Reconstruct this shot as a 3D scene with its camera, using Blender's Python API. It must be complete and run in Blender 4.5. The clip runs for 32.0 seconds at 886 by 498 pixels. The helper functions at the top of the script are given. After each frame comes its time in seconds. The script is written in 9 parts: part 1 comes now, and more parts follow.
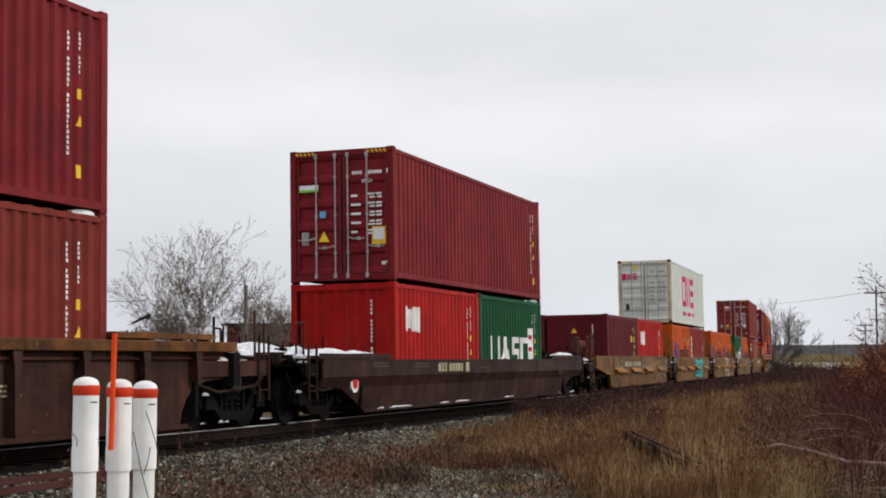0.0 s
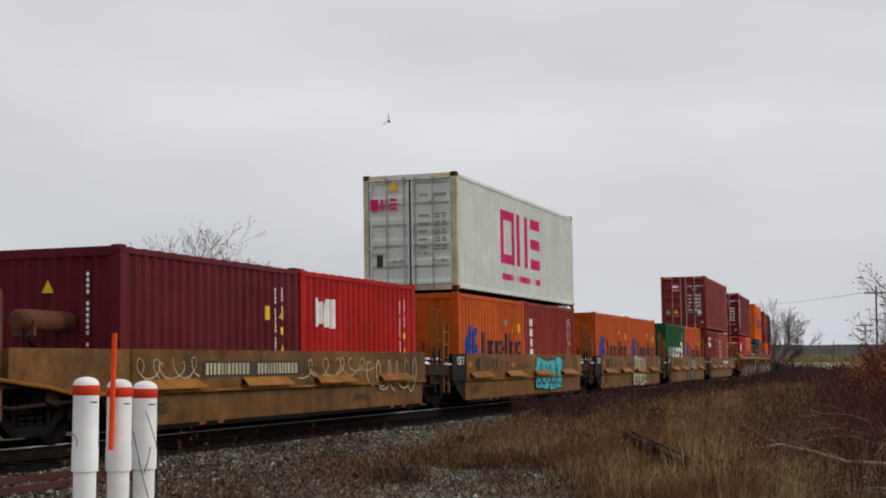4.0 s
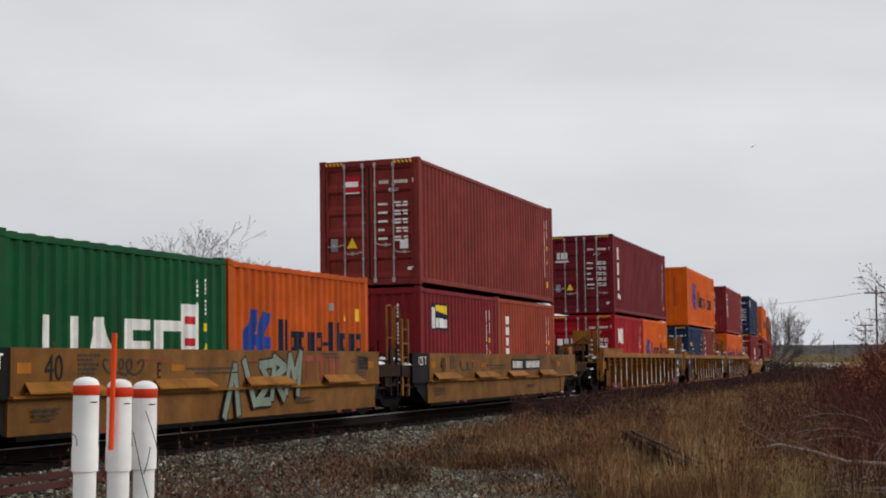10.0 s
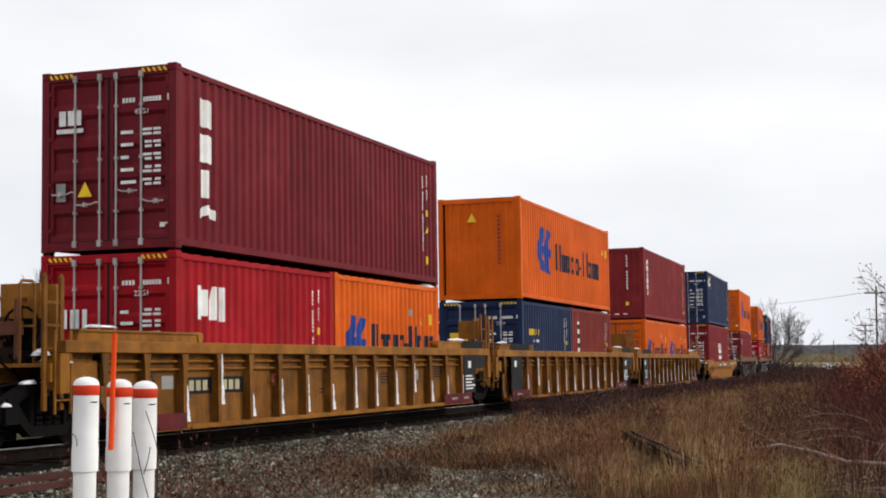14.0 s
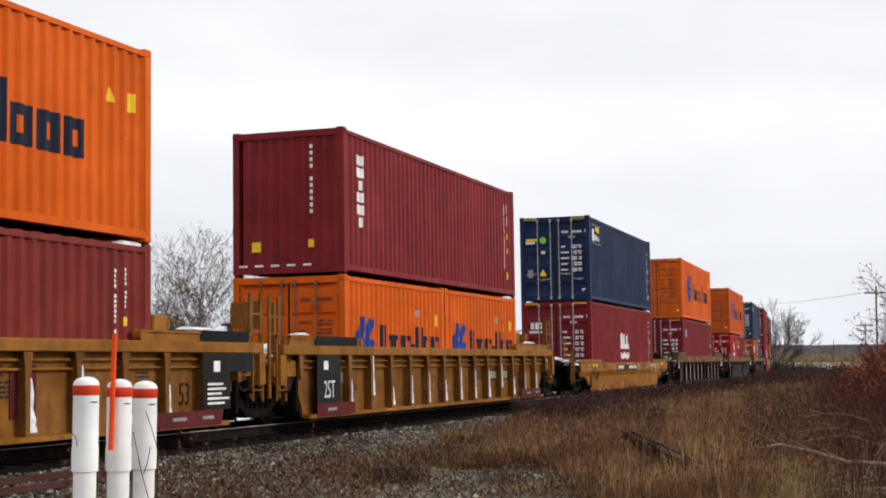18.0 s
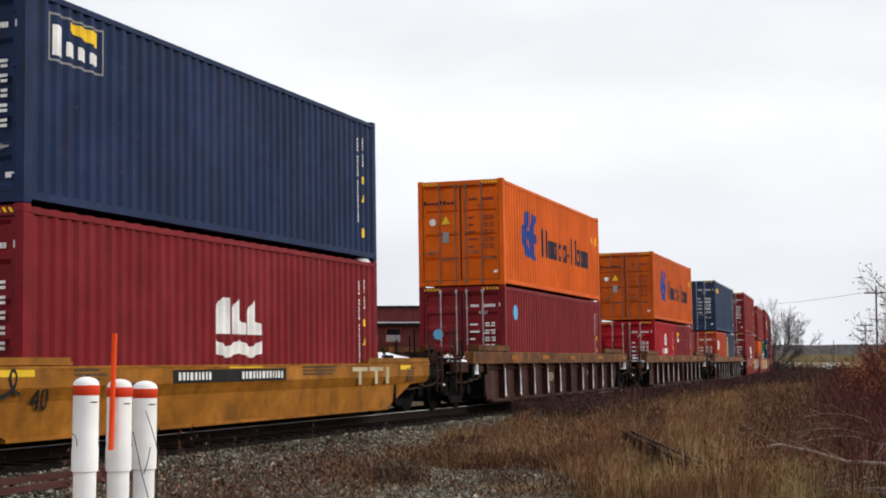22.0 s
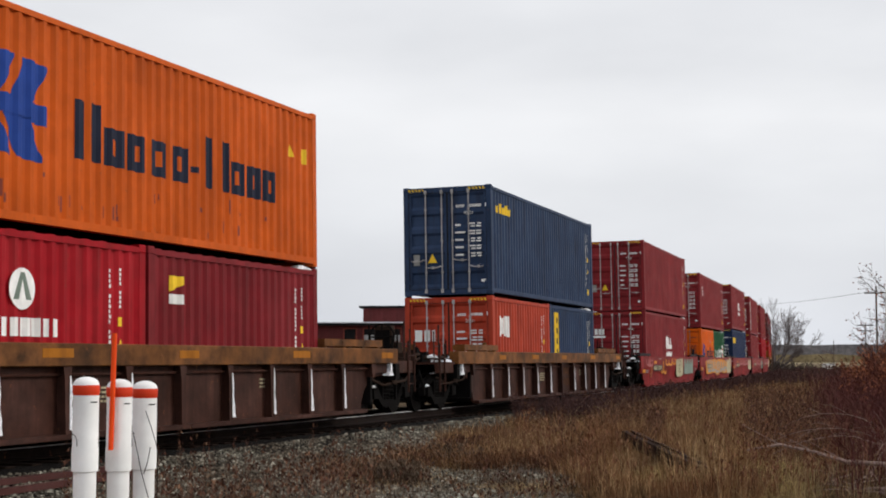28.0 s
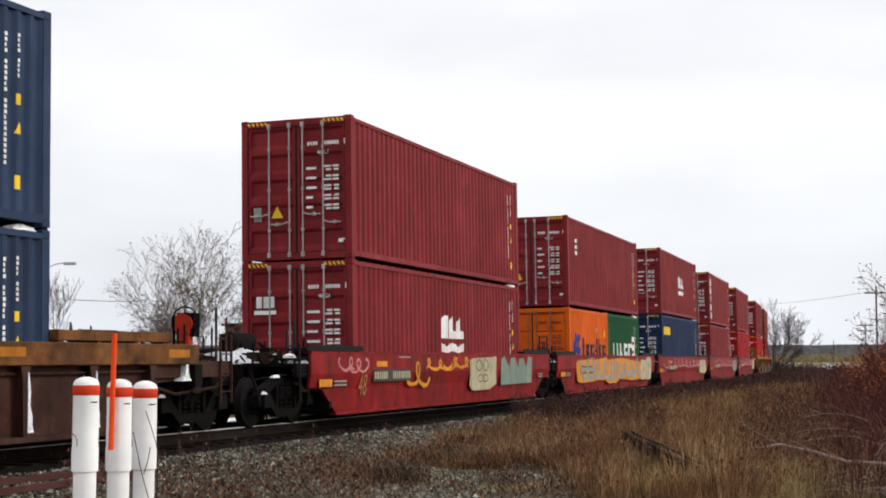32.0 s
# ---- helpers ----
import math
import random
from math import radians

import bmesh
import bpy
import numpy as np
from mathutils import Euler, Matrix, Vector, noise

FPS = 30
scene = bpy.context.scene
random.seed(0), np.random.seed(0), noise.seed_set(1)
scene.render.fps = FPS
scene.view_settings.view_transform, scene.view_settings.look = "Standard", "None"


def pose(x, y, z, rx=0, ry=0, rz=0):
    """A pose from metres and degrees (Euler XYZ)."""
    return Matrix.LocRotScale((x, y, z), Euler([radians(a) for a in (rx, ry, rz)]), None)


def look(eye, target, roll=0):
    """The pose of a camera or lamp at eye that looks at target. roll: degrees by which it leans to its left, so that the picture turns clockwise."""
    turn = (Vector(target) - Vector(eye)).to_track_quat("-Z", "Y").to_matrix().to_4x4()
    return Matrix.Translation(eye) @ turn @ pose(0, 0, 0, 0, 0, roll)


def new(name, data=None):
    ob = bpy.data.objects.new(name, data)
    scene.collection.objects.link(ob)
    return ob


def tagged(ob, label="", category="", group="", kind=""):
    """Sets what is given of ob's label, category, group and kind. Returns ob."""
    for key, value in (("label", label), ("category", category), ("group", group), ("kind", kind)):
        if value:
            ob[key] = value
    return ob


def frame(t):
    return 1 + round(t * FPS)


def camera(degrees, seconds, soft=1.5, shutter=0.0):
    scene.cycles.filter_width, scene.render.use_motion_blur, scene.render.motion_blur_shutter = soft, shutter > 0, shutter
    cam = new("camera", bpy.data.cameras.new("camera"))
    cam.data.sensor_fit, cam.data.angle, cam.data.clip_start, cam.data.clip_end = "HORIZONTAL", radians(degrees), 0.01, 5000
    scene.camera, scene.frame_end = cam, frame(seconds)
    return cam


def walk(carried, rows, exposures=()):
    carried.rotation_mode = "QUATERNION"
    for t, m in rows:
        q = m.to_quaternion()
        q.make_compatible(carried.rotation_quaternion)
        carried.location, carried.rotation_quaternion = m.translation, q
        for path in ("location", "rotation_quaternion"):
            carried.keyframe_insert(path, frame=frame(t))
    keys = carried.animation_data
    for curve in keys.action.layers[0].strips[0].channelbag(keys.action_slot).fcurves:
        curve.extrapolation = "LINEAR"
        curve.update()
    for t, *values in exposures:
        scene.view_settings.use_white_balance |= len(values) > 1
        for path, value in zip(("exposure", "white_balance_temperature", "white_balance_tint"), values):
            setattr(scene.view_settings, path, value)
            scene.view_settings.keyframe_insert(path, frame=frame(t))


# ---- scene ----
SECONDS = 32.0
# ---- camera: it stands still beside the line ----
cam = camera(33.85, SECONDS, soft=1.9)
EYE = (0.0, 0.0, 1.165)
YAW, PITCH = 0.35582, 0.07505
AIM = (EYE[0] + math.cos(YAW), EYE[1] + math.sin(YAW), EYE[2] + math.tan(PITCH))
HELD = look(EYE, AIM)
EXPOSURES = [(0.0, 0.38), (1.0, 0.36), (2.0, 0.33), (3.0, 0.10), (6.0, 0.12), (9.5, 0.10), (10.5, 0.32), (11.5, 0.58), (13.0, 0.60), (25.0, 0.57), (27.0, 0.48), (28.0, 0.40), (29.0, 0.38), (30.0, 0.50), (31.0, 0.62), (32.0, 0.64)]
walk(cam, [(0.0, HELD), (SECONDS, HELD)], EXPOSURES)

# ---- light: a bright overcast winter sky ----
SUN_HEIGHT, SUN_TURN = radians(26), radians(157)
world = bpy.data.worlds.new("overcast_sky")
scene.world = world
world.use_nodes = True
wn, wl = world.node_tree.nodes, world.node_tree.links
wn.clear()
w_out = wn.new("ShaderNodeOutputWorld")
w_bg = wn.new("ShaderNodeBackground")
w_sky = wn.new("ShaderNodeTexSky")
w_sky.sky_type, w_sky.sun_disc = "NISHITA", False
w_sky.sun_elevation, w_sky.sun_rotation = SUN_HEIGHT, SUN_TURN
w_sky.air_density, w_sky.dust_density = 1.0, 4.0
w_dim = wn.new("ShaderNodeVectorMath")
w_dim.operation = "SCALE"
w_dim.inputs["Scale"].default_value = 0.10
w_co = wn.new("ShaderNodeTexCoord")
w_map = wn.new("ShaderNodeMapping")
w_map.inputs["Scale"].default_value = (1.6, 1.6, 5.0)
w_map.inputs["Rotation"].default_value = (0.10, 0.06, 0.4)
w_noise = wn.new("ShaderNodeTexNoise")
w_noise.inputs["Scale"].default_value = 1.7
w_noise.inputs["Detail"].default_value = 6.0
w_noise.inputs["Roughness"].default_value = 0.45
w_ramp = wn.new("ShaderNodeValToRGB")
w_ramp.color_ramp.elements[0].position = 0.30
w_ramp.color_ramp.elements[0].color = (0.615, 0.62, 0.64, 1)
w_ramp.color_ramp.elements[1].position = 0.72
w_ramp.color_ramp.elements[1].color = (0.82, 0.82, 0.835, 1)
w_mix = wn.new("ShaderNodeMix")
w_mix.data_type = "RGBA"
w_mix.inputs["Factor"].default_value = 0.88
wl.new(w_co.outputs["Generated"], w_map.inputs["Vector"])
wl.new(w_map.outputs["Vector"], w_noise.inputs["Vector"])
wl.new(w_noise.outputs["Fac"], w_ramp.inputs["Fac"])
wl.new(w_sky.outputs["Color"], w_dim.inputs[0])
wl.new(w_dim.outputs["Vector"], w_mix.inputs["A"])
# the cloud is a little darker and bluer low over the land
w_sep = wn.new("ShaderNodeSeparateXYZ")
w_low = wn.new("ShaderNodeValToRGB")
w_low.color_ramp.elements[0].position = 0.0
w_low.color_ramp.elements[0].color = (0.80, 0.83, 0.88, 1)
w_low.color_ramp.elements[1].position = 0.16
w_low.color_ramp.elements[1].color = (1, 1, 1, 1)
w_mul = wn.new("ShaderNodeMix")
w_mul.data_type, w_mul.blend_type = "RGBA", "MULTIPLY"
w_mul.inputs["Factor"].default_value = 1.0
wl.new(w_co.outputs["Generated"], w_sep.inputs[0])
wl.new(w_sep.outputs["Z"], w_low.inputs["Fac"])
wl.new(w_ramp.outputs["Color"], w_mul.inputs["A"])
wl.new(w_low.outputs["Color"], w_mul.inputs["B"])
wl.new(w_mul.outputs["Result"], w_mix.inputs["B"])
wl.new(w_mix.outputs["Result"], w_bg.inputs["Color"])
w_bg.inputs["Strength"].default_value = 1.0
wl.new(w_bg.outputs["Background"], w_out.inputs["Surface"])

sun_data = bpy.data.lights.new("sun", "SUN")
sun_data.energy, sun_data.angle, sun_data.color = 1.0, radians(18), (1.0, 0.96, 0.9)
sun = new("sun", sun_data)
sun.matrix_world = look((0, 0, 50), (math.sin(SUN_TURN) * -30, math.cos(SUN_TURN) * -30, 50 - 34 * math.tan(SUN_HEIGHT)))

# ---- the line: a gentle left-hand curve, banked and slightly falling ----
LINE_Y, BEND, BEND_2, BEND_3 = 12.632, 0.0008976, -0.001072, -0.00767
BANK, GRADE = 0.01573, -0.001338
SPEED, SLOWING = 8.1709, 0.002811


def heading(s):
    return BEND * s + BEND_2 * s * s / 2e3 + BEND_3 * s ** 3 / 3e6


def on_line(s):
    """The point of the track's centre line at s metres, at the height of the rails."""
    u = s * (np.arange(32) + 0.5) / 32
    th = heading(u)
    return float(np.cos(th).mean() * s), float(LINE_Y + np.sin(th).mean() * s), GRADE * s


def line_pose(s, lx=0.0, ly=0.0, lz=0.0):
    x, y, z = on_line(s)
    return (Matrix.Translation((x, y, z)) @ Matrix.Rotation(float(heading(s)), 4, "Z")
            @ Matrix.Rotation(-BANK, 4, "X") @ Matrix.Translation((lx, ly, lz)))


def gone(t):
    """How far the train has come by t seconds."""
    return SPEED * t - SLOWING * t * t


# ---- materials ----
def nodes_of(name):
    m = bpy.data.materials.new(name)
    m.use_nodes = True
    n = m.node_tree.nodes
    return m, n, m.node_tree.links, n["Principled BSDF"]


def ramp(n, stops):
    r = n.new("ShaderNodeValToRGB")
    e = r.color_ramp.elements
    while len(e) < len(stops):
        e.new(0.5)
    for el, (p, c) in zip(e, stops):
        el.position, el.color = p, (*c, 1)
    return r


def tex(n, l, vec, scale, detail=4.0, rough=0.55, kind="ShaderNodeTexNoise"):
    t = n.new(kind)
    t.inputs["Scale"].default_value = scale
    if "Detail" in t.inputs:
        t.inputs["Detail"].default_value = detail
    if "Roughness" in t.inputs:
        t.inputs["Roughness"].default_value = rough
    l.new(vec, t.inputs["Vector"])
    return t


def mixed(n, l, fac, a, b, how="MIX"):
    m = n.new("ShaderNodeMix")
    m.data_type, m.blend_type = "RGBA", how
    for sock, v in (("Factor", fac), ("A", a), ("B", b)):
        s = m.inputs[sock]
        if isinstance(v, (int, float)):
            s.default_value = v
        elif isinstance(v, tuple):
            s.default_value = (*v, 1)
        else:
            l.new(v, s)
    return m.outputs["Result"]


def coords(n, l, stretch=(1, 1, 1)):
    """Object space, shifted per object, and a stretched copy of it."""
    co, info = n.new("ShaderNodeTexCoord"), n.new("ShaderNodeObjectInfo")
    add = n.new("ShaderNodeVectorMath")
    add.operation = "ADD"
    sc = n.new("ShaderNodeVectorMath")
    sc.operation = "SCALE"
    sc.inputs["Scale"].default_value = 37.0
    one = n.new("ShaderNodeCombineXYZ")
    for i in range(3):
        l.new(info.outputs["Random"], one.inputs[i])
    l.new(one.outputs[0], sc.inputs[0])
    l.new(co.outputs["Object"], add.inputs[0])
    l.new(sc.outputs["Vector"], add.inputs[1])
    mp = n.new("ShaderNodeMapping")
    mp.inputs["Scale"].default_value = stretch
    l.new(add.outputs["Vector"], mp.inputs["Vector"])
    return add.outputs["Vector"], mp.outputs["Vector"], info.outputs["Random"]


def add_bump(n, l, b, height, strength, distance):
    bp = n.new("ShaderNodeBump")
    bp.inputs["Strength"].default_value = strength
    bp.inputs["Distance"].default_value = distance
    l.new(height, bp.inputs["Height"])
    l.new(bp.outputs["Normal"], b.inputs["Normal"])


def paint(name, rgb, rough=0.5, fade=0.5, dirt=0.45, rust=0.3, gloss=0.10, mottle=0.16, dirt_rgb=(0.030, 0.022, 0.018), rust_rgb=(0.16, 0.06, 0.025), wander=(2.2, 2.2, 0.18)):
    """Weathered paint on steel: faded patches, rain streaks, grime and rust spots."""
    m, n, l, b = nodes_of(name)
    v, streak, rnd = coords(n, l, wander)
    big = tex(n, l, v, 0.55, 3)
    fine = tex(n, l, v, 9.0, 5)
    run = tex(n, l, streak, 2.4, 5, 0.6)
    pale = tuple(min(1.0, c * 1.3 + 0.010) for c in rgb)
    deep = tuple(c * 0.78 for c in rgb)
    base = ramp(n, [(0.32, deep), (0.5, rgb), (0.68, pale)])
    l.new(big.outputs["Fac"], base.inputs["Fac"])
    col = mixed(n, l, 1.0 - fade, base.outputs["Color"], rgb)
    mot = tex(n, l, v, 2.3, 6, 0.65)
    mr = ramp(n, [(0.3, (1 - mottle, 1 - mottle, 1 - mottle)), (0.7, (1 + mottle, 1 + mottle, 1 + mottle))])
    l.new(mot.outputs["Fac"], mr.inputs["Fac"])
    col = mixed(n, l, 1.0, col, mr.outputs["Color"], "MULTIPLY")
    d = ramp(n, [(0.46, (0, 0, 0)), (0.78, (dirt, dirt, dirt))])
    l.new(run.outputs["Fac"], d.inputs["Fac"])
    col = mixed(n, l, d.outputs["Color"], col, dirt_rgb)
    r = ramp(n, [(0.66, (0, 0, 0)), (0.72, (rust, rust, rust))])
    l.new(fine.outputs["Fac"], r.inputs["Fac"])
    col = mixed(n, l, r.outputs["Color"], col, rust_rgb)
    l.new(col, b.inputs["Base Color"])
    rr = n.new("ShaderNodeMapRange")
    rr.inputs["To Min"].default_value, rr.inputs["To Max"].default_value = rough - 0.1, rough + 0.25
    l.new(run.outputs["Fac"], rr.inputs["Value"])
    l.new(rr.outputs["Result"], b.inputs["Roughness"])
    b.inputs["Specular IOR Level"].default_value = gloss
    add_bump(n, l, b, fine.outputs["Fac"], 0.25, 0.004)
    return m


def earth(name, stops, scale, fine, bump=0.6, dist=0.05, rough=0.95):
    m, n, l, b = nodes_of(name)
    co = n.new("ShaderNodeTexCoord").outputs["Object"]
    a, c = tex(n, l, co, scale, 6, 0.6), tex(n, l, co, fine, 5, 0.65)
    r = ramp(n, stops)
    l.new(a.outputs["Fac"], r.inputs["Fac"])
    g = ramp(n, [(0.3, (0.55, 0.55, 0.55)), (0.7, (1.35, 1.35, 1.35))])
    l.new(c.outputs["Fac"], g.inputs["Fac"])
    l.new(mixed(n, l, 1.0, r.outputs["Color"], g.outputs["Color"], "MULTIPLY"), b.inputs["Base Color"])
    b.inputs["Roughness"].default_value = rough
    b.inputs["Specular IOR Level"].default_value = 0.08
    add_bump(n, l, b, c.outputs["Fac"], bump, dist)
    return m


def islands(name, stops, rough=0.9, spec=0.2, grain=30.0, patches=None):
    """For things of many loose pieces: each piece takes its own shade."""
    m, n, l, b = nodes_of(name)
    geo = n.new("ShaderNodeNewGeometry")
    r = ramp(n, stops)
    l.new(geo.outputs["Random Per Island"], r.inputs["Fac"])
    co = n.new("ShaderNodeTexCoord").outputs["Object"]
    t = tex(n, l, co, grain, 4)
    g = ramp(n, [(0.3, (0.65, 0.65, 0.65)), (0.7, (1.25, 1.25, 1.25))])
    l.new(t.outputs["Fac"], g.inputs["Fac"])
    col = mixed(n, l, 1.0, r.outputs["Color"], g.outputs["Color"], "MULTIPLY")
    if patches:
        # kinds of plant that grow in patches some metres wide
        p = ramp(n, patches)
        l.new(tex(n, l, co, 0.42, 5, 0.65).outputs["Fac"], p.inputs["Fac"])
        col = mixed(n, l, 1.0, col, p.outputs["Color"], "MULTIPLY")
    l.new(col, b.inputs["Base Color"])
    b.inputs["Roughness"].default_value = rough
    b.inputs["Specular IOR Level"].default_value = spec
    return m


MAROON = paint("maroon_paint", (0.185, 0.0125, 0.0175))
BROWNRED = paint("brown_red_paint", (0.195, 0.027, 0.021), rust=0.45, rust_rgb=(0.07, 0.022, 0.016))
# maroon lightened for the sky's sheen on sides met at a grazing angle
LIFTED_MAROON = paint("lifted_maroon_paint", (0.205, 0.018, 0.022))
DARKMAROON = paint("dark_maroon_paint", (0.105, 0.0078, 0.0135))
WINE = paint("wine_red_paint", (0.148, 0.0105, 0.0175))
CLAY = paint("clay_red_paint", (0.29, 0.048, 0.022), rust=0.5, rust_rgb=(0.08, 0.024, 0.016))
RUSTRED = paint("rust_red_paint", (0.23, 0.022, 0.015))
RED = paint("red_paint", (0.375, 0.0085, 0.0075))
CRIMSON = paint("crimson_paint", (0.32, 0.0055, 0.012))
VERMILION = paint("vermilion_paint", (0.42, 0.028, 0.009))
ORANGE = paint("orange_paint", (0.62, 0.104, 0.004), dirt=0.16, mottle=0.09)
ORANGE_MID = paint("worn_orange_paint", (0.52, 0.088, 0.006), dirt=0.25, rust=0.4, mottle=0.14)
ORANGE_OLD = paint("dirty_orange_paint", (0.46, 0.076, 0.006), dirt=0.3, rust=0.4, mottle=0.16)
BAR_DULL = paint("dull_brown_bar_steel", (0.20, 0.135, 0.10), rough=0.5, dirt=0.4, rust=0.5)
GREEN = paint("green_paint", (0.004, 0.072, 0.024))
BLUE = paint("navy_blue_paint", (0.012, 0.026, 0.075))
# navy raised in colour for the sky light reflected off stack N
LIFTED_BLUE = paint("lifted_navy_paint", (0.024, 0.044, 0.094))
FADED_RED = paint("faded_vermilion_paint", (0.40, 0.050, 0.024))
WHITE_BOX = paint("off_white_paint", (0.60, 0.635, 0.59), fade=0.3, mottle=0.07, dirt=0.14, dirt_rgb=(0.20, 0.18, 0.15))
RUSTY_WHITE = paint("rusty_white_paint", (0.50, 0.43, 0.31), dirt=0.5, rust=0.6, fade=0.5, mottle=0.35, dirt_rgb=(0.20, 0.10, 0.05))
TTX = paint("ochre_yellow_paint", (0.25, 0.100, 0.013), dirt=0.5, rust=0.5, fade=0.7, mottle=0.3, wander=(1.0, 1.0, 0.5))
TTX_SIDE = paint("brown_ochre_paint", (0.185, 0.074, 0.012), dirt=0.65, rust=0.6, fade=0.8, mottle=0.4, wander=(1.2, 1.2, 0.4))
TTX_RUST = paint("rusty_ochre_paint", (0.140, 0.064, 0.017), dirt=0.7, rust=0.7, fade=0.9, mottle=0.5, rust_rgb=(0.065, 0.027, 0.013), wander=(0.8, 0.8, 0.5))
TTX_DULL = paint("dull_ochre_paint", (0.165, 0.072, 0.016), dirt=0.5, rust=0.5, fade=0.7, mottle=0.3, wander=(0.8, 0.8, 0.5))
TTX_BRIGHT = paint("bright_ochre_paint", (0.29, 0.112, 0.012), dirt=0.55, rust=0.5, fade=0.8, mottle=0.35, wander=(0.8, 0.8, 0.5))
BROWN_CAR = paint("brown_car_paint", (0.046, 0.0175, 0.0120), dirt=0.6, rust=0.7, fade=0.9, mottle=0.5, dirt_rgb=(0.014, 0.010, 0.009))
CHORD_BROWN = paint("tan_brown_paint", (0.125, 0.048, 0.013), dirt=0.6, rust=0.7, fade=1.0, mottle=0.75, wander=(0.5, 0.5, 0.6))
FEC_BROWN = paint("dark_brown_paint", (0.036, 0.0138, 0.0104), dirt=0.65, rust=0.75, fade=0.9, mottle=0.6, dirt_rgb=(0.008, 0.0065, 0.006), rust_rgb=(0.08, 0.035, 0.02), wander=(1.0, 1.0, 0.6))
RED_CAR = paint("dirty_red_paint", (0.215, 0.0075, 0.009), dirt=0.8, rust=0.4, fade=0.6, mottle=0.4)
BLACK = paint("black_paint", (0.007, 0.007, 0.008), rough=0.55, dirt=0.4, rust=0.1)
STEEL = paint("grimy_steel", (0.0058, 0.0050, 0.0048), rough=0.8, dirt=0.4, rust=0.25, gloss=0.06, dirt_rgb=(0.007, 0.005, 0.0045), rust_rgb=(0.022, 0.010, 0.006))
RIG = paint("rusty_brown_rigging", (0.030, 0.017, 0.012), rough=0.75, dirt=0.5, rust=0.5, gloss=0.08)
BAR_STEEL = paint("bright_bar_steel", (0.42, 0.40, 0.39), rough=0.4, dirt=0.4, rust=0.3)
GALV = paint("galvanised_steel", (0.33, 0.33, 0.33), rough=0.45, dirt=0.3, rust=0.2)
RAILTOP = paint("worn_rail_steel", (0.55, 0.54, 0.53), rough=0.3, dirt=0.2, rust=0.1)
RUST_TANK = paint("rusty_tank_paint", (0.115, 0.043, 0.025), dirt=0.5, rust=0.7, fade=0.6, mottle=0.35)
SPARE_RAIL = paint("brown_rusted_steel", (0.066, 0.024, 0.021), rough=0.5, dirt=0.4, rust=0.5)
RAILSIDE = paint("rusty_rail", (0.010, 0.0055, 0.0045), rough=0.8, dirt=0.5, rust=0.6)
BRICKRED = paint("brick_red_siding", (0.12, 0.030, 0.030), rough=0.8)
INK_WHITE = paint("white_lettering", (0.78, 0.78, 0.76), dirt=0.2, rust=0.0)
INK_YELLOW = paint("yellow_marking", (0.80, 0.52, 0.03), dirt=0.15, rust=0.0)
INK_BLUE = paint("blue_lettering", (0.018, 0.055, 0.27), dirt=0.15, rust=0.0)
INK_DARK = paint("dark_blue_lettering", (0.012, 0.016, 0.035), dirt=0.15, rust=0.0)
INK_MAGENTA = paint("magenta_lettering", (0.62, 0.012, 0.15), dirt=0.15, rust=0.0)
INK_BLACK = paint("black_marking", (0.012, 0.012, 0.012), dirt=0.1, rust=0.0)
INK_GREY = paint("grey_marking", (0.28, 0.28, 0.27), dirt=0.2, rust=0.0)
INK_RED = paint("red_marking", (0.50, 0.02, 0.03), dirt=0.15, rust=0.0)
INK_SKY = paint("light_blue_marking", (0.12, 0.42, 0.70), dirt=0.1, rust=0.0)
INK_TEAL = paint("turquoise_spray_paint", (0.06, 0.42, 0.45), dirt=0.25, rust=0.0)
INK_TEALG = paint("grey_green_spray_paint", (0.19, 0.24, 0.20), dirt=0.3, rust=0.0)
INK_CREAM = paint("cream_spray_paint", (0.45, 0.40, 0.26), dirt=0.4, rust=0.1)
INK_RUST = paint("faded_red_spray_paint", (0.22, 0.05, 0.035), dirt=0.4, rust=0.1)
INK_PINK = paint("pale_pink_spray_paint", (0.50, 0.20, 0.20), dirt=0.5, rust=0.0)
PANEL_GREY = paint("dark_grey_panel", (0.05, 0.045, 0.04), dirt=0.3, rust=0.1)
FADED_PRINT = paint("faded_brown_print", (0.10, 0.065, 0.048), dirt=0.4, rust=0.2)
INK_RUSTY = paint("faded_orange_chalk", (0.42, 0.16, 0.06), dirt=0.3, rust=0.0)
SILL_RED = paint("dark_red_sill_paint", (0.10, 0.012, 0.014), dirt=0.5, rust=0.3)
INK_ORANGE = paint("orange_spray_paint", (0.62, 0.24, 0.02), dirt=0.3, rust=0.0)
INK_GREEN = paint("light_green_marking", (0.22, 0.60, 0.10), dirt=0.1, rust=0.0)
REFLECT = paint("amber_reflector", (0.34, 0.12, 0.008), dirt=0.4, rust=0.0)
PVC = paint("white_plastic", (0.88, 0.88, 0.87), rough=0.35, fade=0.1, dirt=0.08, rust=0.0)
BAND = paint("red_reflective_band", (0.62, 0.050, 0.018), rough=0.4, fade=0.1, dirt=0.08, rust=0.0)
ROD = paint("orange_plastic", (0.80, 0.075, 0.012), rough=0.45, fade=0.1, dirt=0.05, rust=0.0)
SNOW = earth("old_snow", [(0.3, (0.72, 0.74, 0.78)), (0.7, (0.86, 0.87, 0.90))], 3.0, 20.0, 0.4, 0.02, 0.7)
WOOD = earth("weathered_wood", [(0.3, (0.045, 0.034, 0.026)), (0.7, (0.11, 0.085, 0.065))], 2.0, 30.0, 0.5, 0.01)
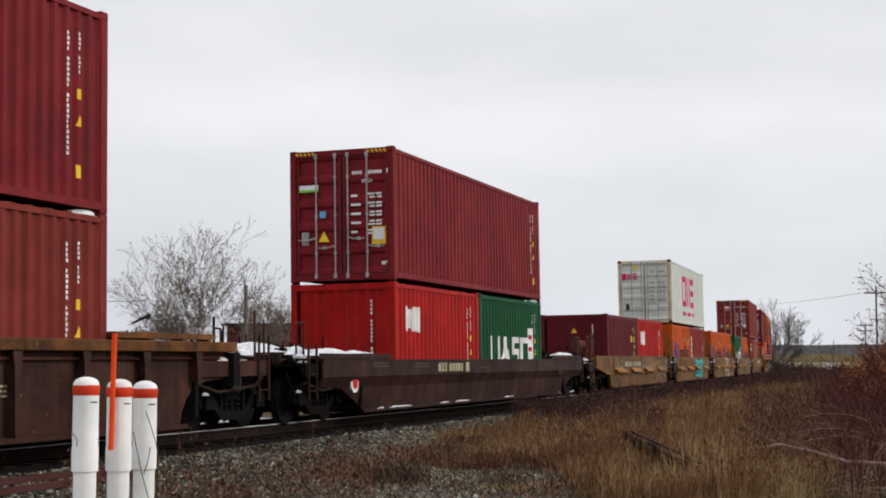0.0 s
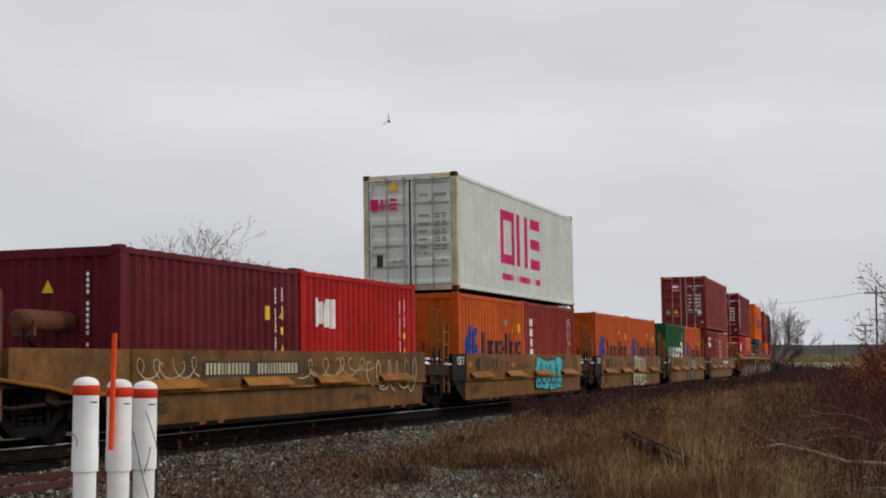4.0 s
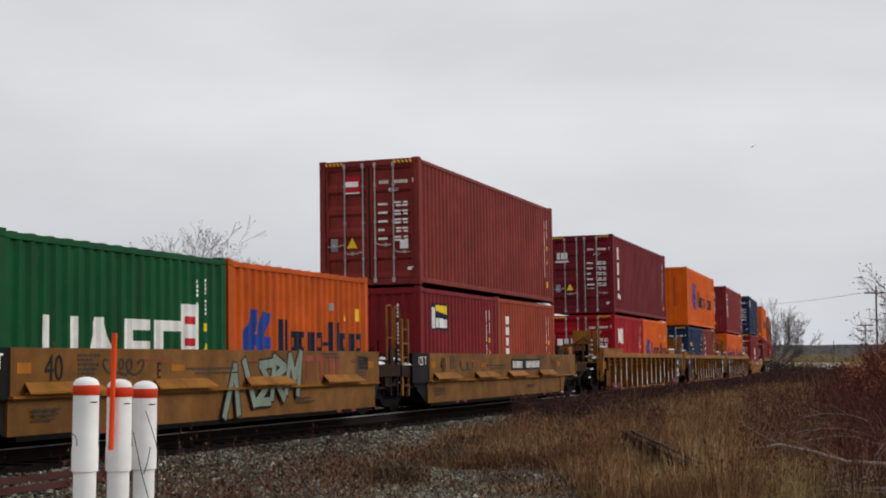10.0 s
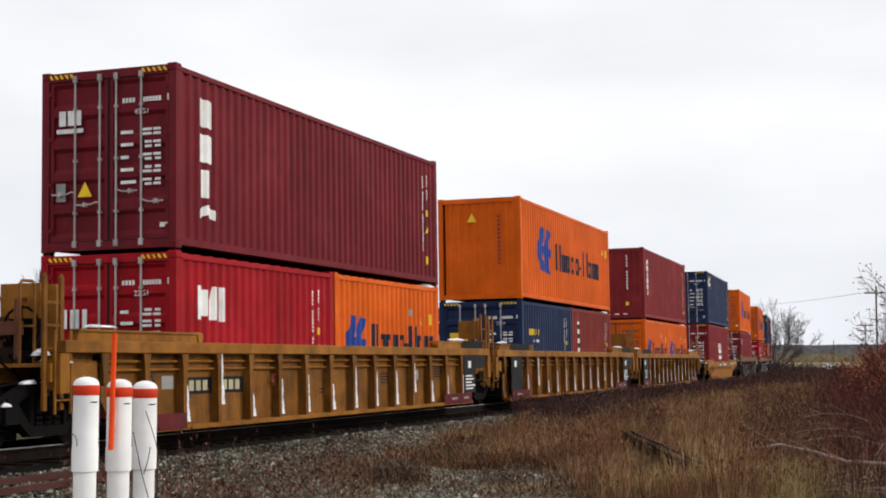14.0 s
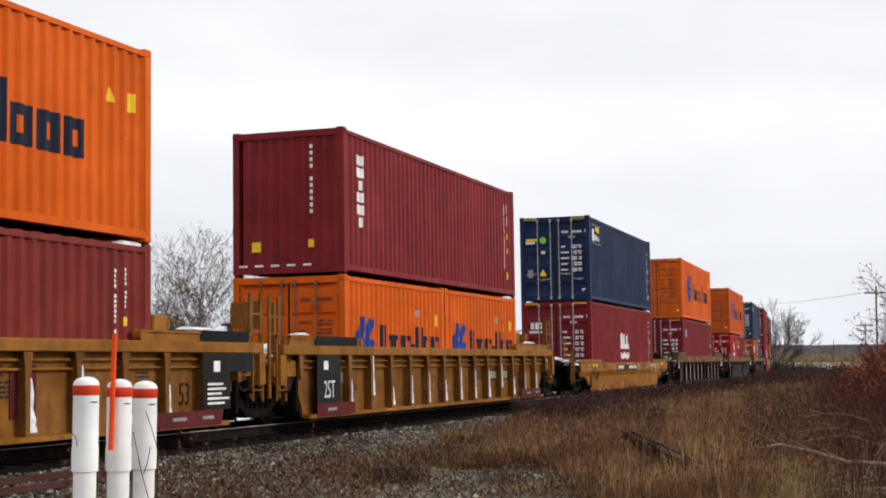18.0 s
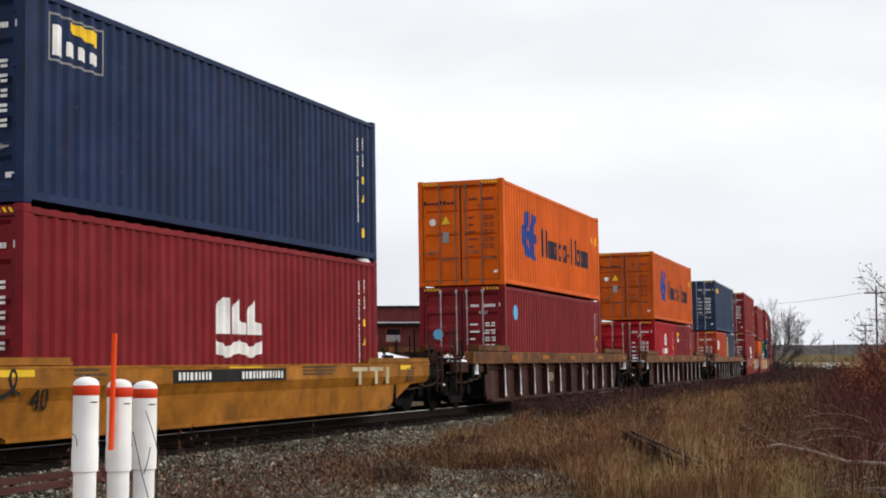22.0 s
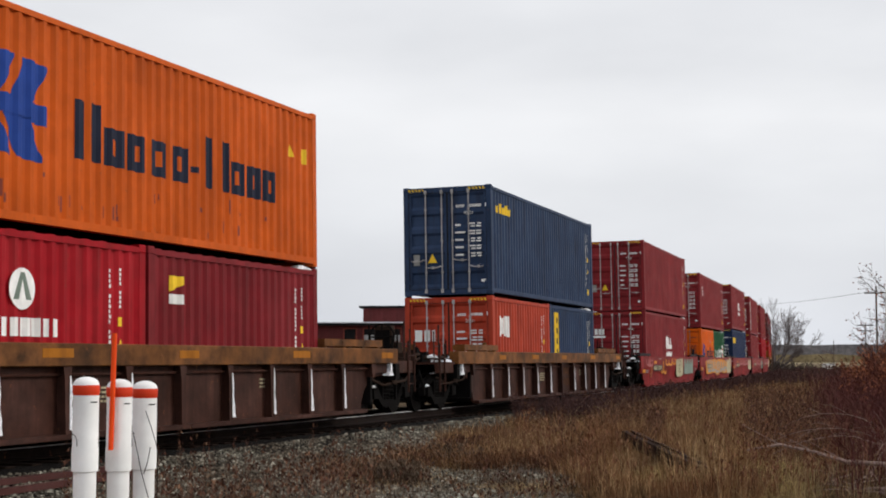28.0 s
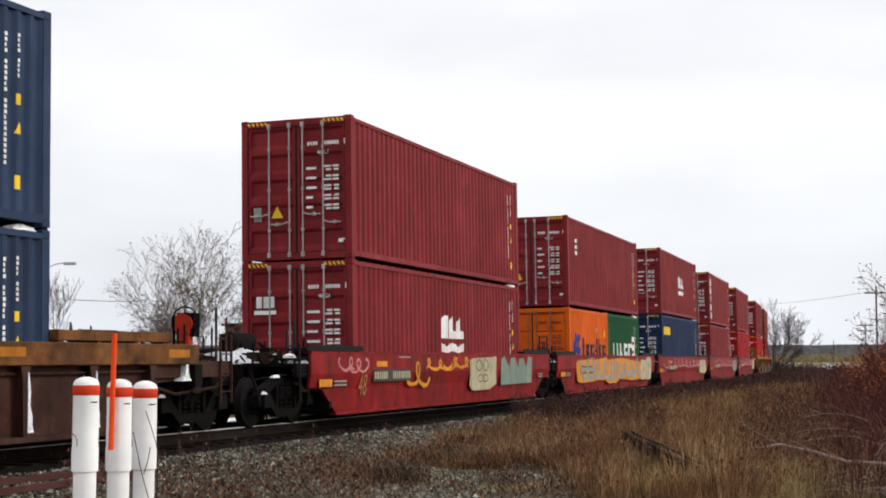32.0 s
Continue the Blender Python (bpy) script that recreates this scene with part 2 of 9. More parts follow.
PALEBOARD = earth("weathered_tan_board", [(0.3, (0.11, 0.075, 0.04)), (0.7, (0.22, 0.16, 0.09))], 2.0, 30.0, 0.5, 0.01)
ROTWOOD = earth("rotten_wood", [(0.3, (0.006, 0.0038, 0.003)), (0.7, (0.018, 0.0105, 0.0075))], 4.0, 26.0, 0.8, 0.02)
OLDWOOD = earth("split_brown_wood", [(0.3, (0.012, 0.007, 0.006)), (0.7, (0.050, 0.028, 0.021))], 3.0, 22.0, 0.8, 0.02)
BARK = earth("grey_brown_bark", [(0.3, (0.055, 0.042, 0.036)), (0.7, (0.12, 0.098, 0.085))], 3.0, 24.0, 0.5, 0.01)
PALEBARK = earth("pale_grey_bark", [(0.3, (0.10, 0.080, 0.066)), (0.7, (0.20, 0.165, 0.14))], 3.0, 24.0, 0.5, 0.01)
# bark paled towards grey-purple, the distance haze put into its colour
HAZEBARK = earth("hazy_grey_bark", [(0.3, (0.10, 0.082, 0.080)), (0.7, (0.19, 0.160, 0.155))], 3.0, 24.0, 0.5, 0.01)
DARKBARK = earth("dark_grey_bark", [(0.3, (0.035, 0.027, 0.024)), (0.7, (0.075, 0.060, 0.052))], 3.0, 24.0, 0.5, 0.01)
REDTWIG = earth("red_brown_twigs", [(0.3, (0.036, 0.010, 0.0085)), (0.7, (0.085, 0.026, 0.020))], 1.2, 14.0, 0.3, 0.01)
PALETWIG = earth("pale_dead_twigs", [(0.3, (0.20, 0.140, 0.120)), (0.7, (0.38, 0.285, 0.245))], 2.0, 14.0, 0.3, 0.01)
GROUND = earth("dead_grass_soil", [(0.30, (0.040, 0.025, 0.015)), (0.5, (0.075, 0.050, 0.027)), (0.72, (0.12, 0.085, 0.042))], 0.35, 9.0, 0.7, 0.06)
GRAVEL = earth("grey_ballast_bed", [(0.30, (0.045, 0.033, 0.024)), (0.7, (0.125, 0.100, 0.075))], 1.1, 22.0, 1.0, 0.05)
DIRT = earth("damp_dirt", [(0.30, (0.050, 0.036, 0.028)), (0.7, (0.105, 0.082, 0.066))], 0.9, 14.0, 0.7, 0.04)
# oily ballast, with the shade under and beside the cars put into its colour
OILY_SHADE = earth("oily_shaded_ballast", [(0.30, (0.004, 0.0033, 0.003)), (0.7, (0.010, 0.008, 0.007))], 1.3, 22.0, 1.0, 0.05)
FIELD = earth("far_tan_field", [(0.30, (0.16, 0.125, 0.070)), (0.7, (0.30, 0.24, 0.14))], 0.05, 0.6, 0.2, 0.1)
# woods coloured grey-blue to stand for the haze before the ridge
FAR = earth("hazy_distant_woods", [(0.30, (0.115, 0.112, 0.128)), (0.7, (0.20, 0.19, 0.20))], 0.02, 0.15, 0.3, 1.0)
STONE = islands("ballast_stones", [(0.0, (0.032, 0.027, 0.022)), (0.5, (0.108, 0.099, 0.082)), (0.85, (0.225, 0.217, 0.187)), (1.0, (0.44, 0.43, 0.38))], patches=[(0.36, (0.62, 0.52, 0.44)), (0.48, (1.0, 0.95, 0.86)), (0.62, (1.35, 1.35, 1.28))])
KINDS = [(0.34, (0.42, 0.28, 0.26)), (0.43, (0.72, 0.56, 0.50)), (0.50, (1.02, 0.98, 0.86)), (0.57, (1.28, 1.34, 1.22)), (0.64, (0.80, 0.74, 0.66)), (0.72, (0.52, 0.38, 0.33))]
GRASS = islands("dry_grass", [(0.0, (0.082, 0.042, 0.023)), (0.4, (0.205, 0.112, 0.055)), (0.8, (0.35, 0.212, 0.108)), (1.0, (0.52, 0.36, 0.21))], grain=3, patches=KINDS)
PALEGRASS = islands("pale_straw", [(0.0, (0.20, 0.125, 0.055)), (1.0, (0.50, 0.37, 0.20))], grain=3)
LITTER = islands("flattened_litter", [(0.0, (0.0264, 0.01496, 0.0088)), (0.6, (0.1056, 0.06688, 0.0352)), (1.0, (0.2464, 0.176, 0.0924))], grain=3, patches=KINDS)
WEEDS = islands("brown_weed_stalks", [(0.0, (0.044, 0.019, 0.013)), (0.6, (0.115, 0.050, 0.032)), (1.0, (0.24, 0.13, 0.075))], grain=3)
GREYWEED = islands("grey_brown_weeds", [(0.0, (0.045, 0.028, 0.019)), (1.0, (0.17, 0.118, 0.078))], grain=3)
DRYLITTER = islands("dry_brown_litter", [(0.0, (0.0516, 0.0344, 0.02236)), (0.6, (0.1548, 0.1075, 0.0688)), (1.0, (0.3096, 0.2322, 0.1548))], grain=3)
LEAF = islands("withered_leaves", [(0.0, (0.10, 0.066, 0.048)), (1.0, (0.24, 0.17, 0.125))], grain=6)
RUSTLEAF = islands("rust_red_leaves", [(0.0, (0.11, 0.034, 0.018)), (1.0, (0.30, 0.100, 0.042))], grain=6)
REDSTALK = islands("red_brown_stalks", [(0.0, (0.0782, 0.0276, 0.01656)), (0.6, (0.1748, 0.07176, 0.0368)), (1.0, (0.3128, 0.1656, 0.092))], grain=3)
MOSSY = islands("yellow_green_grass", [(0.0, (0.12, 0.085, 0.030)), (0.5, (0.31, 0.225, 0.085)), (1.0, (0.52, 0.41, 0.18))], grain=3)
PURPLE = islands("purple_brown_brush", [(0.0, (0.030, 0.014, 0.014)), (0.6, (0.070, 0.033, 0.031)), (1.0, (0.14, 0.075, 0.062))], grain=3)
REDSTEM = islands("dark_red_stems", [(0.0, (0.040, 0.011, 0.011)), (0.6, (0.095, 0.026, 0.023)), (1.0, (0.17, 0.060, 0.048))], grain=3)
RUSTMAT = islands("rusty_brown_litter", [(0.0, (0.07, 0.035, 0.020)), (0.6, (0.17, 0.085, 0.045)), (1.0, (0.30, 0.18, 0.10))], grain=3)
FIR = islands("dark_needles", [(0.0, (0.015, 0.022, 0.014)), (1.0, (0.035, 0.045, 0.028))], grain=6)
FEATHER = islands("black_feathers", [(0.0, (0.006, 0.006, 0.0065)), (1.0, (0.016, 0.0155, 0.016))], grain=20)


# ---- mesh helpers ----
def box(bm, x0, x1, y0, y1, z0, z1):
    v = [bm.verts.new((x, y, z)) for z in (z0, z1) for x, y in ((x0, y0), (x1, y0), (x1, y1), (x0, y1))]
    for f in ((3, 2, 1, 0), (4, 5, 6, 7), (0, 1, 5, 4), (1, 2, 6, 5), (2, 3, 7, 6), (3, 0, 4, 7)):
        bm.faces.new([v[i] for i in f])


def prism(bm, pts, y0, y1):
    """An outline in x, z drawn out from y0 to y1."""
    a = [bm.verts.new((x, y0, z)) for x, z in pts]
    b = [bm.verts.new((x, y1, z)) for x, z in pts]
    bm.faces.new(a)
    bm.faces.new(b[::-1])
    for i in range(len(pts)):
        j = (i + 1) % len(pts)
        bm.faces.new((a[j], a[i], b[i], b[j]))


def tube(bm, p, q, r0, r1=None, n=8, caps=True):
    p, q = Vector(p), Vector(q)
    r1 = r0 if r1 is None else r1
    d = (q - p).normalized()
    u = d.orthogonal().normalized()
    w = d.cross(u)
    ring = [[bm.verts.new(c + (u * math.cos(6.28318 * i / n) + w * math.sin(6.28318 * i / n)) * r) for i in range(n)] for c, r in ((p, r0), (q, r1))]
    for i in range(n):
        j = (i + 1) % n
        bm.faces.new((ring[0][i], ring[0][j], ring[1][j], ring[1][i]))
    if caps:
        bm.faces.new(ring[0][::-1])
        bm.faces.new(ring[1])


def pipe(bm, pts, r, n=6):
    for a, b in zip(pts, pts[1:]):
        tube(bm, a, b, r, r, n)


def lathe(bm, prof, n=24, c=(0, 0, 0)):
    """A profile of radius and height turned about z."""
    rings = [[bm.verts.new((c[0] + r * math.cos(6.28318 * i / n), c[1] + r * math.sin(6.28318 * i / n), c[2] + z)) for i in range(n)] for r, z in prof]
    for a, b in zip(rings, rings[1:]):
        for i in range(n):
            j = (i + 1) % n
            bm.faces.new((a[i], a[j], b[j], b[i]))
    bm.faces.new(rings[0][::-1])
    bm.faces.new(rings[-1])


def blob(bm, c, size, seed=0, n=10, m=5):
    """An uneven heap, flat below."""
    rings = []
    for k in range(m):
        e = k / (m - 1) * 1.5
        ring = []
        for i in range(n):
            a = 6.28318 * i / n
            p = Vector((math.cos(a) * math.cos(e), math.sin(a) * math.cos(e), math.sin(e)))
            f = 1 + 0.45 * noise.noise(p * 1.7 + Vector((seed * 3.7, 0, 0)))
            ring.append(bm.verts.new((c[0] + p.x * size[0] * f, c[1] + p.y * size[1] * f, c[2] + p.z * size[2] * f)))
        rings.append(ring)
    for a, b in zip(rings, rings[1:]):
        for i in range(n):
            j = (i + 1) % n
            bm.faces.new((a[i], a[j], b[j], b[i]))
    bm.faces.new(rings[-1])
    bm.faces.new(rings[0][::-1])


def mesh_of(bm, name, material, smooth=False, fix=True):
    if fix:
        bmesh.ops.recalc_face_normals(bm, faces=bm.faces)
    me = bpy.data.meshes.new(name)
    bm.to_mesh(me)
    bm.free()
    me.materials.append(material)
    if smooth:
        me.polygons.foreach_set("use_smooth", [True] * len(me.polygons))
        me.set_sharp_from_angle(angle=radians(40))
    return me


def part(name, bm, material, parent, label="", smooth=False):
    """One mesh object under a thing or under a part."""
    ob = new(name, bm if isinstance(bm, bpy.types.Mesh) else mesh_of(bm, name, material, smooth))
    ob.parent = parent
    return tagged(ob, label)


def chamfered(bm, width=0.006):
    bmesh.ops.bevel(bm, geom=list(bm.edges), offset=width, segments=1, affect="EDGES")
    return bm


CACHE = {}


def cached(key, name, material, build, smooth=False):
    """One mesh for all alike pieces."""
    if key not in CACHE:
        bm = bmesh.new()
        build(bm)
        CACHE[key] = mesh_of(bm, name, material, smooth)
    return CACHE[key]


# ---- containers ----
WIDE, HALF = 2.438, 1.219
PITCH_C, DEEP = 0.277, 0.044


def rib_y(x, length):
    """How far the corrugated side stands in from its outer face at x."""
    span = length - 0.36
    n = round(span / PITCH_C)
    u = ((x + span / 2) / span * n) % 1.0
    if u < 0.27:
        return 0.0
    if u < 0.50:
        return (u - 0.27) / 0.23 * DEEP
    if u < 0.77:
        return DEEP
    return (1 - u) / 0.23 * DEEP


def rib_breaks(length):
    span = length - 0.36
    n = round(span / PITCH_C)
    return [-span / 2 + span / n * (i + u) for i in range(n) for u in (0.0, 0.27, 0.50, 0.77)] + [span / 2]


def side_sheet(bm, length, z0, z1, sign):
    rows = []
    for x in rib_breaks(length):
        y = sign * (HALF - 0.012 - rib_y(x + 1e-5, length))
        rows.append((bm.verts.new((x, y, z0)), bm.verts.new((x, y, z1)), bm.verts.new((x, y - sign * 0.01, z0)), bm.verts.new((x, y - sign * 0.01, z1))))
    for a, b in zip(rows, rows[1:]):
        bm.faces.new((a[0], b[0], b[1], a[1]))
        bm.faces.new((b[2], a[2], a[3], b[3]))
    for e in (rows[0], rows[-1]):
        bm.faces.new((e[0], e[1], e[3], e[2]))


def end_sheet(bm, x, z0, z1, sign):
    n = 9
    span = WIDE - 0.30
    rows = []
    for i in range(n):
        for u, d in ((0.0, 0.0), (0.27, 0.0), (0.5, 0.04), (0.77, 0.04)):
            y = -span / 2 + span / n * (i + u)
            rows.append((bm.verts.new((x - sign * d, y, z0)), bm.verts.new((x - sign * d, y, z1)), bm.verts.new((x - sign * (d + 0.01), y, z0)), bm.verts.new((x - sign * (d + 0.01), y, z1))))
    for a, b in zip(rows, rows[1:]):
        bm.faces.new((a[0], b[0], b[1], a[1]))
        bm.faces.new((b[2], a[2], a[3], b[3]))


def door_leaf(bm, x, y0, y1, z0, z1, grooved=False):
    """A leaf with pressed horizontal bands, its outer face towards -x."""
    box(bm, x, x + 0.06, y0, y0 + 0.07, z0, z1)
    box(bm, x, x + 0.06, y1 - 0.07, y1, z0, z1)
    k = 4 if grooved else 5
    h = (z1 - z0) / k
    prof = []
    for i in range(k):
        b = z0 + i * h
        if grooved:
            prof += [(b, 0.006), (b + 0.84 * h, 0.006), (b + 0.87 * h, 0.050), (b + 0.93 * h, 0.050), (b + 0.985 * h, 0.006)]
        else:
            prof += [(b, 0.004), (b + 0.14 * h, 0.004), (b + 0.30 * h, 0.055), (b + 0.80 * h, 0.055), (b + 0.92 * h, 0.004)]
    prof.append((z1, 0.004))
    rows = [(bm.verts.new((x + d, y0 + 0.07, z)), bm.verts.new((x + d, y1 - 0.07, z)), bm.verts.new((x + 0.06, y0 + 0.07, z)), bm.verts.new((x + 0.06, y1 - 0.07, z))) for z, d in prof]
    for a, b in zip(rows, rows[1:]):
        bm.faces.new((a[1], a[0], b[0], b[1]))
        bm.faces.new((a[2], a[3], b[3], b[2]))


def locking_bar(bm, x, y, z0, z1):
    tube(bm, (x, y, z0 + 0.03), (x, y, z1 - 0.03), 0.017, n=8)
    for z in (z0 + 0.07, z1 - 0.07):
        box(bm, x - 0.03, x + 0.03, y - 0.032, y + 0.032, z - 0.06, z + 0.04)
    for f in (0.20, 0.5, 0.80):
        box(bm, x - 0.024, x + 0.04, y - 0.026, y + 0.026, z0 + f * (z1 - z0) - 0.022, z0 + f * (z1 - z0) + 0.022)


def bar_handle(bm, x, y, z, way):
    pts = [(0.0, 0.02), (0.05, 0.03), (0.12, 0.0), (0.30, -0.01), (0.40, 0.0)]
    for (a, za), (b, zb) in zip(pts, pts[1:]):
        tube(bm, (x - 0.035, y + way * a, z + za), (x - 0.035, y + way * b, z + zb), 0.014, 0.014, 6)
    box(bm, x - 0.045, x + 0.035, y + way * 0.26 - 0.022, y + way * 0.26 + 0.022, z - 0.035, z + 0.035)


def patch(bm, length, strips, high=0.004):
    """Paint on the corrugated side facing -y: strips (x0, x1, low0, low1, top0, top1), heights going straight from x0 to x1."""
    for x0, x1, l0, l1, t0, t1 in strips:
        xs = [x0] + [x for x in rib_breaks(length) if x0 + 1e-3 < x < x1 - 1e-3] + [x1]
        rows = []
        for x in xs:
            f = (x - x0) / (x1 - x0)
            y = -(HALF - 0.012 - rib_y(x + 1e-5, length) + high)
            rows.append((bm.verts.new((x, y, l0 + (l1 - l0) * f)), bm.verts.new((x, y, t0 + (t1 - t0) * f))))
        for a, b in zip(rows, rows[1:]):
            bm.faces.new((a[0], b[0], b[1], a[1]))


def rect(x0, x1, z0, z1):
    return (x0, x1, z0, z0, z1, z1)


def marks(thing, length, material, strips, label="", joined=False, high=0.004):
    """Paint on the side. Strips that touch make one sign, each sign a part of its own; joined: figures too small to pick apart."""
    if joined:
        bm = bmesh.new()
        patch(bm, length, strips)
        return tagged(part("stencil", bm, material, thing, label), kind="stuff")
    left = list(strips)
    while left:
        sign = [left.pop(0)]
        k = 0
        while k < len(left):
            if any(left[k][0] <= g[1] + 1e-4 and left[k][1] >= g[0] - 1e-4 and min(left[k][2:4]) <= max(g[4:6]) + 1e-4 and max(left[k][4:6]) >= min(g[2:4]) - 1e-4 for g in sign):
                sign.append(left.pop(k))
                k = 0
            else:
                k += 1
        if len(sign) > 1 and all(g[2] == g[3] and g[4] == g[5] for g in sign):
            # cut into a common grid, so that the pieces share their corners
            xs = sorted({round(v, 4) for g in sign for v in g[:2]})
            zs = sorted({round(v, 4) for g in sign for v in (g[2], g[4])})
            sign = [rect(xa, xb, za, zb) for xa, xb in zip(xs, xs[1:]) for za, zb in zip(zs, zs[1:])
                    if any(g[0] < (xa + xb) / 2 < g[1] and g[2] < (za + zb) / 2 < g[4] for g in sign)]
        bm = bmesh.new()
        patch(bm, length, sign, high)
        bmesh.ops.remove_doubles(bm, verts=bm.verts, dist=1e-4)
        part("marking", bm, material, thing, label)


def end_marks(thing, x, material, rects, label="", name="marking"):
    """Flat marks on the near end at x: (y0, y1, z0, z1)."""
    if len(rects) > 6:
        bm = bmesh.new()
        for y0, y1, z0, z1 in rects:
            box(bm, x - 0.004, x + 0.004, y0, y1, z0, z1)
        return tagged(part("stencil", bm, material, thing, label), kind="stuff")
    if len(rects) > 1:
        for r in rects:
            end_marks(thing, x, material, [r], label, name)
        return None
    bm = bmesh.new()
    for y0, y1, z0, z1 in rects:
        box(bm, x - 0.004, x + 0.004, y0, y1, z0, z1)
    return part(name, bm, material, thing, label)


def code_column(x, z_top, n, w=0.065, h=0.078, step=0.118, seed=1):
    """A row of small upright bars, for a number too small to read."""
    r = random.Random(seed)
    return [rect(x, x + w * r.choice((0.7, 1.0, 1.0)), z_top - (i + 1) * step, z_top - (i + 1) * step + h) for i in range(n) if i not in (4, 11)]


def container(colour, length, height, end, label, bar=BAR_STEEL, casting=None):
    """A shipping container standing on z = 0; its near end is at -x. end: 'doors' or 'front'."""
    th = tagged(new("shipping_container"), label, "container", "containers on the train")
    cn, L2 = colour.name, length / 2
    casting = casting or colour
    zb, zt = 0.165, height - 0.115

    def put(name, key, mat, build, parent=th, lab=""):
        return part(name, cached((name, key, mat.name, length, height), name, mat, build), mat, parent, lab)
    put("side_wall", 1, colour, lambda bm: side_sheet(bm, length, zb - 0.01, zt + 0.01, -1))
    put("side_wall", 2, colour, lambda bm: side_sheet(bm, length, zb - 0.01, zt + 0.01, 1))
    for sg in (-1, 1):
        put("top_rail", sg, colour, lambda bm: box(bm, -L2 + 0.17, L2 - 0.17, sg * (HALF - 0.06), sg * (HALF - 0.002), height - 0.125, height - 0.045))

        def low_rail(bm):
            box(bm, -L2 + 0.17, L2 - 0.17, sg * (HALF - 0.05), sg * (HALF - 0.004), 0.055, zb)
            box(bm, -L2 + 0.17, L2 - 0.17, sg * (HALF - 0.14), sg * (HALF - 0.052), 0.055, 0.075)
        put("bottom_rail", sg, colour, low_rail)
    for sx in (-1, 1):
        for sy in (-1, 1):
            put("corner_post", (sx, sy), colour, lambda bm: box(bm, sx * (L2 - 0.175), sx * (L2 - 0.008), sy * (HALF - 0.135), sy * (HALF - 0.004), 0.118, height - 0.118))
            for z in (0.0, height - 0.118):
                def cast(bm):
                    box(bm, sx * (L2 - 0.178), sx * L2, sy * (HALF - 0.162), sy * HALF, z, z + 0.118)
                    chamfered(bm, 0.012)
                    c, zz = sx * (L2 - 0.09), z + 0.058
                    box(bm, c - 0.03, c + 0.03, sy * (HALF - 0.002), sy * (HALF + 0.002), zz - 0.03, zz + 0.03)
                k = put("corner_casting", (sx, sy, z), casting, cast)
    put("roof", 0, colour, lambda bm: prism(bm, [(L2 - 0.1, height - 0.06), (-L2 + 0.1, height - 0.06), (-L2 + 0.1, height - 0.03)]
        + [(-L2 + 0.3 + i * 0.42 + a, height - b) for i in range(int((length - 0.6) / 0.42)) for a, b in ((0.0, 0.03), (0.03, 0.018), (0.17, 0.018), (0.20, 0.03))] + [(L2 - 0.1, height - 0.03)], -HALF + 0.07, HALF - 0.07))
    put("floor_frame", 0, STEEL, lambda bm: [box(bm, -L2 + 0.18, L2 - 0.18, -HALF + 0.15, HALF - 0.15, 0.12, 0.15)]
        + [box(bm, -L2 + 0.3 + i * 0.6, -L2 + 0.36 + i * 0.6, -HALF + 0.145, HALF - 0.145, 0.03, 0.12) for i in range(int((length - 0.5) / 0.6))])
    for sx in (-1, 1):
        put("end_header", sx, colour, lambda bm: box(bm, sx * (L2 - 0.13), sx * (L2 - 0.01), -HALF + 0.135, HALF - 0.135, height - 0.155, height - 0.02))
        put("end_sill", sx, colour, lambda bm: box(bm, sx * (L2 - 0.13), sx * (L2 - 0.01), -HALF + 0.135, HALF - 0.135, 0.02, 0.15))
    put("end_wall", 2, colour, lambda bm: end_sheet(bm, L2 - 0.03, 0.14, height - 0.15, 1))
    if end == "front":
        put("end_wall", 1, colour, lambda bm: end_sheet(bm, -L2 + 0.03, 0.14, height - 0.15, -1))
        return th
    dx = -L2 + 0.035
    for k, (y0, y1) in enumerate(((-HALF + 0.14, -0.008), (0.008, HALF - 0.14))):
        d = put("door", k, colour, lambda bm: door_leaf(bm, dx, y0, y1, 0.155, height - 0.16, bar is BAR_DULL))
        for j, f in enumerate((0.45, 0.87) if k == 0 else (0.55, 0.13)):
            y = y0 + (y1 - y0) * f
            put("locking_bar", (k, j), bar, lambda bm: locking_bar(bm, dx - 0.03, y, 0.06, height - 0.06), d)
            put("door_handle", (k, j), bar, lambda bm: bar_handle(bm, dx - 0.03, y, (0.74, 0.92)[(j + k) % 2], 1 if k else -1), d)
        ye = y0 if k == 0 else y1

        def gasket(bm):
            for u, v, p, q in ((y0 - 0.004, y0 + 0.014, 0.15, height - 0.155), (y1 - 0.014, y1 + 0.004, 0.15, height - 0.155), (y0 + 0.014, y1 - 0.014, 0.15, 0.168), (y0 + 0.014, y1 - 0.014, height - 0.172, height - 0.155)):
                box(bm, dx - 0.004, dx + 0.03, u, v, p, q)
        put("door_gasket", k, INK_BLACK, gasket, d, "black rubber seal")

        for i in range(4):
            z = 0.35 + i * (height - 0.7) / 3
            put("hinge", (k, i), colour, lambda bm: box(bm, dx - 0.025, dx + 0.02, ye - 0.05, ye + 0.06, z - 0.03, z + 0.03), d)
    return th


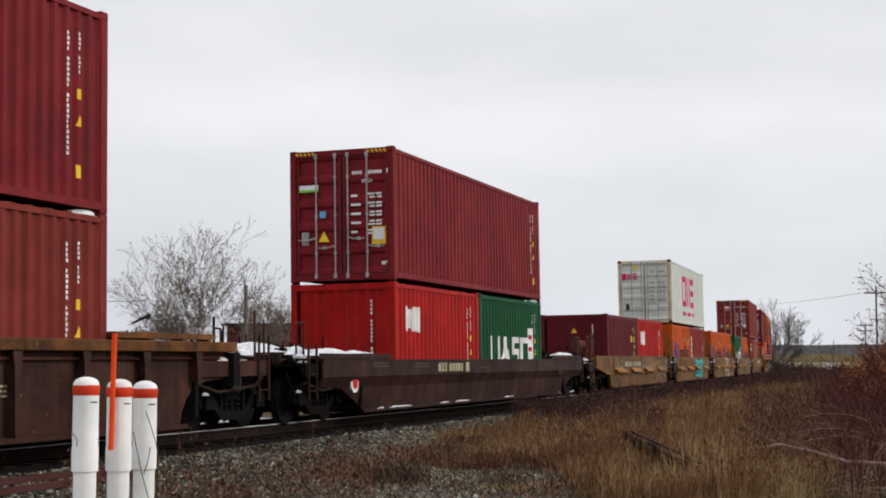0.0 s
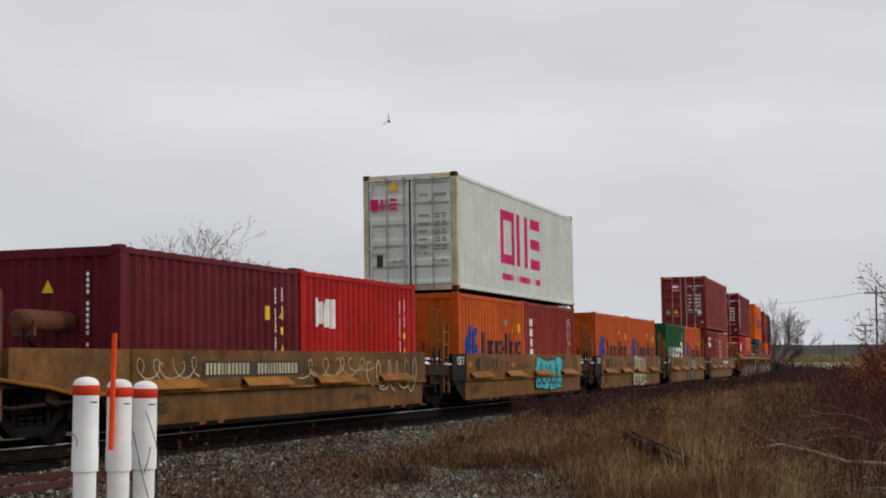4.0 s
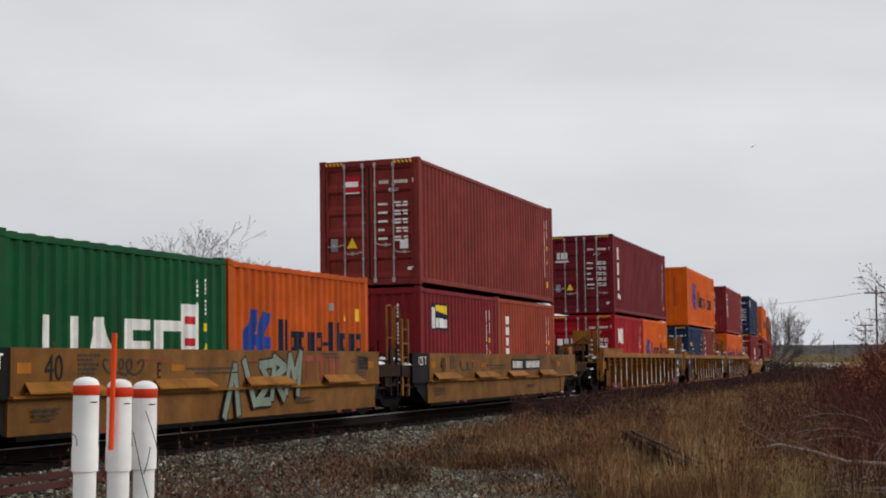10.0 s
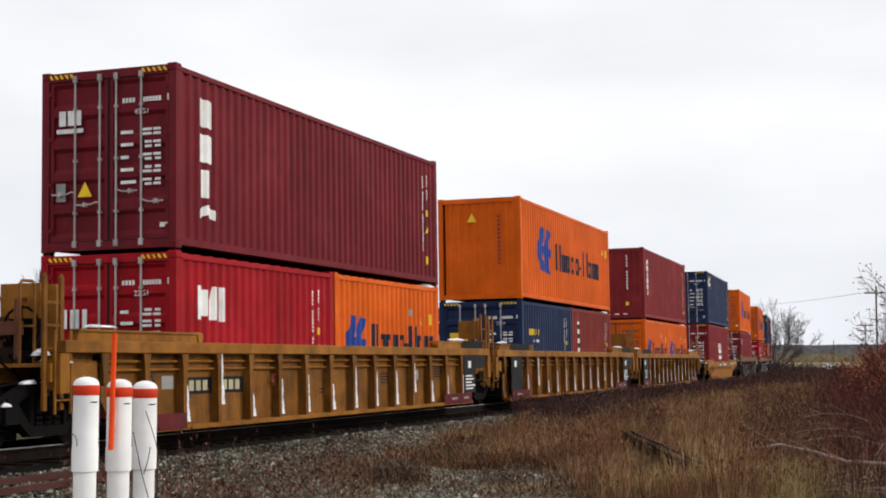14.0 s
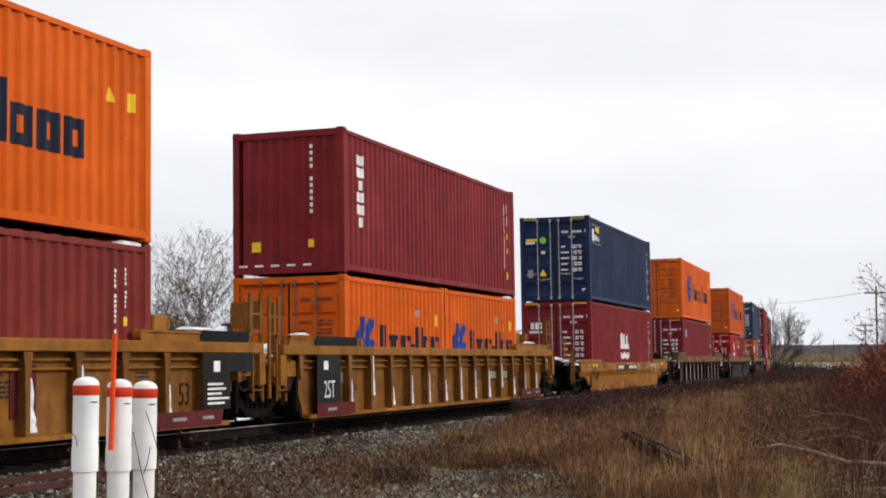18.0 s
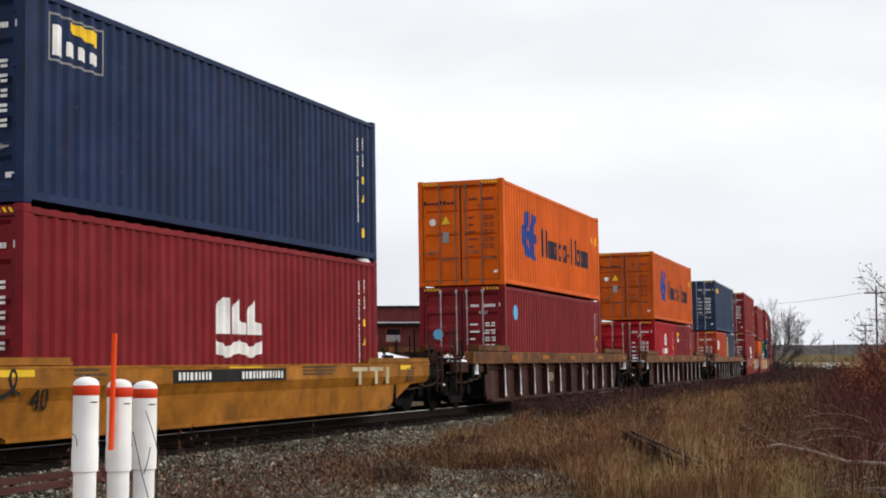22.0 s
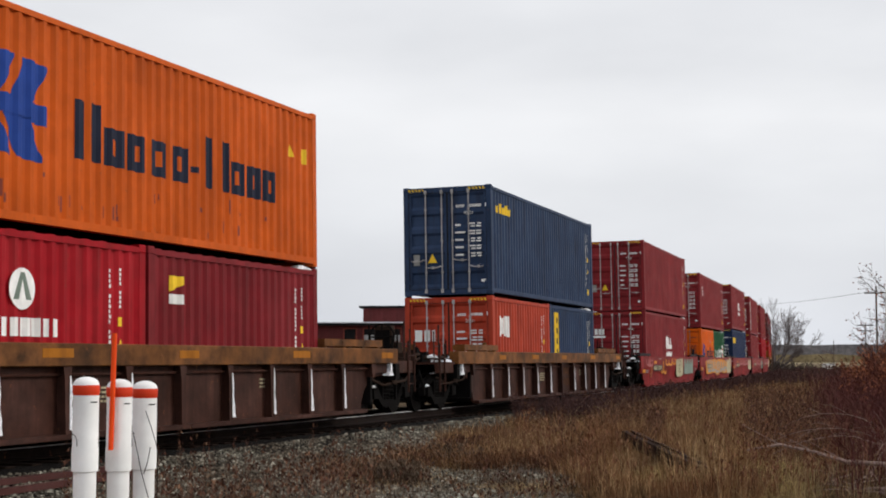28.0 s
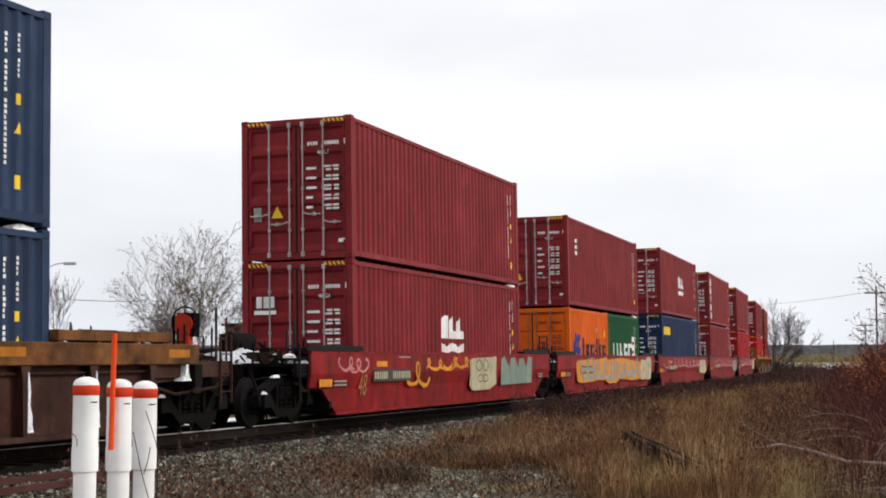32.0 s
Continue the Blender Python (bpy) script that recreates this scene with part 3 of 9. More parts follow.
def door_codes(th, length, height, ink=INK_WHITE, seed=1, warn=True, plate=True, hazard=True, code="45G1", mid=0.30):
    """Number, weights, plates and stickers on the near doors. The bars stand for writing too small or not to be shown."""
    r = random.Random(seed)
    x = -length / 2 + 0.028
    rows = []
    z = height * 0.80
    rows += [(-0.29 - 0.06 * i, -0.25 - 0.06 * i, z, z + 0.075) for i in range(4)]
    rows += [(-0.66 - 0.055 * i, -0.62 - 0.055 * i, z, z + 0.075) for i in range(6)]
    rows += [(-1.09, -1.05, z, z + 0.10)]
    for i in range(5):
        zz = height * (0.63 - 0.068 * i)
        w = r.choice((0.18, 0.28, 0.28, 0.34))
        rows.append((-0.22 - w * 0.8, -0.22, zz, zz + 0.05))
        for dz in (0.035, -0.035):
            rows += [(-0.93, -0.93 + r.choice((0.10, 0.13)), zz + dz, zz + dz + 0.04), (-0.77, -0.77 + r.choice((0.12, 0.16)), zz + dz, zz + dz + 0.04)]
    end_marks(th, x, ink, rows, "white stencilled code and weight panel")
    say(code, 0.12, (x - 0.006, -0.60, height * 0.735), (90, 0, -90), ink, th)
    if warn:
        bm = bmesh.new()
        y, z = 0.42, height * mid
        prism(bm, [(0, 0), (0.26, 0), (0.13, 0.24)], -0.003, 0.003)
        bmesh.ops.rotate(bm, verts=bm.verts, cent=(0, 0, 0), matrix=Matrix.Rotation(radians(-90), 3, "Z"))
        bmesh.ops.translate(bm, verts=bm.verts, vec=(x - 0.012, y + 0.13, z))
        part("warning_label", bm, INK_YELLOW, th, "yellow warning triangle sticker")
    if plate:
        end_marks(th, x - 0.004, INK_GREY, [(0.78, 0.95, height * 0.28, height * 0.38) if mid < 0.5 else (0.34, 0.52, height * 0.41, height * 0.51)], "grey data plate", "data_plate")
        end_marks(th, x - 0.004, INK_WHITE, [(-1.05, -0.92, height * 0.115, height * 0.14)], "white sticker", "sticker")
    if hazard:
        bm = bmesh.new()
        for s0 in (0.62, -1.06):
            for i in range(5):
                y = s0 + i * 0.095
                prism(bm, [(y, height - 0.115), (y + 0.045, height - 0.115), (y + 0.085, height - 0.05), (y + 0.04, height - 0.05)], -0.003, 0.003)
        bmesh.ops.rotate(bm, verts=bm.verts, cent=(0, 0, 0), matrix=Matrix.Rotation(radians(90), 3, "Z"))
        bmesh.ops.translate(bm, verts=bm.verts, vec=(-length / 2 + 0.004, 0, 0))
        tagged(part("hazard_stripe", bm, INK_YELLOW, th, "yellow and black hazard stripes"), kind="stuff")


def say(words, size, at, turn, ink, parent, squeeze=1.0):
    """Writing in the built-in font, laid on a face."""
    cu = bpy.data.curves.new("writing", "FONT")
    cu.body, cu.size, cu.extrude, cu.align_x = words, size, 0.002, "CENTER"
    cu.materials.append(ink)
    cu.resolution_u = 2
    ob = new("writing", cu)
    ob.parent = parent
    m = pose(*at, *turn) @ Matrix.Diagonal((squeeze, 1, 1, 1))
    ob.matrix_basis = m
    return ob


def side_codes(th, length, height, ink=INK_WHITE, seed=1, yellow=True):
    """Columns of small figures and stickers at the far end of the side."""
    L2 = length / 2
    crests = rib_breaks(length)[0::4]
    far, near = (min(crests, key=lambda x: abs(x - want)) + 0.008 for want in (L2 - 0.92, L2 - 0.66))
    marks(th, length, ink, code_column(far, height * 0.85, 24, w=0.055, h=0.05, step=0.072, seed=seed) + code_column(near, height * 0.86, 9, w=0.05, h=0.045, step=0.066, seed=seed + 5), "column of white stencilled figures", True)
    if yellow:
        z = height * 0.40
        marks(th, length, INK_YELLOW, [(near - 0.04, near + 0.04, z, z, z, z + 0.16), (near + 0.04, near + 0.12, z, z, z + 0.16, z), rect(near - 0.02, near + 0.10, height * 0.53, height * 0.58)] + ([rect(near - 0.03, near + 0.11, 0.44, 0.62)] if length > 8 else []), "yellow safety stickers")


def logo_orange(th, length, height):
    """Blue emblem and a row of dark upright bars on an orange side."""
    if length > 8:
        z0, z1, x, w = 0.86, 2.22, -4.22, 1.68
        bx, ex, bz, bh = -1.84, 4.40, 1.03, 0.83
    else:
        z0, z1, x, w = 0.72, 1.78, -2.50, 1.06
        bx, ex, bz, bh = -1.08, 2.70, 1.04, 0.60
    h = z1 - z0
    shape = ((0.0, 0.10, 0.50, 0.30, 0.50, 0.66), (0.10, 0.22, 0.30, 0.08, 0.66, 0.80), (0.22, 0.30, 0.08, 0.06, 0.80, 1.0), (0.30, 0.42, 0.06, 0.04, 1.0, 1.0), (0.42, 0.60, 0.60, 0.96, 1.0, 1.0),
             (0.42, 0.56, 0.42, 0.40, 0.60, 0.60), (0.42, 0.56, 0.04, 0.02, 0.34, 0.06), (0.45, 0.62, 0.40, 0.02, 0.42, 0.42), (0.56, 0.70, 0.40, 0.40, 0.60, 0.97), (0.62, 0.80, 0.02, 0.0, 0.42, 0.42),
             (0.70, 0.80, 0.40, 0.40, 0.99, 0.98), (0.80, 0.86, 0.56, 0.62, 0.98, 0.97), (0.86, 1.0, 0.62, 0.90, 0.97, 0.95), (0.80, 0.95, 0.0, 0.0, 0.36, 0.06), (0.80, 1.0, 0.37, 0.36, 0.57, 0.56))
    marks(th, length, INK_BLUE, [(x + p * w, x + q * w, z0 + l0 * h, z0 + l1 * h, z0 + t0 * h, z0 + t1 * h) for p, q, l0, l1, t0, t1 in shape], "blue company emblem")
    glyphs = ((1.0, 0, 1.25, 2), (0.62, 0, 1.0, 2), (0.62, 0.28, 1.0, 2), (0.62, 0, 1.0, 2), (0.62, 0.28, 1.0, 2), (0.36, -0.24, 0.6, 0), (1.0, 0, 0.9, 1), (1.0, 0, 0.35, 1), (0.62, 0, 1.0, 2), (0.62, 0.28, 1.0, 2), (1.0, 0, 1.0, 2))
    unit = (ex - bx) / (sum(g[2] for g in glyphs) + 0.28 * (len(glyphs) - 1))
    strips, cx = [], bx
    for up, down, wide, strokes in glyphs:
        a, b, t = cx, cx + unit * wide, unit * 0.50
        lo, hi = bz - down * bh, bz + up * bh
        if strokes == 0:
            strips.append(rect(a, b, bz + 0.24 * bh, hi))
        elif strokes == 1:
            strips.append(rect(a, a + t, lo, hi))
        elif wide > 1.1:
            strips += [rect(a, a + t, lo, hi), rect(b - t, b, lo, hi)]
        else:
            top = bz + 0.66 * bh
            t = unit * 0.36
            strips += [rect(a, a + t, bz, top), rect(b - t, b, bz, top), rect(a + t, b - t, bz, bz + 0.19 * bh), rect(a + t, b - t, top - 0.19 * bh, top)]
        cx = b + unit * 0.28
    marks(th, length, INK_DARK, strips, "dark company lettering drawn as upright bars")


def logo_green(th, length, x, z, w, h, ink):
    """Four plain shapes side by side: a channel, a wedge, a stepped block and a bracket."""
    t, g = 0.24 * w, 1.17 * w
    marks(th, length, ink, [rect(x, x + t, z + 0.2 * h, z + h), rect(x, x + w, z, z + 0.2 * h), rect(x + w - t, x + w, z + 0.2 * h, z + h)], "white channel shape of the company emblem")
    a = x + g
    marks(th, length, ink, [(a, a + 0.38 * w, z, z, z + 0.02, z + h), (a + 0.38 * w, a + 0.64 * w, z + 0.28 * h, z + 0.28 * h, z + h, z + h), (a + 0.64 * w, a + 1.02 * w, z, z, z + h, z + 0.02)], "white wedge shape of the company emblem")
    a = x + 2.1 * g
    marks(th, length, ink, [rect(a, a + 0.85 * w, z + k * 0.4 * h, z + (0.2 + k * 0.4) * h) for k in range(3)] + [rect(a, a + t, z + 0.6 * h, z + 0.8 * h), rect(a + 0.85 * w - t, a + 0.85 * w, z + 0.2 * h, z + 0.4 * h)], "white stepped block of the company emblem")
    a = x + 3.0 * g
    marks(th, length, ink, [rect(a, a + t, z, z + h), rect(a + t, a + 0.9 * w, z, z + 0.2 * h), rect(a + t, a + 0.9 * w, z + 0.8 * h, z + h)], "white bracket shape of the company emblem")


def logo_column(th, length, x, z_top, w, h, n, ink, label="column of white letters drawn as blocks", step=1.28):
    s = []
    for i in range(n):
        z = z_top - h - i * h * step
        s += [rect(x + (0.22 * w if i % 3 == 2 else 0), x + w * (0.72 if i % 3 == 2 else 0.9), z + 0.02 * h, z + h)]
    marks(th, length, ink, s, label)


def logo_cai(th, length, height, x=-2.32, ink=INK_WHITE):
    z, size = 1.54, 0.54
    marks(th, length, ink, [rect(x, x + 0.14, z, z + size), rect(x + 0.14, x + 0.32, z + 0.06, z + size - 0.06)], "white company emblem")
    marks(th, length, ink, [(x + 0.38, x + 0.52, z, z, z + 0.20, z + size), (x + 0.52, x + 0.66, z, z, z + size, z + size)], "white company emblem")
    marks(th, length, ink, [rect(x + 0.76, x + 0.92, z - 0.02, z + size)], "white company emblem")


def logo_wave(th, length, x, z, w, h):
    """Three white blocks over a waved bar."""
    s = []
    for i in range(3):
        a = x + i * w * 0.34
        s += [(a, a + 0.14 * w, z + 0.42 * h, z + 0.42 * h, z + 0.8 * h, z + h), (a + 0.14 * w, a + 0.29 * w, z + 0.42 * h, z + 0.42 * h, z + (1.0 if i == 0 else 0.66) * h, z + (1.0 if i == 0 else 0.60) * h)]
    for i in range(4):
        a = x + i * w * 0.25
        s.append((a, a + 0.25 * w, z + (0.04 if i % 2 else 0.12) * h, z + (0.12 if i % 2 else 0.04) * h, z + (0.22 if i % 2 else 0.33) * h, z + (0.33 if i % 2 else 0.22) * h))
    marks(th, length, INK_WHITE, s, "white emblem of blocks over a wave")


H40, H20, HC = 12.192, 6.058, 2.896
STD = 2.591
FLOOR = 0.285


# ---- well cars ----
AXLE_R = 0.42


def wheelset_mesh(bm):
    def disc(y0, y1, r0, r1):
        tube(bm, (0, y0, 0), (0, y1, 0), r0, r1, 28)
    for s in (-1, 1):
        disc(s * 0.685, s * 0.715, 0.45, 0.45)
        disc(s * 0.715, s * 0.805, AXLE_R, AXLE_R - 0.006)
        disc(s * 0.805, s * 0.86, 0.13, 0.11)
        for k in range(3):
            a = k * 2.094
            c = (0.27 * math.cos(a), s * 0.81, 0.27 * math.sin(a))
            tube(bm, (c[0], s * 0.80, c[2]), (c[0], s * 0.815, c[2]), 0.05, 0.04, 8)
    tube(bm, (0, -1.02, 0), (0, 1.02, 0), 0.075, n=12)
    for s in (-1, 1):
        tube(bm, (0, s * 1.0, 0), (0, s * 1.1, 0), 0.10, 0.09, 12)
        for k in range(3):
            a = k * 2.094 + 0.5
            tube(bm, (0.06 * math.cos(a), s * 1.09, 0.06 * math.sin(a)), (0.06 * math.cos(a), s * 1.12, 0.06 * math.sin(a)), 0.016, n=6)


def sideframe_mesh(bm, s):
    """A cast frame with a window for the springs and an arch over each axle box."""
    y0, y1 = s * 0.93, s * 1.07
    prism(bm, [(-1.12, 0.55), (-1.12, 0.36), (-0.72, 0.40), (-0.40, 0.16), (0.40, 0.16), (0.72, 0.40), (1.12, 0.36), (1.12, 0.55), (0.70, 0.62), (0.40, 0.30), (-0.40, 0.30), (-0.70, 0.62)], y0, y1)
    prism(bm, [(-1.12, 0.54), (-0.7, 0.60), (-0.42, 0.72), (0.42, 0.72), (0.7, 0.60), (1.12, 0.54), (1.0, 0.66), (0.45, 0.86), (-0.45, 0.86), (-1.0, 0.66)], y0, y1)
    for x in (-0.42, 0.34):
        box(bm, x, x + 0.08, y0, y1, 0.28, 0.76)
    for x in (-0.2, 0.0, 0.2):
        for k in range(5):
            tube(bm, (x, s * 1.0, 0.31 + k * 0.075), (x, s * 1.0, 0.355 + k * 0.075), 0.085, n=8)
    for x in (-0.89, 0.89):
        box(bm, x - 0.14, x + 0.14, s * 0.97, s * 1.13, 0.34, 0.56)


def truck(car, x):
    tr = part("truck", cached("truck", "truck", STEEL, lambda bm: [box(bm, -0.25, 0.25, -1.05, 1.05, 0.50, 0.70), box(bm, -0.30, 0.30, -0.35, 0.35, 0.66, 0.80), box(bm, -0.75, -0.62, -0.9, 0.9, 0.3, 0.42), box(bm, 0.62, 0.75, -0.9, 0.9, 0.3, 0.42)]), STEEL, car)
    tr.location = (x, 0, 0)
    for s in (-1, 1):
        part("sideframe", cached(("sideframe", s), "sideframe", STEEL, lambda bm: sideframe_mesh(bm, s)), STEEL, tr)
    def rods(bm):
        pipe(bm, [(-1.2, -0.8, 0.30), (-0.5, -0.86, 0.24), (0.5, -0.86, 0.26), (1.2, -0.8, 0.34)], 0.022)
        pipe(bm, [(-0.9, -0.6, 0.78), (-0.3, -1.10, 0.90), (0.4, -1.11, 0.88), (0.9, -0.7, 0.74)], 0.018)
        pipe(bm, [(-1.3, -1.0, 0.95), (-1.22, -1.08, 0.6), (-1.1, -1.05, 0.42), (-0.95, -0.95, 0.50)], 0.024)
        for k in (-1, 1):
            box(bm, k * 0.89 - 0.05, k * 0.89 + 0.05, -1.1, 1.1, 0.62, 0.68)
            prism(bm, [(k * 0.36, 0.12), (k * 0.50, 0.12), (k * 0.46, 0.62), (k * 0.40, 0.62)], -0.82, -0.72)
    tagged(part("brake_rod", cached("rods", "brake_rod", STEEL, rods), STEEL, tr), kind="stuff")
    for dx in (-0.89, 0.89):
        w = part("wheelset", cached("wheelset", "wheelset", STEEL, wheelset_mesh, True), STEEL, tr)
        w.location = (dx, 0, AXLE_R)
    for i, (sx, sz, sw) in enumerate(((-0.45, 0.85, 0.20), (0.62, 0.64, 0.16), (-0.95, 0.57, 0.10))):
        if (int(abs(x) * 10) + i) % 3:
            def lump(bm):
                blob(bm, (sx, -1.06, sz), (sw, 0.06, 0.05), i)
            part("snow_lump", cached(("lump", i), "snow_lump", SNOW, lump, True), SNOW, tr)


def coupler(car, x, way):
    def build(bm):
        box(bm, min(x, x + way * 0.9), max(x, x + way * 0.9), -0.09, 0.09, 0.72, 0.92)
        box(bm, min(x + way * 0.75, x + way * 1.05), max(x + way * 0.75, x + way * 1.05), -0.17, 0.14, 0.68, 0.98)
        tube(bm, (x + way * 0.95, 0.1, 0.66), (x + way * 0.95, 0.1, 1.0), 0.07, n=10)
        pipe(bm, [(x + way * 0.2, -0.35, 0.75), (x + way * 0.5, -0.35, 0.45), (x + way * 0.9, -0.25, 0.42), (x + way * 1.05, -0.2, 0.6)], 0.03)
    part("coupler", cached(("coupler", x, way), "coupler", STEEL, build), STEEL, car)


def ladder(car, x, side, z0, z1, mat, w=0.36, posts=0.022):
    def build(bm):
        for d in (0, w):
            pipe(bm, [(x + d, side, z0), (x + d, side, z1)], posts)
        n = int((z1 - z0) / 0.3)
        for i in range(1, n + 1):
            pipe(bm, [(x, side, z0 + i * 0.3 - 0.12), (x + w, side, z0 + i * 0.3 - 0.12)], 0.012)
    part("ladder", cached(("ladder", x, side, z0, z1, mat.name), "ladder", mat, build), mat, car)


def end_ladder(car, x, y, z0, z1, mat):
    """Two flat uprights with rungs between them."""
    def build(bm):
        for d in (-0.19, 0.19):
            box(bm, x + d - 0.04, x + d + 0.04, y - 0.02, y + 0.02, z0, z1)
            prism(bm, [(x + d - 0.04, z1), (x + d + 0.04, z1), (x + d, z1 + 0.05)], y - 0.02, y + 0.02)
        for i in range(int((z1 - z0) / 0.3)):
            box(bm, x - 0.15, x + 0.15, y - 0.012, y + 0.012, z0 + 0.2 + i * 0.3, z0 + 0.235 + i * 0.3)
    part("end_ladder", cached(("endlad", x, y, z0, z1, mat.name), "end_ladder", mat, build), mat, car)


def hoop(car, x, y, z0, z1, mat, way):
    def build(bm):
        if mat in (BLACK, STEEL, BROWN_CAR):
            pipe(bm, [(x, y, z0), (x, y, z1)], 0.022)
            pipe(bm, [(x + way * 0.34, y, z0), (x + way * 0.34, y, z1 - 0.16)], 0.018)
            pipe(bm, [(x, y, z0 + 0.42 * (z1 - z0)), (x + way * 0.34, y, z0 + 0.42 * (z1 - z0))], 0.014)
            return
        pipe(bm, [(x, y, z0), (x, y, z1 - 0.05), (x + way * 0.05, y, z1), (x + way * 0.27, y, z1), (x + way * 0.32, y, z1 - 0.05), (x + way * 0.32, y, z0)], 0.021)
        pipe(bm, [(x, y, z0 + 0.45 * (z1 - z0)), (x + way * 0.32, y, z0 + 0.45 * (z1 - z0))], 0.014)
    part("grab_post", cached(("hoop", x, y, z0, z1, mat.name), "grab_post", mat, build), mat, car)


def brake_wheel(car, x, y, z, mat, rim=0.018, R=0.28):
    def build(bm):
        n = 16
        ring = [(x, y + R * math.cos(6.28318 * i / n), z + R * math.sin(6.28318 * i / n)) for i in range(n + 1)]
        pipe(bm, ring, rim)
        for i in range(0, n, 4):
            pipe(bm, [(x, y, z), ring[i]], rim * 0.8)
        box(bm, x + 0.03, x + 0.25, y - 0.17, y + 0.17, z - 0.28, z + 0.16)
    part("hand_brake", cached(("brake", x, y, z, mat.name), "hand_brake", mat, build), mat, car)


def tank(car, x, y, z, length, r, mat):
    def build(bm):
        tube(bm, (x, y, z), (x + length, y, z), r, n=16)
        tube(bm, (x - 0.06, y, z), (x, y, z), r * 0.7, r, 16)
        tube(bm, (x + length, y, z), (x + length + 0.06, y, z), r, r * 0.7, 16)
        box(bm, x + 0.1, x + 0.16, y - r - 0.02, y + r + 0.02, z - r - 0.06, z)
        box(bm, x + length - 0.16, x + length - 0.1, y - r - 0.02, y + r + 0.02, z - r - 0.06, z)
    part("air_tank", cached(("tank", x, y, z, mat.name), "air_tank", mat, build, True), mat, car)


def snow_on(car, heaps, seed):
    for i, (c, size) in enumerate(heaps):
        bm = bmesh.new()
        blob(bm, c, size, seed + i)
        part("snow_cap", bm, SNOW, car, "dirty snow lying on the deck", True)


def side_plate(bm, s, top, bottom, z0, z1, y, lean, z_end):
    """A side whose lower corners slant up to the ends; lean: how far it draws in at the foot."""
    yo, t = s * y, s * (y - 0.05)
    zm = z_end + (z1 - z_end) * 0.4
    outline = [(-bottom, z0, lean), (bottom, z0, lean), (bottom + (top - bottom) * 0.55, z_end, lean * 0.6), (top, z_end + 0.04, lean * 0.5), (top, zm, 0), (top, z1, 0), (-top, z1, 0), (-top, zm, 0), (-top, z_end + 0.04, lean * 0.5), (-bottom - (top - bottom) * 0.55, z_end, lean * 0.6)]
    # an upper band and a lower sheet that draws in
    def sheet(pts):
        a = [bm.verts.new((x, yo - s * d, z)) for x, z, d in pts]
        b = [bm.verts.new((x, t - s * d, z)) for x, z, d in pts]
        bm.faces.new(a)
        bm.faces.new(b[::-1])
        for i in range(len(pts)):
            j = (i + 1) % len(pts)
            bm.faces.new((a[j], a[i], b[i], b[j]))
    sheet([outline[4], outline[5], outline[6], outline[7]])
    sheet([outline[7], outline[8], outline[9], outline[0], outline[1], outline[2], outline[3], outline[4]])


def arched_plate(bm, s, top, bottom, z0, z1, y, z_end):
    """A flat side cut out in a round arch over each truck."""
    arc = [(bottom, z0), (bottom + 0.05, z0 + 0.30 * (z_end - z0)), (bottom + 0.20, z0 + 0.62 * (z_end - z0)), (bottom + 0.44, z0 + 0.86 * (z_end - z0)), (bottom + 0.75, z_end), (top, z_end + 0.04)]
    prism(bm, [(-x, z) for x, z in arc[::-1]] + arc + [(top, z1), (-top, z1)], s * (y - 0.05), s * y)


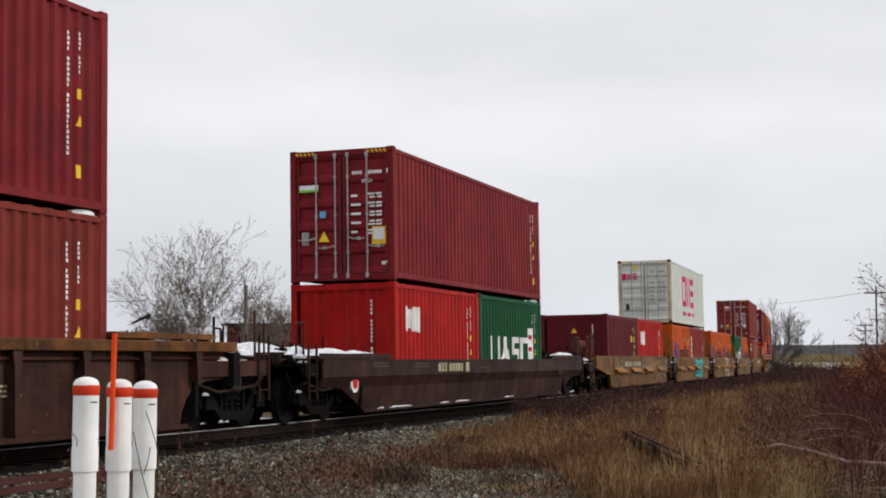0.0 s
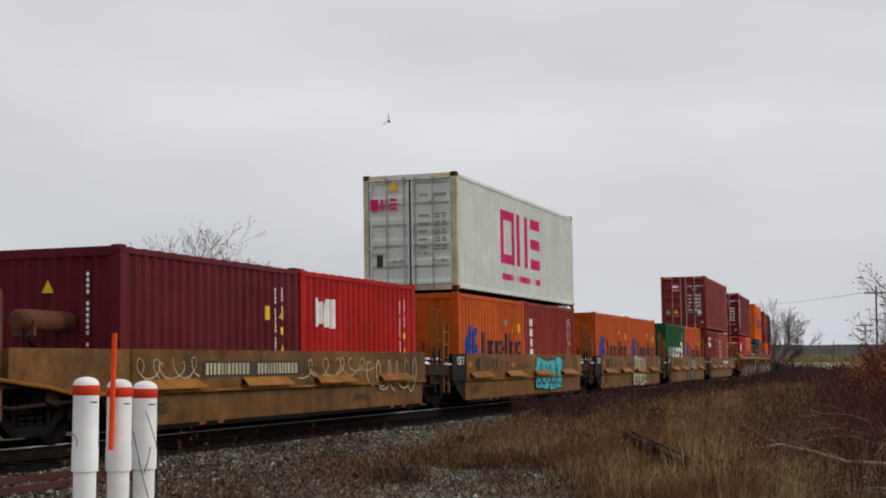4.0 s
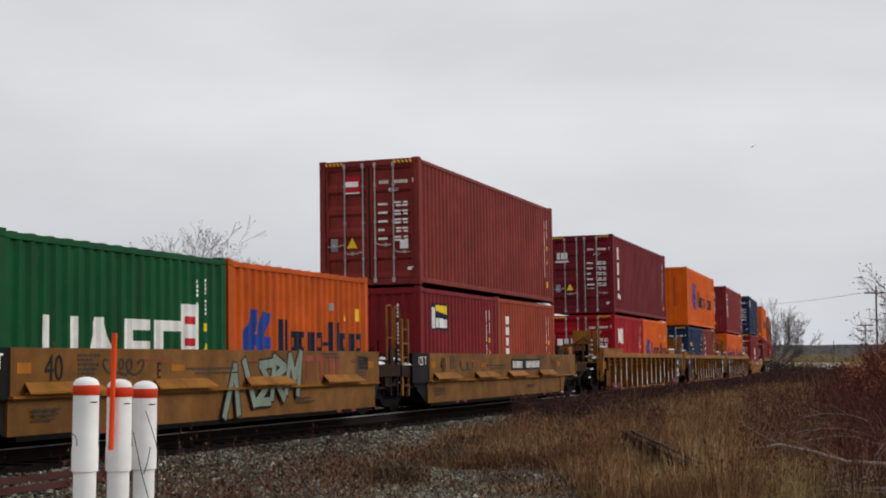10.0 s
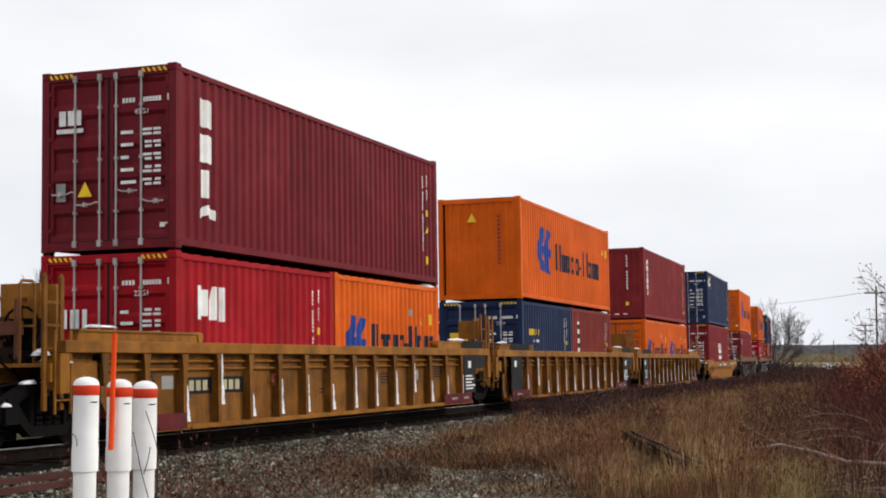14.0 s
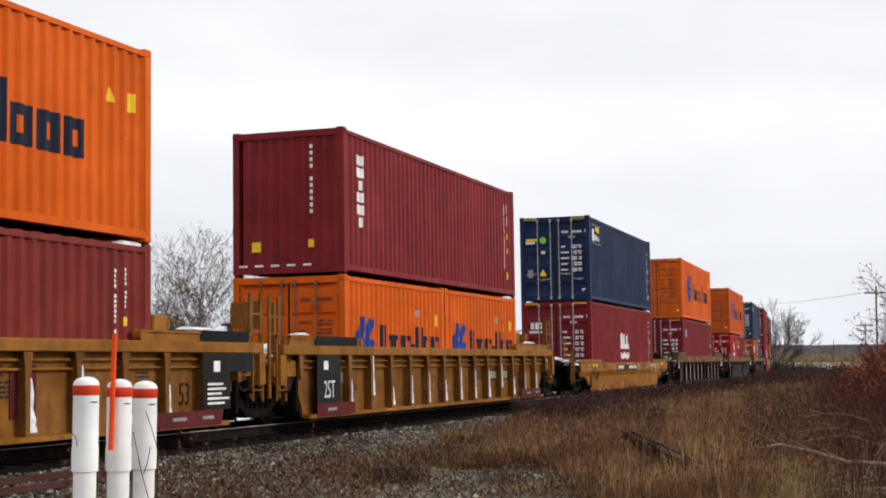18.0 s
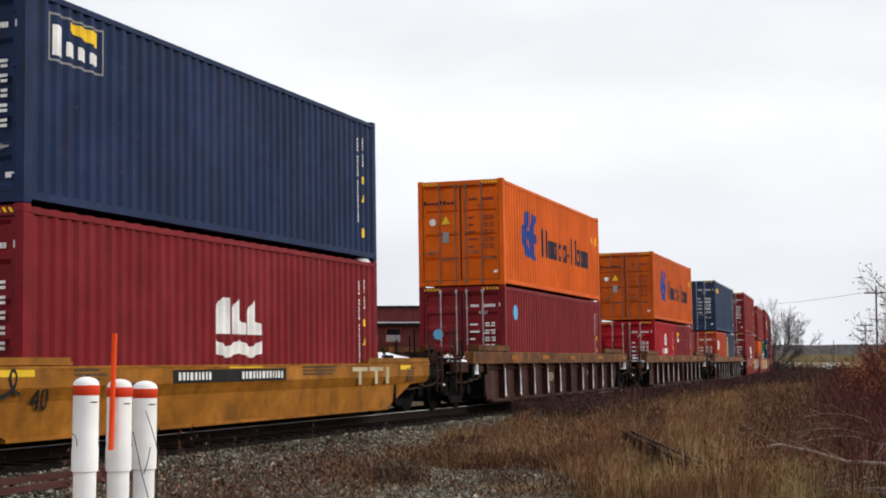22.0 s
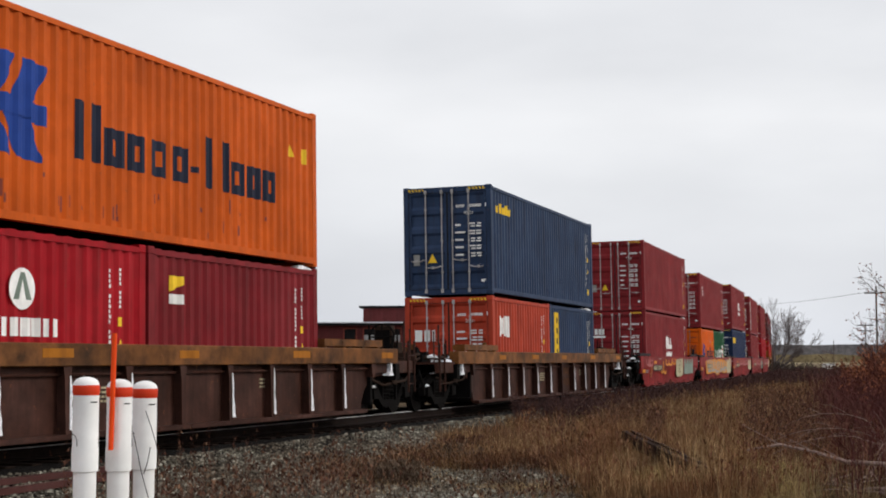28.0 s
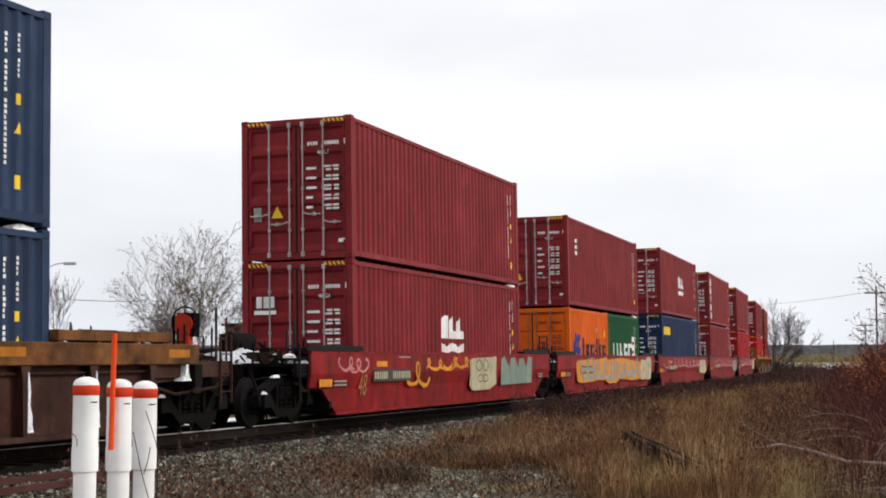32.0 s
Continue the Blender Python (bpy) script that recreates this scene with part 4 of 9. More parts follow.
def end_deck(car, key, way, x_in, x_out, z, mat, width=1.32, wall=None):
    """The platform over a truck, its bulkhead and the sill below."""
    a, b = sorted((way * x_in, way * x_out))

    def deck(bm):
        box(bm, a, b, -width, width, z - 0.05, z)
        for y in (-width + 0.04, -0.4, 0.4, width - 0.04):
            box(bm, a, b, y - 0.04, y + 0.04, z - 0.25, z - 0.05)
    part("end_platform", cached(("deck", key, way), "end_platform", mat, deck), mat, car)

    def bulk(bm):
        c = way * x_in
        box(bm, c - 0.05, c + 0.05, -width, width, 0.25, z + 0.1)
        for y in (-0.8, 0, 0.8):
            box(bm, min(c, c + way * 0.14), max(c, c + way * 0.14), y - 0.05, y + 0.05, 0.4, z)
    part("bulkhead", cached(("bulk", key, way), "bulkhead", wall or mat, bulk), wall or mat, car)
    part("draft_sill", cached(("sill", key, way), "draft_sill", STEEL, lambda bm: box(bm, a, b, -0.25, 0.25, 0.70, z - 0.05)), STEEL, car)

    def pipes(bm):
        r = random.Random(5)
        for k in range(7):
            y = -1.1 + k * 0.33
            h = z + 0.06 + 0.10 * r.random()
            pipe(bm, [(a, y, z + 0.04), (a + 0.2 * (b - a), y, h), (a + 0.7 * (b - a), y + 0.12, h), (b, y + 0.1, z + 0.03)], 0.028)
        for k in range(5):
            xx = a + (b - a) * (0.15 + 0.17 * k)
            pipe(bm, [(xx, -1.25, z + 0.05), (xx + 0.05, -0.4, z + 0.16), (xx, 0.5, z + 0.14), (xx, 1.2, z + 0.05)], 0.02)
        pipe(bm, [(a, -1.28, z - 0.35), (a + 0.3 * (b - a), -1.28, z - 0.5), (a + 0.8 * (b - a), -1.28, z - 0.42), (b, -1.25, z - 0.2)], 0.025)
        pipe(bm, [(a, -1.24, z - 0.12), (b, -1.24, z - 0.15)], 0.03)
        box(bm, a + 0.15, a + 0.55, -0.7, -0.25, z, z + 0.22)
        box(bm, a + 0.5 * (b - a), a + 0.5 * (b - a) + 0.3, -1.28, -1.0, z - 0.5, z - 0.1)
        box(bm, b - 0.6, b - 0.3, 0.2, 0.6, z, z + 0.28)
    tagged(part("brake_rigging", cached(("rig", key, way), "brake_rigging", RIG, pipes), RIG, car), kind="stuff")

    def clutter(bm):
        r = random.Random(17)
        for k in range(26):
            p = Vector((r.uniform(a, b), r.uniform(-1.3, 0.2), r.uniform(0.35, z + 0.1)))
            d = Vector((r.gauss(0, 0.3), r.gauss(0, 0.25), r.gauss(0, 0.25)))
            pipe(bm, [p, p + d * 0.6 + Vector((0, 0, -0.05)), p + d], r.uniform(0.012, 0.03), 5)
        for k in range(6):
            xx, yy = r.uniform(a, b), r.uniform(-1.2, 1.0)
            pipe(bm, [(xx, yy, z - 0.1), (xx, yy, z + r.uniform(0.2, 0.6))], 0.016, 5)
        for k in range(5):
            xx, yy = r.uniform(a, b - 0.2), r.uniform(-1.25, 0.4)
            box(bm, xx, xx + r.uniform(0.12, 0.3), yy, yy + 0.2, z, z + r.uniform(0.1, 0.3))
    tagged(part("brake_hose", cached(("clut", key, way), "brake_hose", STEEL, clutter), STEEL, car, "dark brake hoses and fittings"), kind="stuff")

    def flecks(bm):
        r = random.Random(23)
        for k in range(14):
            blob(bm, (r.uniform(a, b), r.uniform(-1.32, 0.6), z + r.choice((0.0, 0.0, -0.3, 0.1, -0.45))), (r.uniform(0.05, 0.22), r.uniform(0.05, 0.2), r.uniform(0.03, 0.09)), k, 7, 4)
    tagged(part("snow_fleck", cached(("fleck", key, way), "snow_fleck", SNOW, flecks, True), SNOW, car, "small patches of old snow"), kind="stuff")


def well_floor(car, key, half, mat):
    def build(bm):
        box(bm, -half, half, -1.2, 1.2, 0.15, 0.20)
        for i in range(7):
            x = -half + 0.3 + i * (2 * half - 0.6) / 6
            box(bm, x - 0.1, x + 0.1, -1.19, 1.19, 0.12, 0.225)
    part("well_floor", cached(("floor", key), "well_floor", mat, build), mat, car)


def ribbed_car(name_label, key, body, chord, top, bottom, unit, trucks, couplers, ribs, group, white=True, walk_z=1.575, chord_z=1.25, chord_top=1.42):
    """A deep well car with pressed ribs along its sides and a wide flat top chord."""
    car = tagged(new("well_car"), name_label, "rail car", group)
    Y = 1.40
    sheet = TTX_SIDE if body is TTX else body
    for s in (-1, 1):
        part("side_sheet", cached(("rs", key, s), "side_sheet", sheet, lambda bm: arched_plate(bm, s, top - 0.05, bottom, 0.13, chord_z + 0.01, Y - 0.15, 0.80)), sheet, car)

        def topc(bm):
            box(bm, -top, top, s * (Y - 0.22), s * (Y + 0.02), chord_z, chord_top)
            chamfered(bm, 0.012)
        part("top_chord", cached(("tc", key, s), "top_chord", chord, topc), chord, car)
        part("bottom_sill", cached(("bs", key, s), "bottom_sill", body, lambda bm: box(bm, -bottom, bottom, s * (Y - 0.16), s * (Y + 0.0), 0.10, 0.17)), body, car)
        for i in range(ribs):
            x = -bottom - 0.35 + (2 * bottom + 0.7) * i / (ribs - 1)
            z0 = 0.17 if abs(x) < bottom else 0.80

            def rib(bm):
                box(bm, -0.035, 0.035, s * (Y - 0.155), s * (Y - 0.005), z0, chord_z + 0.002)
                prism(bm, [(-0.05, z0 + 0.02), (0.05, z0 + 0.02), (0.065, chord_z - 0.2), (0.10, chord_z), (-0.10, chord_z), (-0.065, chord_z - 0.2)], s * (Y - 0.025), s * (Y - 0.003))
            r = part("rib", cached(("rib", s, z0, chord_z, body.name), "rib", sheet, rib), sheet, car)
            r.location = (x, 0, 0)
        part("pipe_run", cached(("pr", key, s), "pipe_run", body, lambda bm: [pipe(bm, [(-top + 0.3, s * (Y - 0.10), chord_z - 0.3 - dz), (-bottom - 0.6, s * (Y - 0.10), chord_z - 0.12 - dz), (bottom, s * (Y - 0.10), chord_z - 0.1 - dz), (top - 0.4, s * (Y - 0.10), chord_z - 0.1 - dz)], 0.02) for dz in ((0.0, 0.12) if body is TTX else (0.0,))]), STEEL, car)
        for w in (-1, 1):
            def guide(bm):
                a, b = sorted((w * 5.6, w * (top - 0.35)) if body is TTX else (w * 6.1, w * 9.0))
                lo = chord_top + 0.004
                if body is TTX:
                    prism(bm, [(a, lo), (b, lo), (b - 0.04, walk_z - 0.03), (a + 0.04, walk_z - 0.03)], s * (Y - 0.16), s * (Y - 0.04))
                    box(bm, a + 0.02, b - 0.02, s * (Y - 0.17), s * (Y - 0.015), walk_z - 0.03, walk_z)
                    c = a + 0.02 if w > 0 else b - 0.02
                    tube(bm, (c, s * (Y - 0.165), (lo + walk_z) / 2), (c, s * (Y - 0.02), (lo + walk_z) / 2), (walk_z - lo) * 0.56, n=14)
                    return
                box(bm, a, b, s * (Y - 0.36), s * (Y - 0.05), lo + 0.03, walk_z)
                for f in (0.02, 0.33, 0.66, 0.93):
                    box(bm, a + f * (b - a), a + f * (b - a) + 0.12, s * (Y - 0.30), s * (Y - 0.08), lo, lo + 0.03)
                for f in (0.3, 0.7):
                    tube(bm, (a + f * (b - a), s * (Y - 0.051), walk_z - 0.06), (a + f * (b - a), s * (Y - 0.042), walk_z - 0.06), 0.035, n=10)
                c = a if w > 0 else b
                prism(bm, [(c - 0.12, lo), (c + 0.12, lo), (c + 0.10, walk_z + 0.08), (c - 0.10, walk_z + 0.08)], s * (Y - 0.45), s * (Y - 0.37))
            part("walkway", cached(("wk", key, s, w), "walkway", chord, guide), chord, car)
            part("end_post", cached(("ep", key, s, w), "end_post", chord if body is TTX else STEEL, lambda bm: box(bm, w * top - 0.11, w * top + 0.11, s * (Y - 0.2), s * (Y + 0.01), 0.72, chord_z - 0.005)), chord if body is TTX else STEEL, car)
    well_floor(car, key, bottom, STEEL)
    for w in (-1, 1):
        end_deck(car, key, w, bottom + 0.4, unit, 1.12, body, wall=STEEL)
        ladder(car, w * (unit - 0.25) - 0.18, -1.34, 0.45, 1.55, chord if body is TTX else BROWN_CAR)
        if body is TTX:
            end_ladder(car, w * (unit - 0.15), -1.25, 0.50, 2.25, sheet)
            if w < 0:
                part("end_board", cached(("bd", key), "end_board", chord, lambda bm: [box(bm, -unit + 0.25, -unit + 0.29, -0.98, -0.36, 1.72, 2.19), box(bm, -unit + 0.36, -unit + 0.42, -1.16, -1.02, 1.12, 2.17), box(bm, -unit + 0.29, -unit + 0.36, -0.7, -0.6, 1.1, 2.0)]), chord, car, "flat tan end board")
            hoop(car, w * (unit - 0.10), -1.0, 1.12, 2.2, sheet, w)
        else:
            hoop(car, w * (unit - 0.35), -1.22, 1.12, 1.98, BROWN_CAR, w)
            hoop(car, w * (unit - 0.10), -0.3, 1.12, 1.9, STEEL, w)
        if body is TTX:
            hoop(car, w * (unit - 0.75), 1.0, 1.12, 1.92, chord, w)
    for x in trucks:
        truck(car, x)
    for w in couplers:
        coupler(car, w * unit, w)
    if white:
        bm = bmesh.new()
        r = random.Random(len(key) * 7 + ribs)
        for i in range(ribs):
            x = -bottom - 0.35 + (2 * bottom + 0.7) * i / (ribs - 1)
            if abs(x) < bottom and r.random() < (0.75 if white is True else white):
                full = body is not TTX
                h = r.uniform(0.85, 0.97) * (chord_z - 0.25) if full else r.uniform(0.30, 0.80) * (chord_z - 0.2)
                zc = 0.22 if full or r.random() < 0.65 else 0.45
                w0 = r.uniform(0.07, 0.12) if full else r.uniform(0.06, 0.15)
                prism(bm, [(x + 0.04, zc), (x + 0.06 + w0, zc), (x + 0.06 + w0 * 0.65, zc + 0.10), (x + 0.06 + w0 * 0.75, zc + h * 0.25), (x + 0.05 + w0 * 0.30, zc + h * 0.45), (x + 0.05 + w0 * 0.48, zc + h * 0.68), (x + 0.05 + w0 * 0.1, zc + h), (x + 0.04, zc + h)], -Y - 0.004, -Y + 0.15)
        for w in (-1, 1) if body is not TTX and key != "brownA" else ():
            for f, hh in ((1.3, 0.26),):
                x = w * (bottom + f)
                prism(bm, [(x - 0.17, 0.815), (x + 0.15, 0.815), (x + 0.08, 0.86), (x + 0.05, 0.92), (x + 0.03, 0.815 + hh), (x - 0.02, 0.815 + hh), (x - 0.05, 0.90)], -Y - 0.01, -Y + 0.14)
        tagged(part("packed_snow", bm, SNOW, car, "white packed snow caught beside the ribs"), kind="stuff")
    return car


def ledge_car(key, label, unit, trucks, couplers, group):
    """A smooth-sided articulated well unit with a handrail and small slanted shelves along the side."""
    car = tagged(new("well_car"), label, "rail car", group)
    Y = 1.40
    half = unit - 1.55
    coat = TTX_RUST if key == "ledgeC" else TTX_DULL
    for s in (-1, 1):
        part("side_sheet", cached(("ls", key, s), "side_sheet", coat, lambda bm: [box(bm, -half, half, s * (Y - 0.10), s * Y, 0.70, 1.31), box(bm, -half, half, s * (Y - 0.14), s * (Y - 0.04), 0.20, 0.70)]), coat, car)
        part("ledge_rail", cached(("lr", key, s), "ledge_rail", TTX, lambda bm: box(bm, -half - 0.02, half + 0.02, s * (Y - 0.02), s * (Y + 0.06), 0.665, 0.70)), coat, car)
        part("bottom_sill", cached(("lb", key, s), "bottom_sill", STEEL, lambda bm: box(bm, -half + 0.2, half - 0.2, s * (Y - 0.12), s * (Y - 0.05), 0.13, 0.20)), STEEL, car)
        for i in range(4):
            def shelf(bm):
                a = [(-0.86, s * (Y + 0.002), 0.87), (0.74, s * (Y + 0.002), 0.87), (0.84, s * (Y + 0.16), 0.745), (-0.96, s * (Y + 0.16), 0.745)]
                b = [(x, y, z - 0.025) for x, y, z in a]
                va, vb = [bm.verts.new(p) for p in a], [bm.verts.new(p) for p in b]
                bm.faces.new(va)
                bm.faces.new(vb[::-1])
                for k in range(4):
                    bm.faces.new((va[k], vb[k], vb[(k + 1) % 4], va[(k + 1) % 4]))
                box(bm, -0.84, 0.72, s * (Y + 0.0), s * (Y + 0.12), 0.715, 0.745)
            p = part("shelf", cached(("shelf", s), "shelf", TTX, shelf), TTX, car)
            p.location = (-half + (1.15, 4.3, 7.2, 10.35)[i], 0, 0)
        for w in (-1, 1):
            a, b = sorted((w * half, w * (half + 1.05)))
            pm = BLACK if w < 0 and key != "ledgeC" else coat
            if (key, w) in (("ledgeC", -1), ("ledgeG", 1)):
                part("end_panel", cached(("lt", key, s, w), "end_panel", pm, lambda bm: prism(bm, [(w * (half + u), z) for u, z in (((0.0, 1.31), (0.0, 0.2), (0.35, 0.2), (0.62, 0.66), (1.80, 0.70), (1.95, 0.80), (1.95, 1.31)) if w > 0 else ((0.0, 1.31), (0.0, 0.2), (0.35, 0.2), (0.62, 0.66), (1.4, 0.68), (2.0, 0.79), (2.85, 0.87), (2.85, 1.31)))], s * (Y - 0.13), s * (Y - 0.02))), pm, car)
                part("ledge_rail", cached(("le", key, s, w), "ledge_rail", TTX, lambda bm: pipe(bm, [(w * (half + u), s * (Y - 0.005), z) for u, z in (((0.02, 0.68), (0.6, 0.68), (1.6, 0.70), (1.88, 0.76), (1.96, 0.90), (1.94, 1.02)) if w > 0 else ((0.02, 0.68), (0.6, 0.68), (1.4, 0.69), (2.0, 0.80), (2.6, 0.86), (3.1, 0.92)))], 0.028)), TTX, car)
                continue
            part("end_panel", cached(("lp", key, s, w), "end_panel", pm, lambda bm: box(bm, a, b if w < 0 else a + 0.18, s * (Y - 0.13), s * (Y - 0.02), 0.66, 1.31)), pm, car, "black end panel" if pm is BLACK else "")
            part("end_panel_foot", cached(("lf", key, s, w), "end_panel_foot", BLACK, lambda bm: prism(bm, [(w * half, 0.2), (w * half, 0.66), (w * (half + 0.3), 0.66)] if w > 0 else [(w * half, 0.66), (w * half, 0.2), (w * (half + 0.9), 0.66)], s * (Y - 0.16), s * (Y - 0.08))), BLACK, car)
    well_floor(car, key, half - 0.2, STEEL)
    for w in (-1, 1):
        outer = unit + 2.25 if (key, w) in (("ledgeC", -1), ("ledgeG", 1)) else unit
        end_deck(car, key, w, half, outer, 1.05, RIG)
        reach = 1.55 if (key, w) == ("ledgeC", -1) else -0.30
        rails = RUST_TANK if reach > 0 else TTX_SIDE
        end_ladder(car, w * (unit + reach), -1.28, 0.40, 1.35 if w > 0 else 2.0, BLACK if w > 0 else rails)
        if (key, w) == ("ledgeG", 1):
            continue
        tall = 1.95 if (key, w) == ("ledgeC", -1) else 2.30
        hoop(car, w * (unit + reach - 0.04), -1.15, 1.05, tall, rails, w)
        hoop(car, w * (unit + reach - 0.40), -0.75 if reach > 0 else 0.9, 1.05, tall, rails, w)
    if key != "ledgeC":
        say("125 T", 0.27, (-half - 0.42, -Y - 0.0 + 0.014, 1.05), (90, 0, 0), INK_WHITE, car, 0.9)
    bm = bmesh.new()
    for x, w, h in ((0.4, 1.6, 0.04), (0.5, 1.3, 0.03), (-3.0, 0.9, 0.04), (half - 1.3, 0.7, 0.04), (half - 1.3, 0.7, 0.035)):
        z = 1.12 - 0.09 * (w % 0.3) * 3
        box(bm, x, x + w, -Y - 0.003, -Y + 0.003, z, z + h)
    tagged(part("stencil", bm, INK_RUST, car, "faded stencilled lines"), kind="stuff")
    car_marks(car, INK_RUST, [(x, x + 0.2, 0.15, 0.24) for x in (-4.0, -3.4, half - 1.9, half - 1.2)], "small red sill plate", y=-Y + 0.05, name="sill_plate")
    for x in trucks:
        truck(car, x)
    for w in couplers:
        coupler(car, w * (unit + 1.9), w)
    return car


def slant_car(key, label, body, top, bottom, unit, trucks, couplers, group, deckmat=None, lean=0.16, rim=1.31):
    """A smooth well car whose side draws in below and slants up to the trucks."""
    car = tagged(new("well_car"), label, "rail car", group)
    Y = 1.40
    for s in (-1, 1):
        part("side_sheet", cached(("ss", key, s), "side_sheet", body, lambda bm: side_plate(bm, s, top, bottom, 0.16, rim, Y, lean, 0.62)), body, car)
        part("top_lip", cached(("tl", key, s), "top_lip", body, lambda bm: box(bm, -top, top, s * (Y - 0.16), s * (Y + 0.012), rim - 0.025, rim + 0.008)), body, car)
        part("bottom_sill", cached(("sb", key, s), "bottom_sill", body, lambda bm: box(bm, -bottom, bottom, s * (Y - lean - 0.12), s * (Y - lean + 0.01), 0.115, 0.165)), body, car)
        for w in (-1, 1):
            a, b = sorted((w * (bottom - 1.3), w * (top + 0.1)))
            part("walkway", cached(("sw", key, s, w), "walkway", deckmat or body, lambda bm: [box(bm, a, b, s * (Y - 0.45), s * (Y - 0.03), rim + 0.02, rim + 0.065), box(bm, a + 0.05, b - 0.05, s * (Y - 0.06), s * (Y - 0.03), rim + 0.065, rim + 0.12)] + [box(bm, a + f * (b - a) - 0.03, a + f * (b - a) + 0.03, s * (Y - 0.40), s * (Y - 0.08), rim - 0.1, rim + 0.02) for f in (0.1, 0.4, 0.7, 0.95)]), deckmat or body, car)
    well_floor(car, key, bottom, STEEL)
    for w in (-1, 1):
        end_deck(car, key, w, bottom + 0.3, unit, min(1.10, rim - 0.06), body if deckmat is None else STEEL)
        rails = BROWN_CAR if deckmat is TTX and w > 0 else deckmat or body
        ladder(car, w * (unit - 0.30) - 0.18, -1.32, 0.42, 1.45, rails)
        hoop(car, w * (unit - 0.38), -1.1, 1.10, 1.85, rails, w)
        hoop(car, w * (unit - 1.0), 0.9, 1.10, 1.80, rails, w)
    for x in trucks:
        truck(car, x)
    for w in couplers:
        coupler(car, w * unit, w)
    return car


def car_marks(car, mat, rects, label="", y=-1.405, lean=0.0, name="marking"):
    for x0, x1, z0, z1 in rects:
        bm = bmesh.new()
        box(bm, x0, x1, y - 0.003, y + 0.004, z0, z1)
        part(name, bm, mat, car, label)


def small_print(car, mat, blocks, seed, y=-1.408, label="rows of small print, not readable"):
    """Blocks (x, z, width, rows) of tiny writing as rows of short bars."""
    r = random.Random(seed)
    bm = bmesh.new()
    for x, z, w, rows in blocks:
        for k in range(rows):
            a, end = x, x + w * r.uniform(0.7, 1.0)
            while a < end - 0.03:
                q = min(end, a + r.uniform(0.05, 0.22))
                box(bm, a, q, y - 0.002, y + 0.003, z - 0.062 * k, z - 0.062 * k + 0.03)
                a = q + 0.035
    tagged(part("stencil", bm, mat, car, label), kind="stuff")


def strokes(car, mat, x0, x1, z0, z1, seed, label, y=-1.408, n=6, wide=0.07):
    """A sprayed scribble that runs to and fro over its length, in n looping pieces."""
    r = random.Random(seed)
    w = (x1 - x0) / n
    for i in range(n):
        bm = bmesh.new()
        a, pts = x0 + (i - 0.15) * w, []
        lift, size = r.uniform(-0.12, 0.12), r.uniform(0.7, 1.0)
        k, turns = 0.0, r.uniform(1.1, 1.9)
        ph = r.uniform(0, 6.28)
        while k < turns * 6.28:
            f = k / (turns * 6.28)
            pts.append((a + w * (1.3 * f + 0.33 * math.cos(k + ph)), (z0 + z1) / 2 + (z1 - z0) * (lift + 0.5 * size * math.sin(k + ph) * r.uniform(0.75, 1.0)) * 0.9))
            k += 0.6
        rows = []
        for k in range(len(pts)):
            p, q = pts[max(0, k - 1)], pts[min(len(pts) - 1, k + 1)]
            d = Vector((q[0] - p[0], q[1] - p[1]))
            o = Vector((-d.y, d.x)).normalized() * wide / 2 * r.uniform(0.7, 1.2)
            yy = y - 0.0002 * k
            rows.append([bm.verts.new((pts[k][0] + f * o.x, yy + e, pts[k][1] + f * o.y)) for f, e in ((-1, 0), (1, 0), (1, 0.004), (-1, 0.004))])
        for u, v in zip(rows, rows[1:]):
            for j in range(4):
                bm.faces.new((u[j], u[(j + 1) % 4], v[(j + 1) % 4], v[j]))
        part("graffiti_scribble", bm, mat, car, label)


def number_bars(car, mat, x0, x1, z0, z1, seed, label, y=-1.411, gap=None):
    """Reporting marks as thin upright bars of uneven width."""
    r = random.Random(seed)
    x = x0
    while x < x1 - 0.05:
        w = r.choice((0.045, 0.07, 0.07, 0.09))
        if gap is None or not gap[0] < x < gap[1]:
            car_marks(car, mat, [(x, x + w, z0, z1)], label, y=y)
        x += w + 0.055


def tag(car, mat, x0, x1, z0, z1, seed, label, n=5, line=INK_BLACK):
    """Filled sprayed letters, drawn over with dark lines."""
    scrawl(car, mat, x0, x1, z0, z1, seed, label, n=n, outline=line)
    strokes(car, line, x0, x1, z0 + 0.08 * (z1 - z0), z1 - 0.08 * (z1 - z0), seed + 1, "dark sprayed line", y=-1.4135, n=n, wide=0.045)


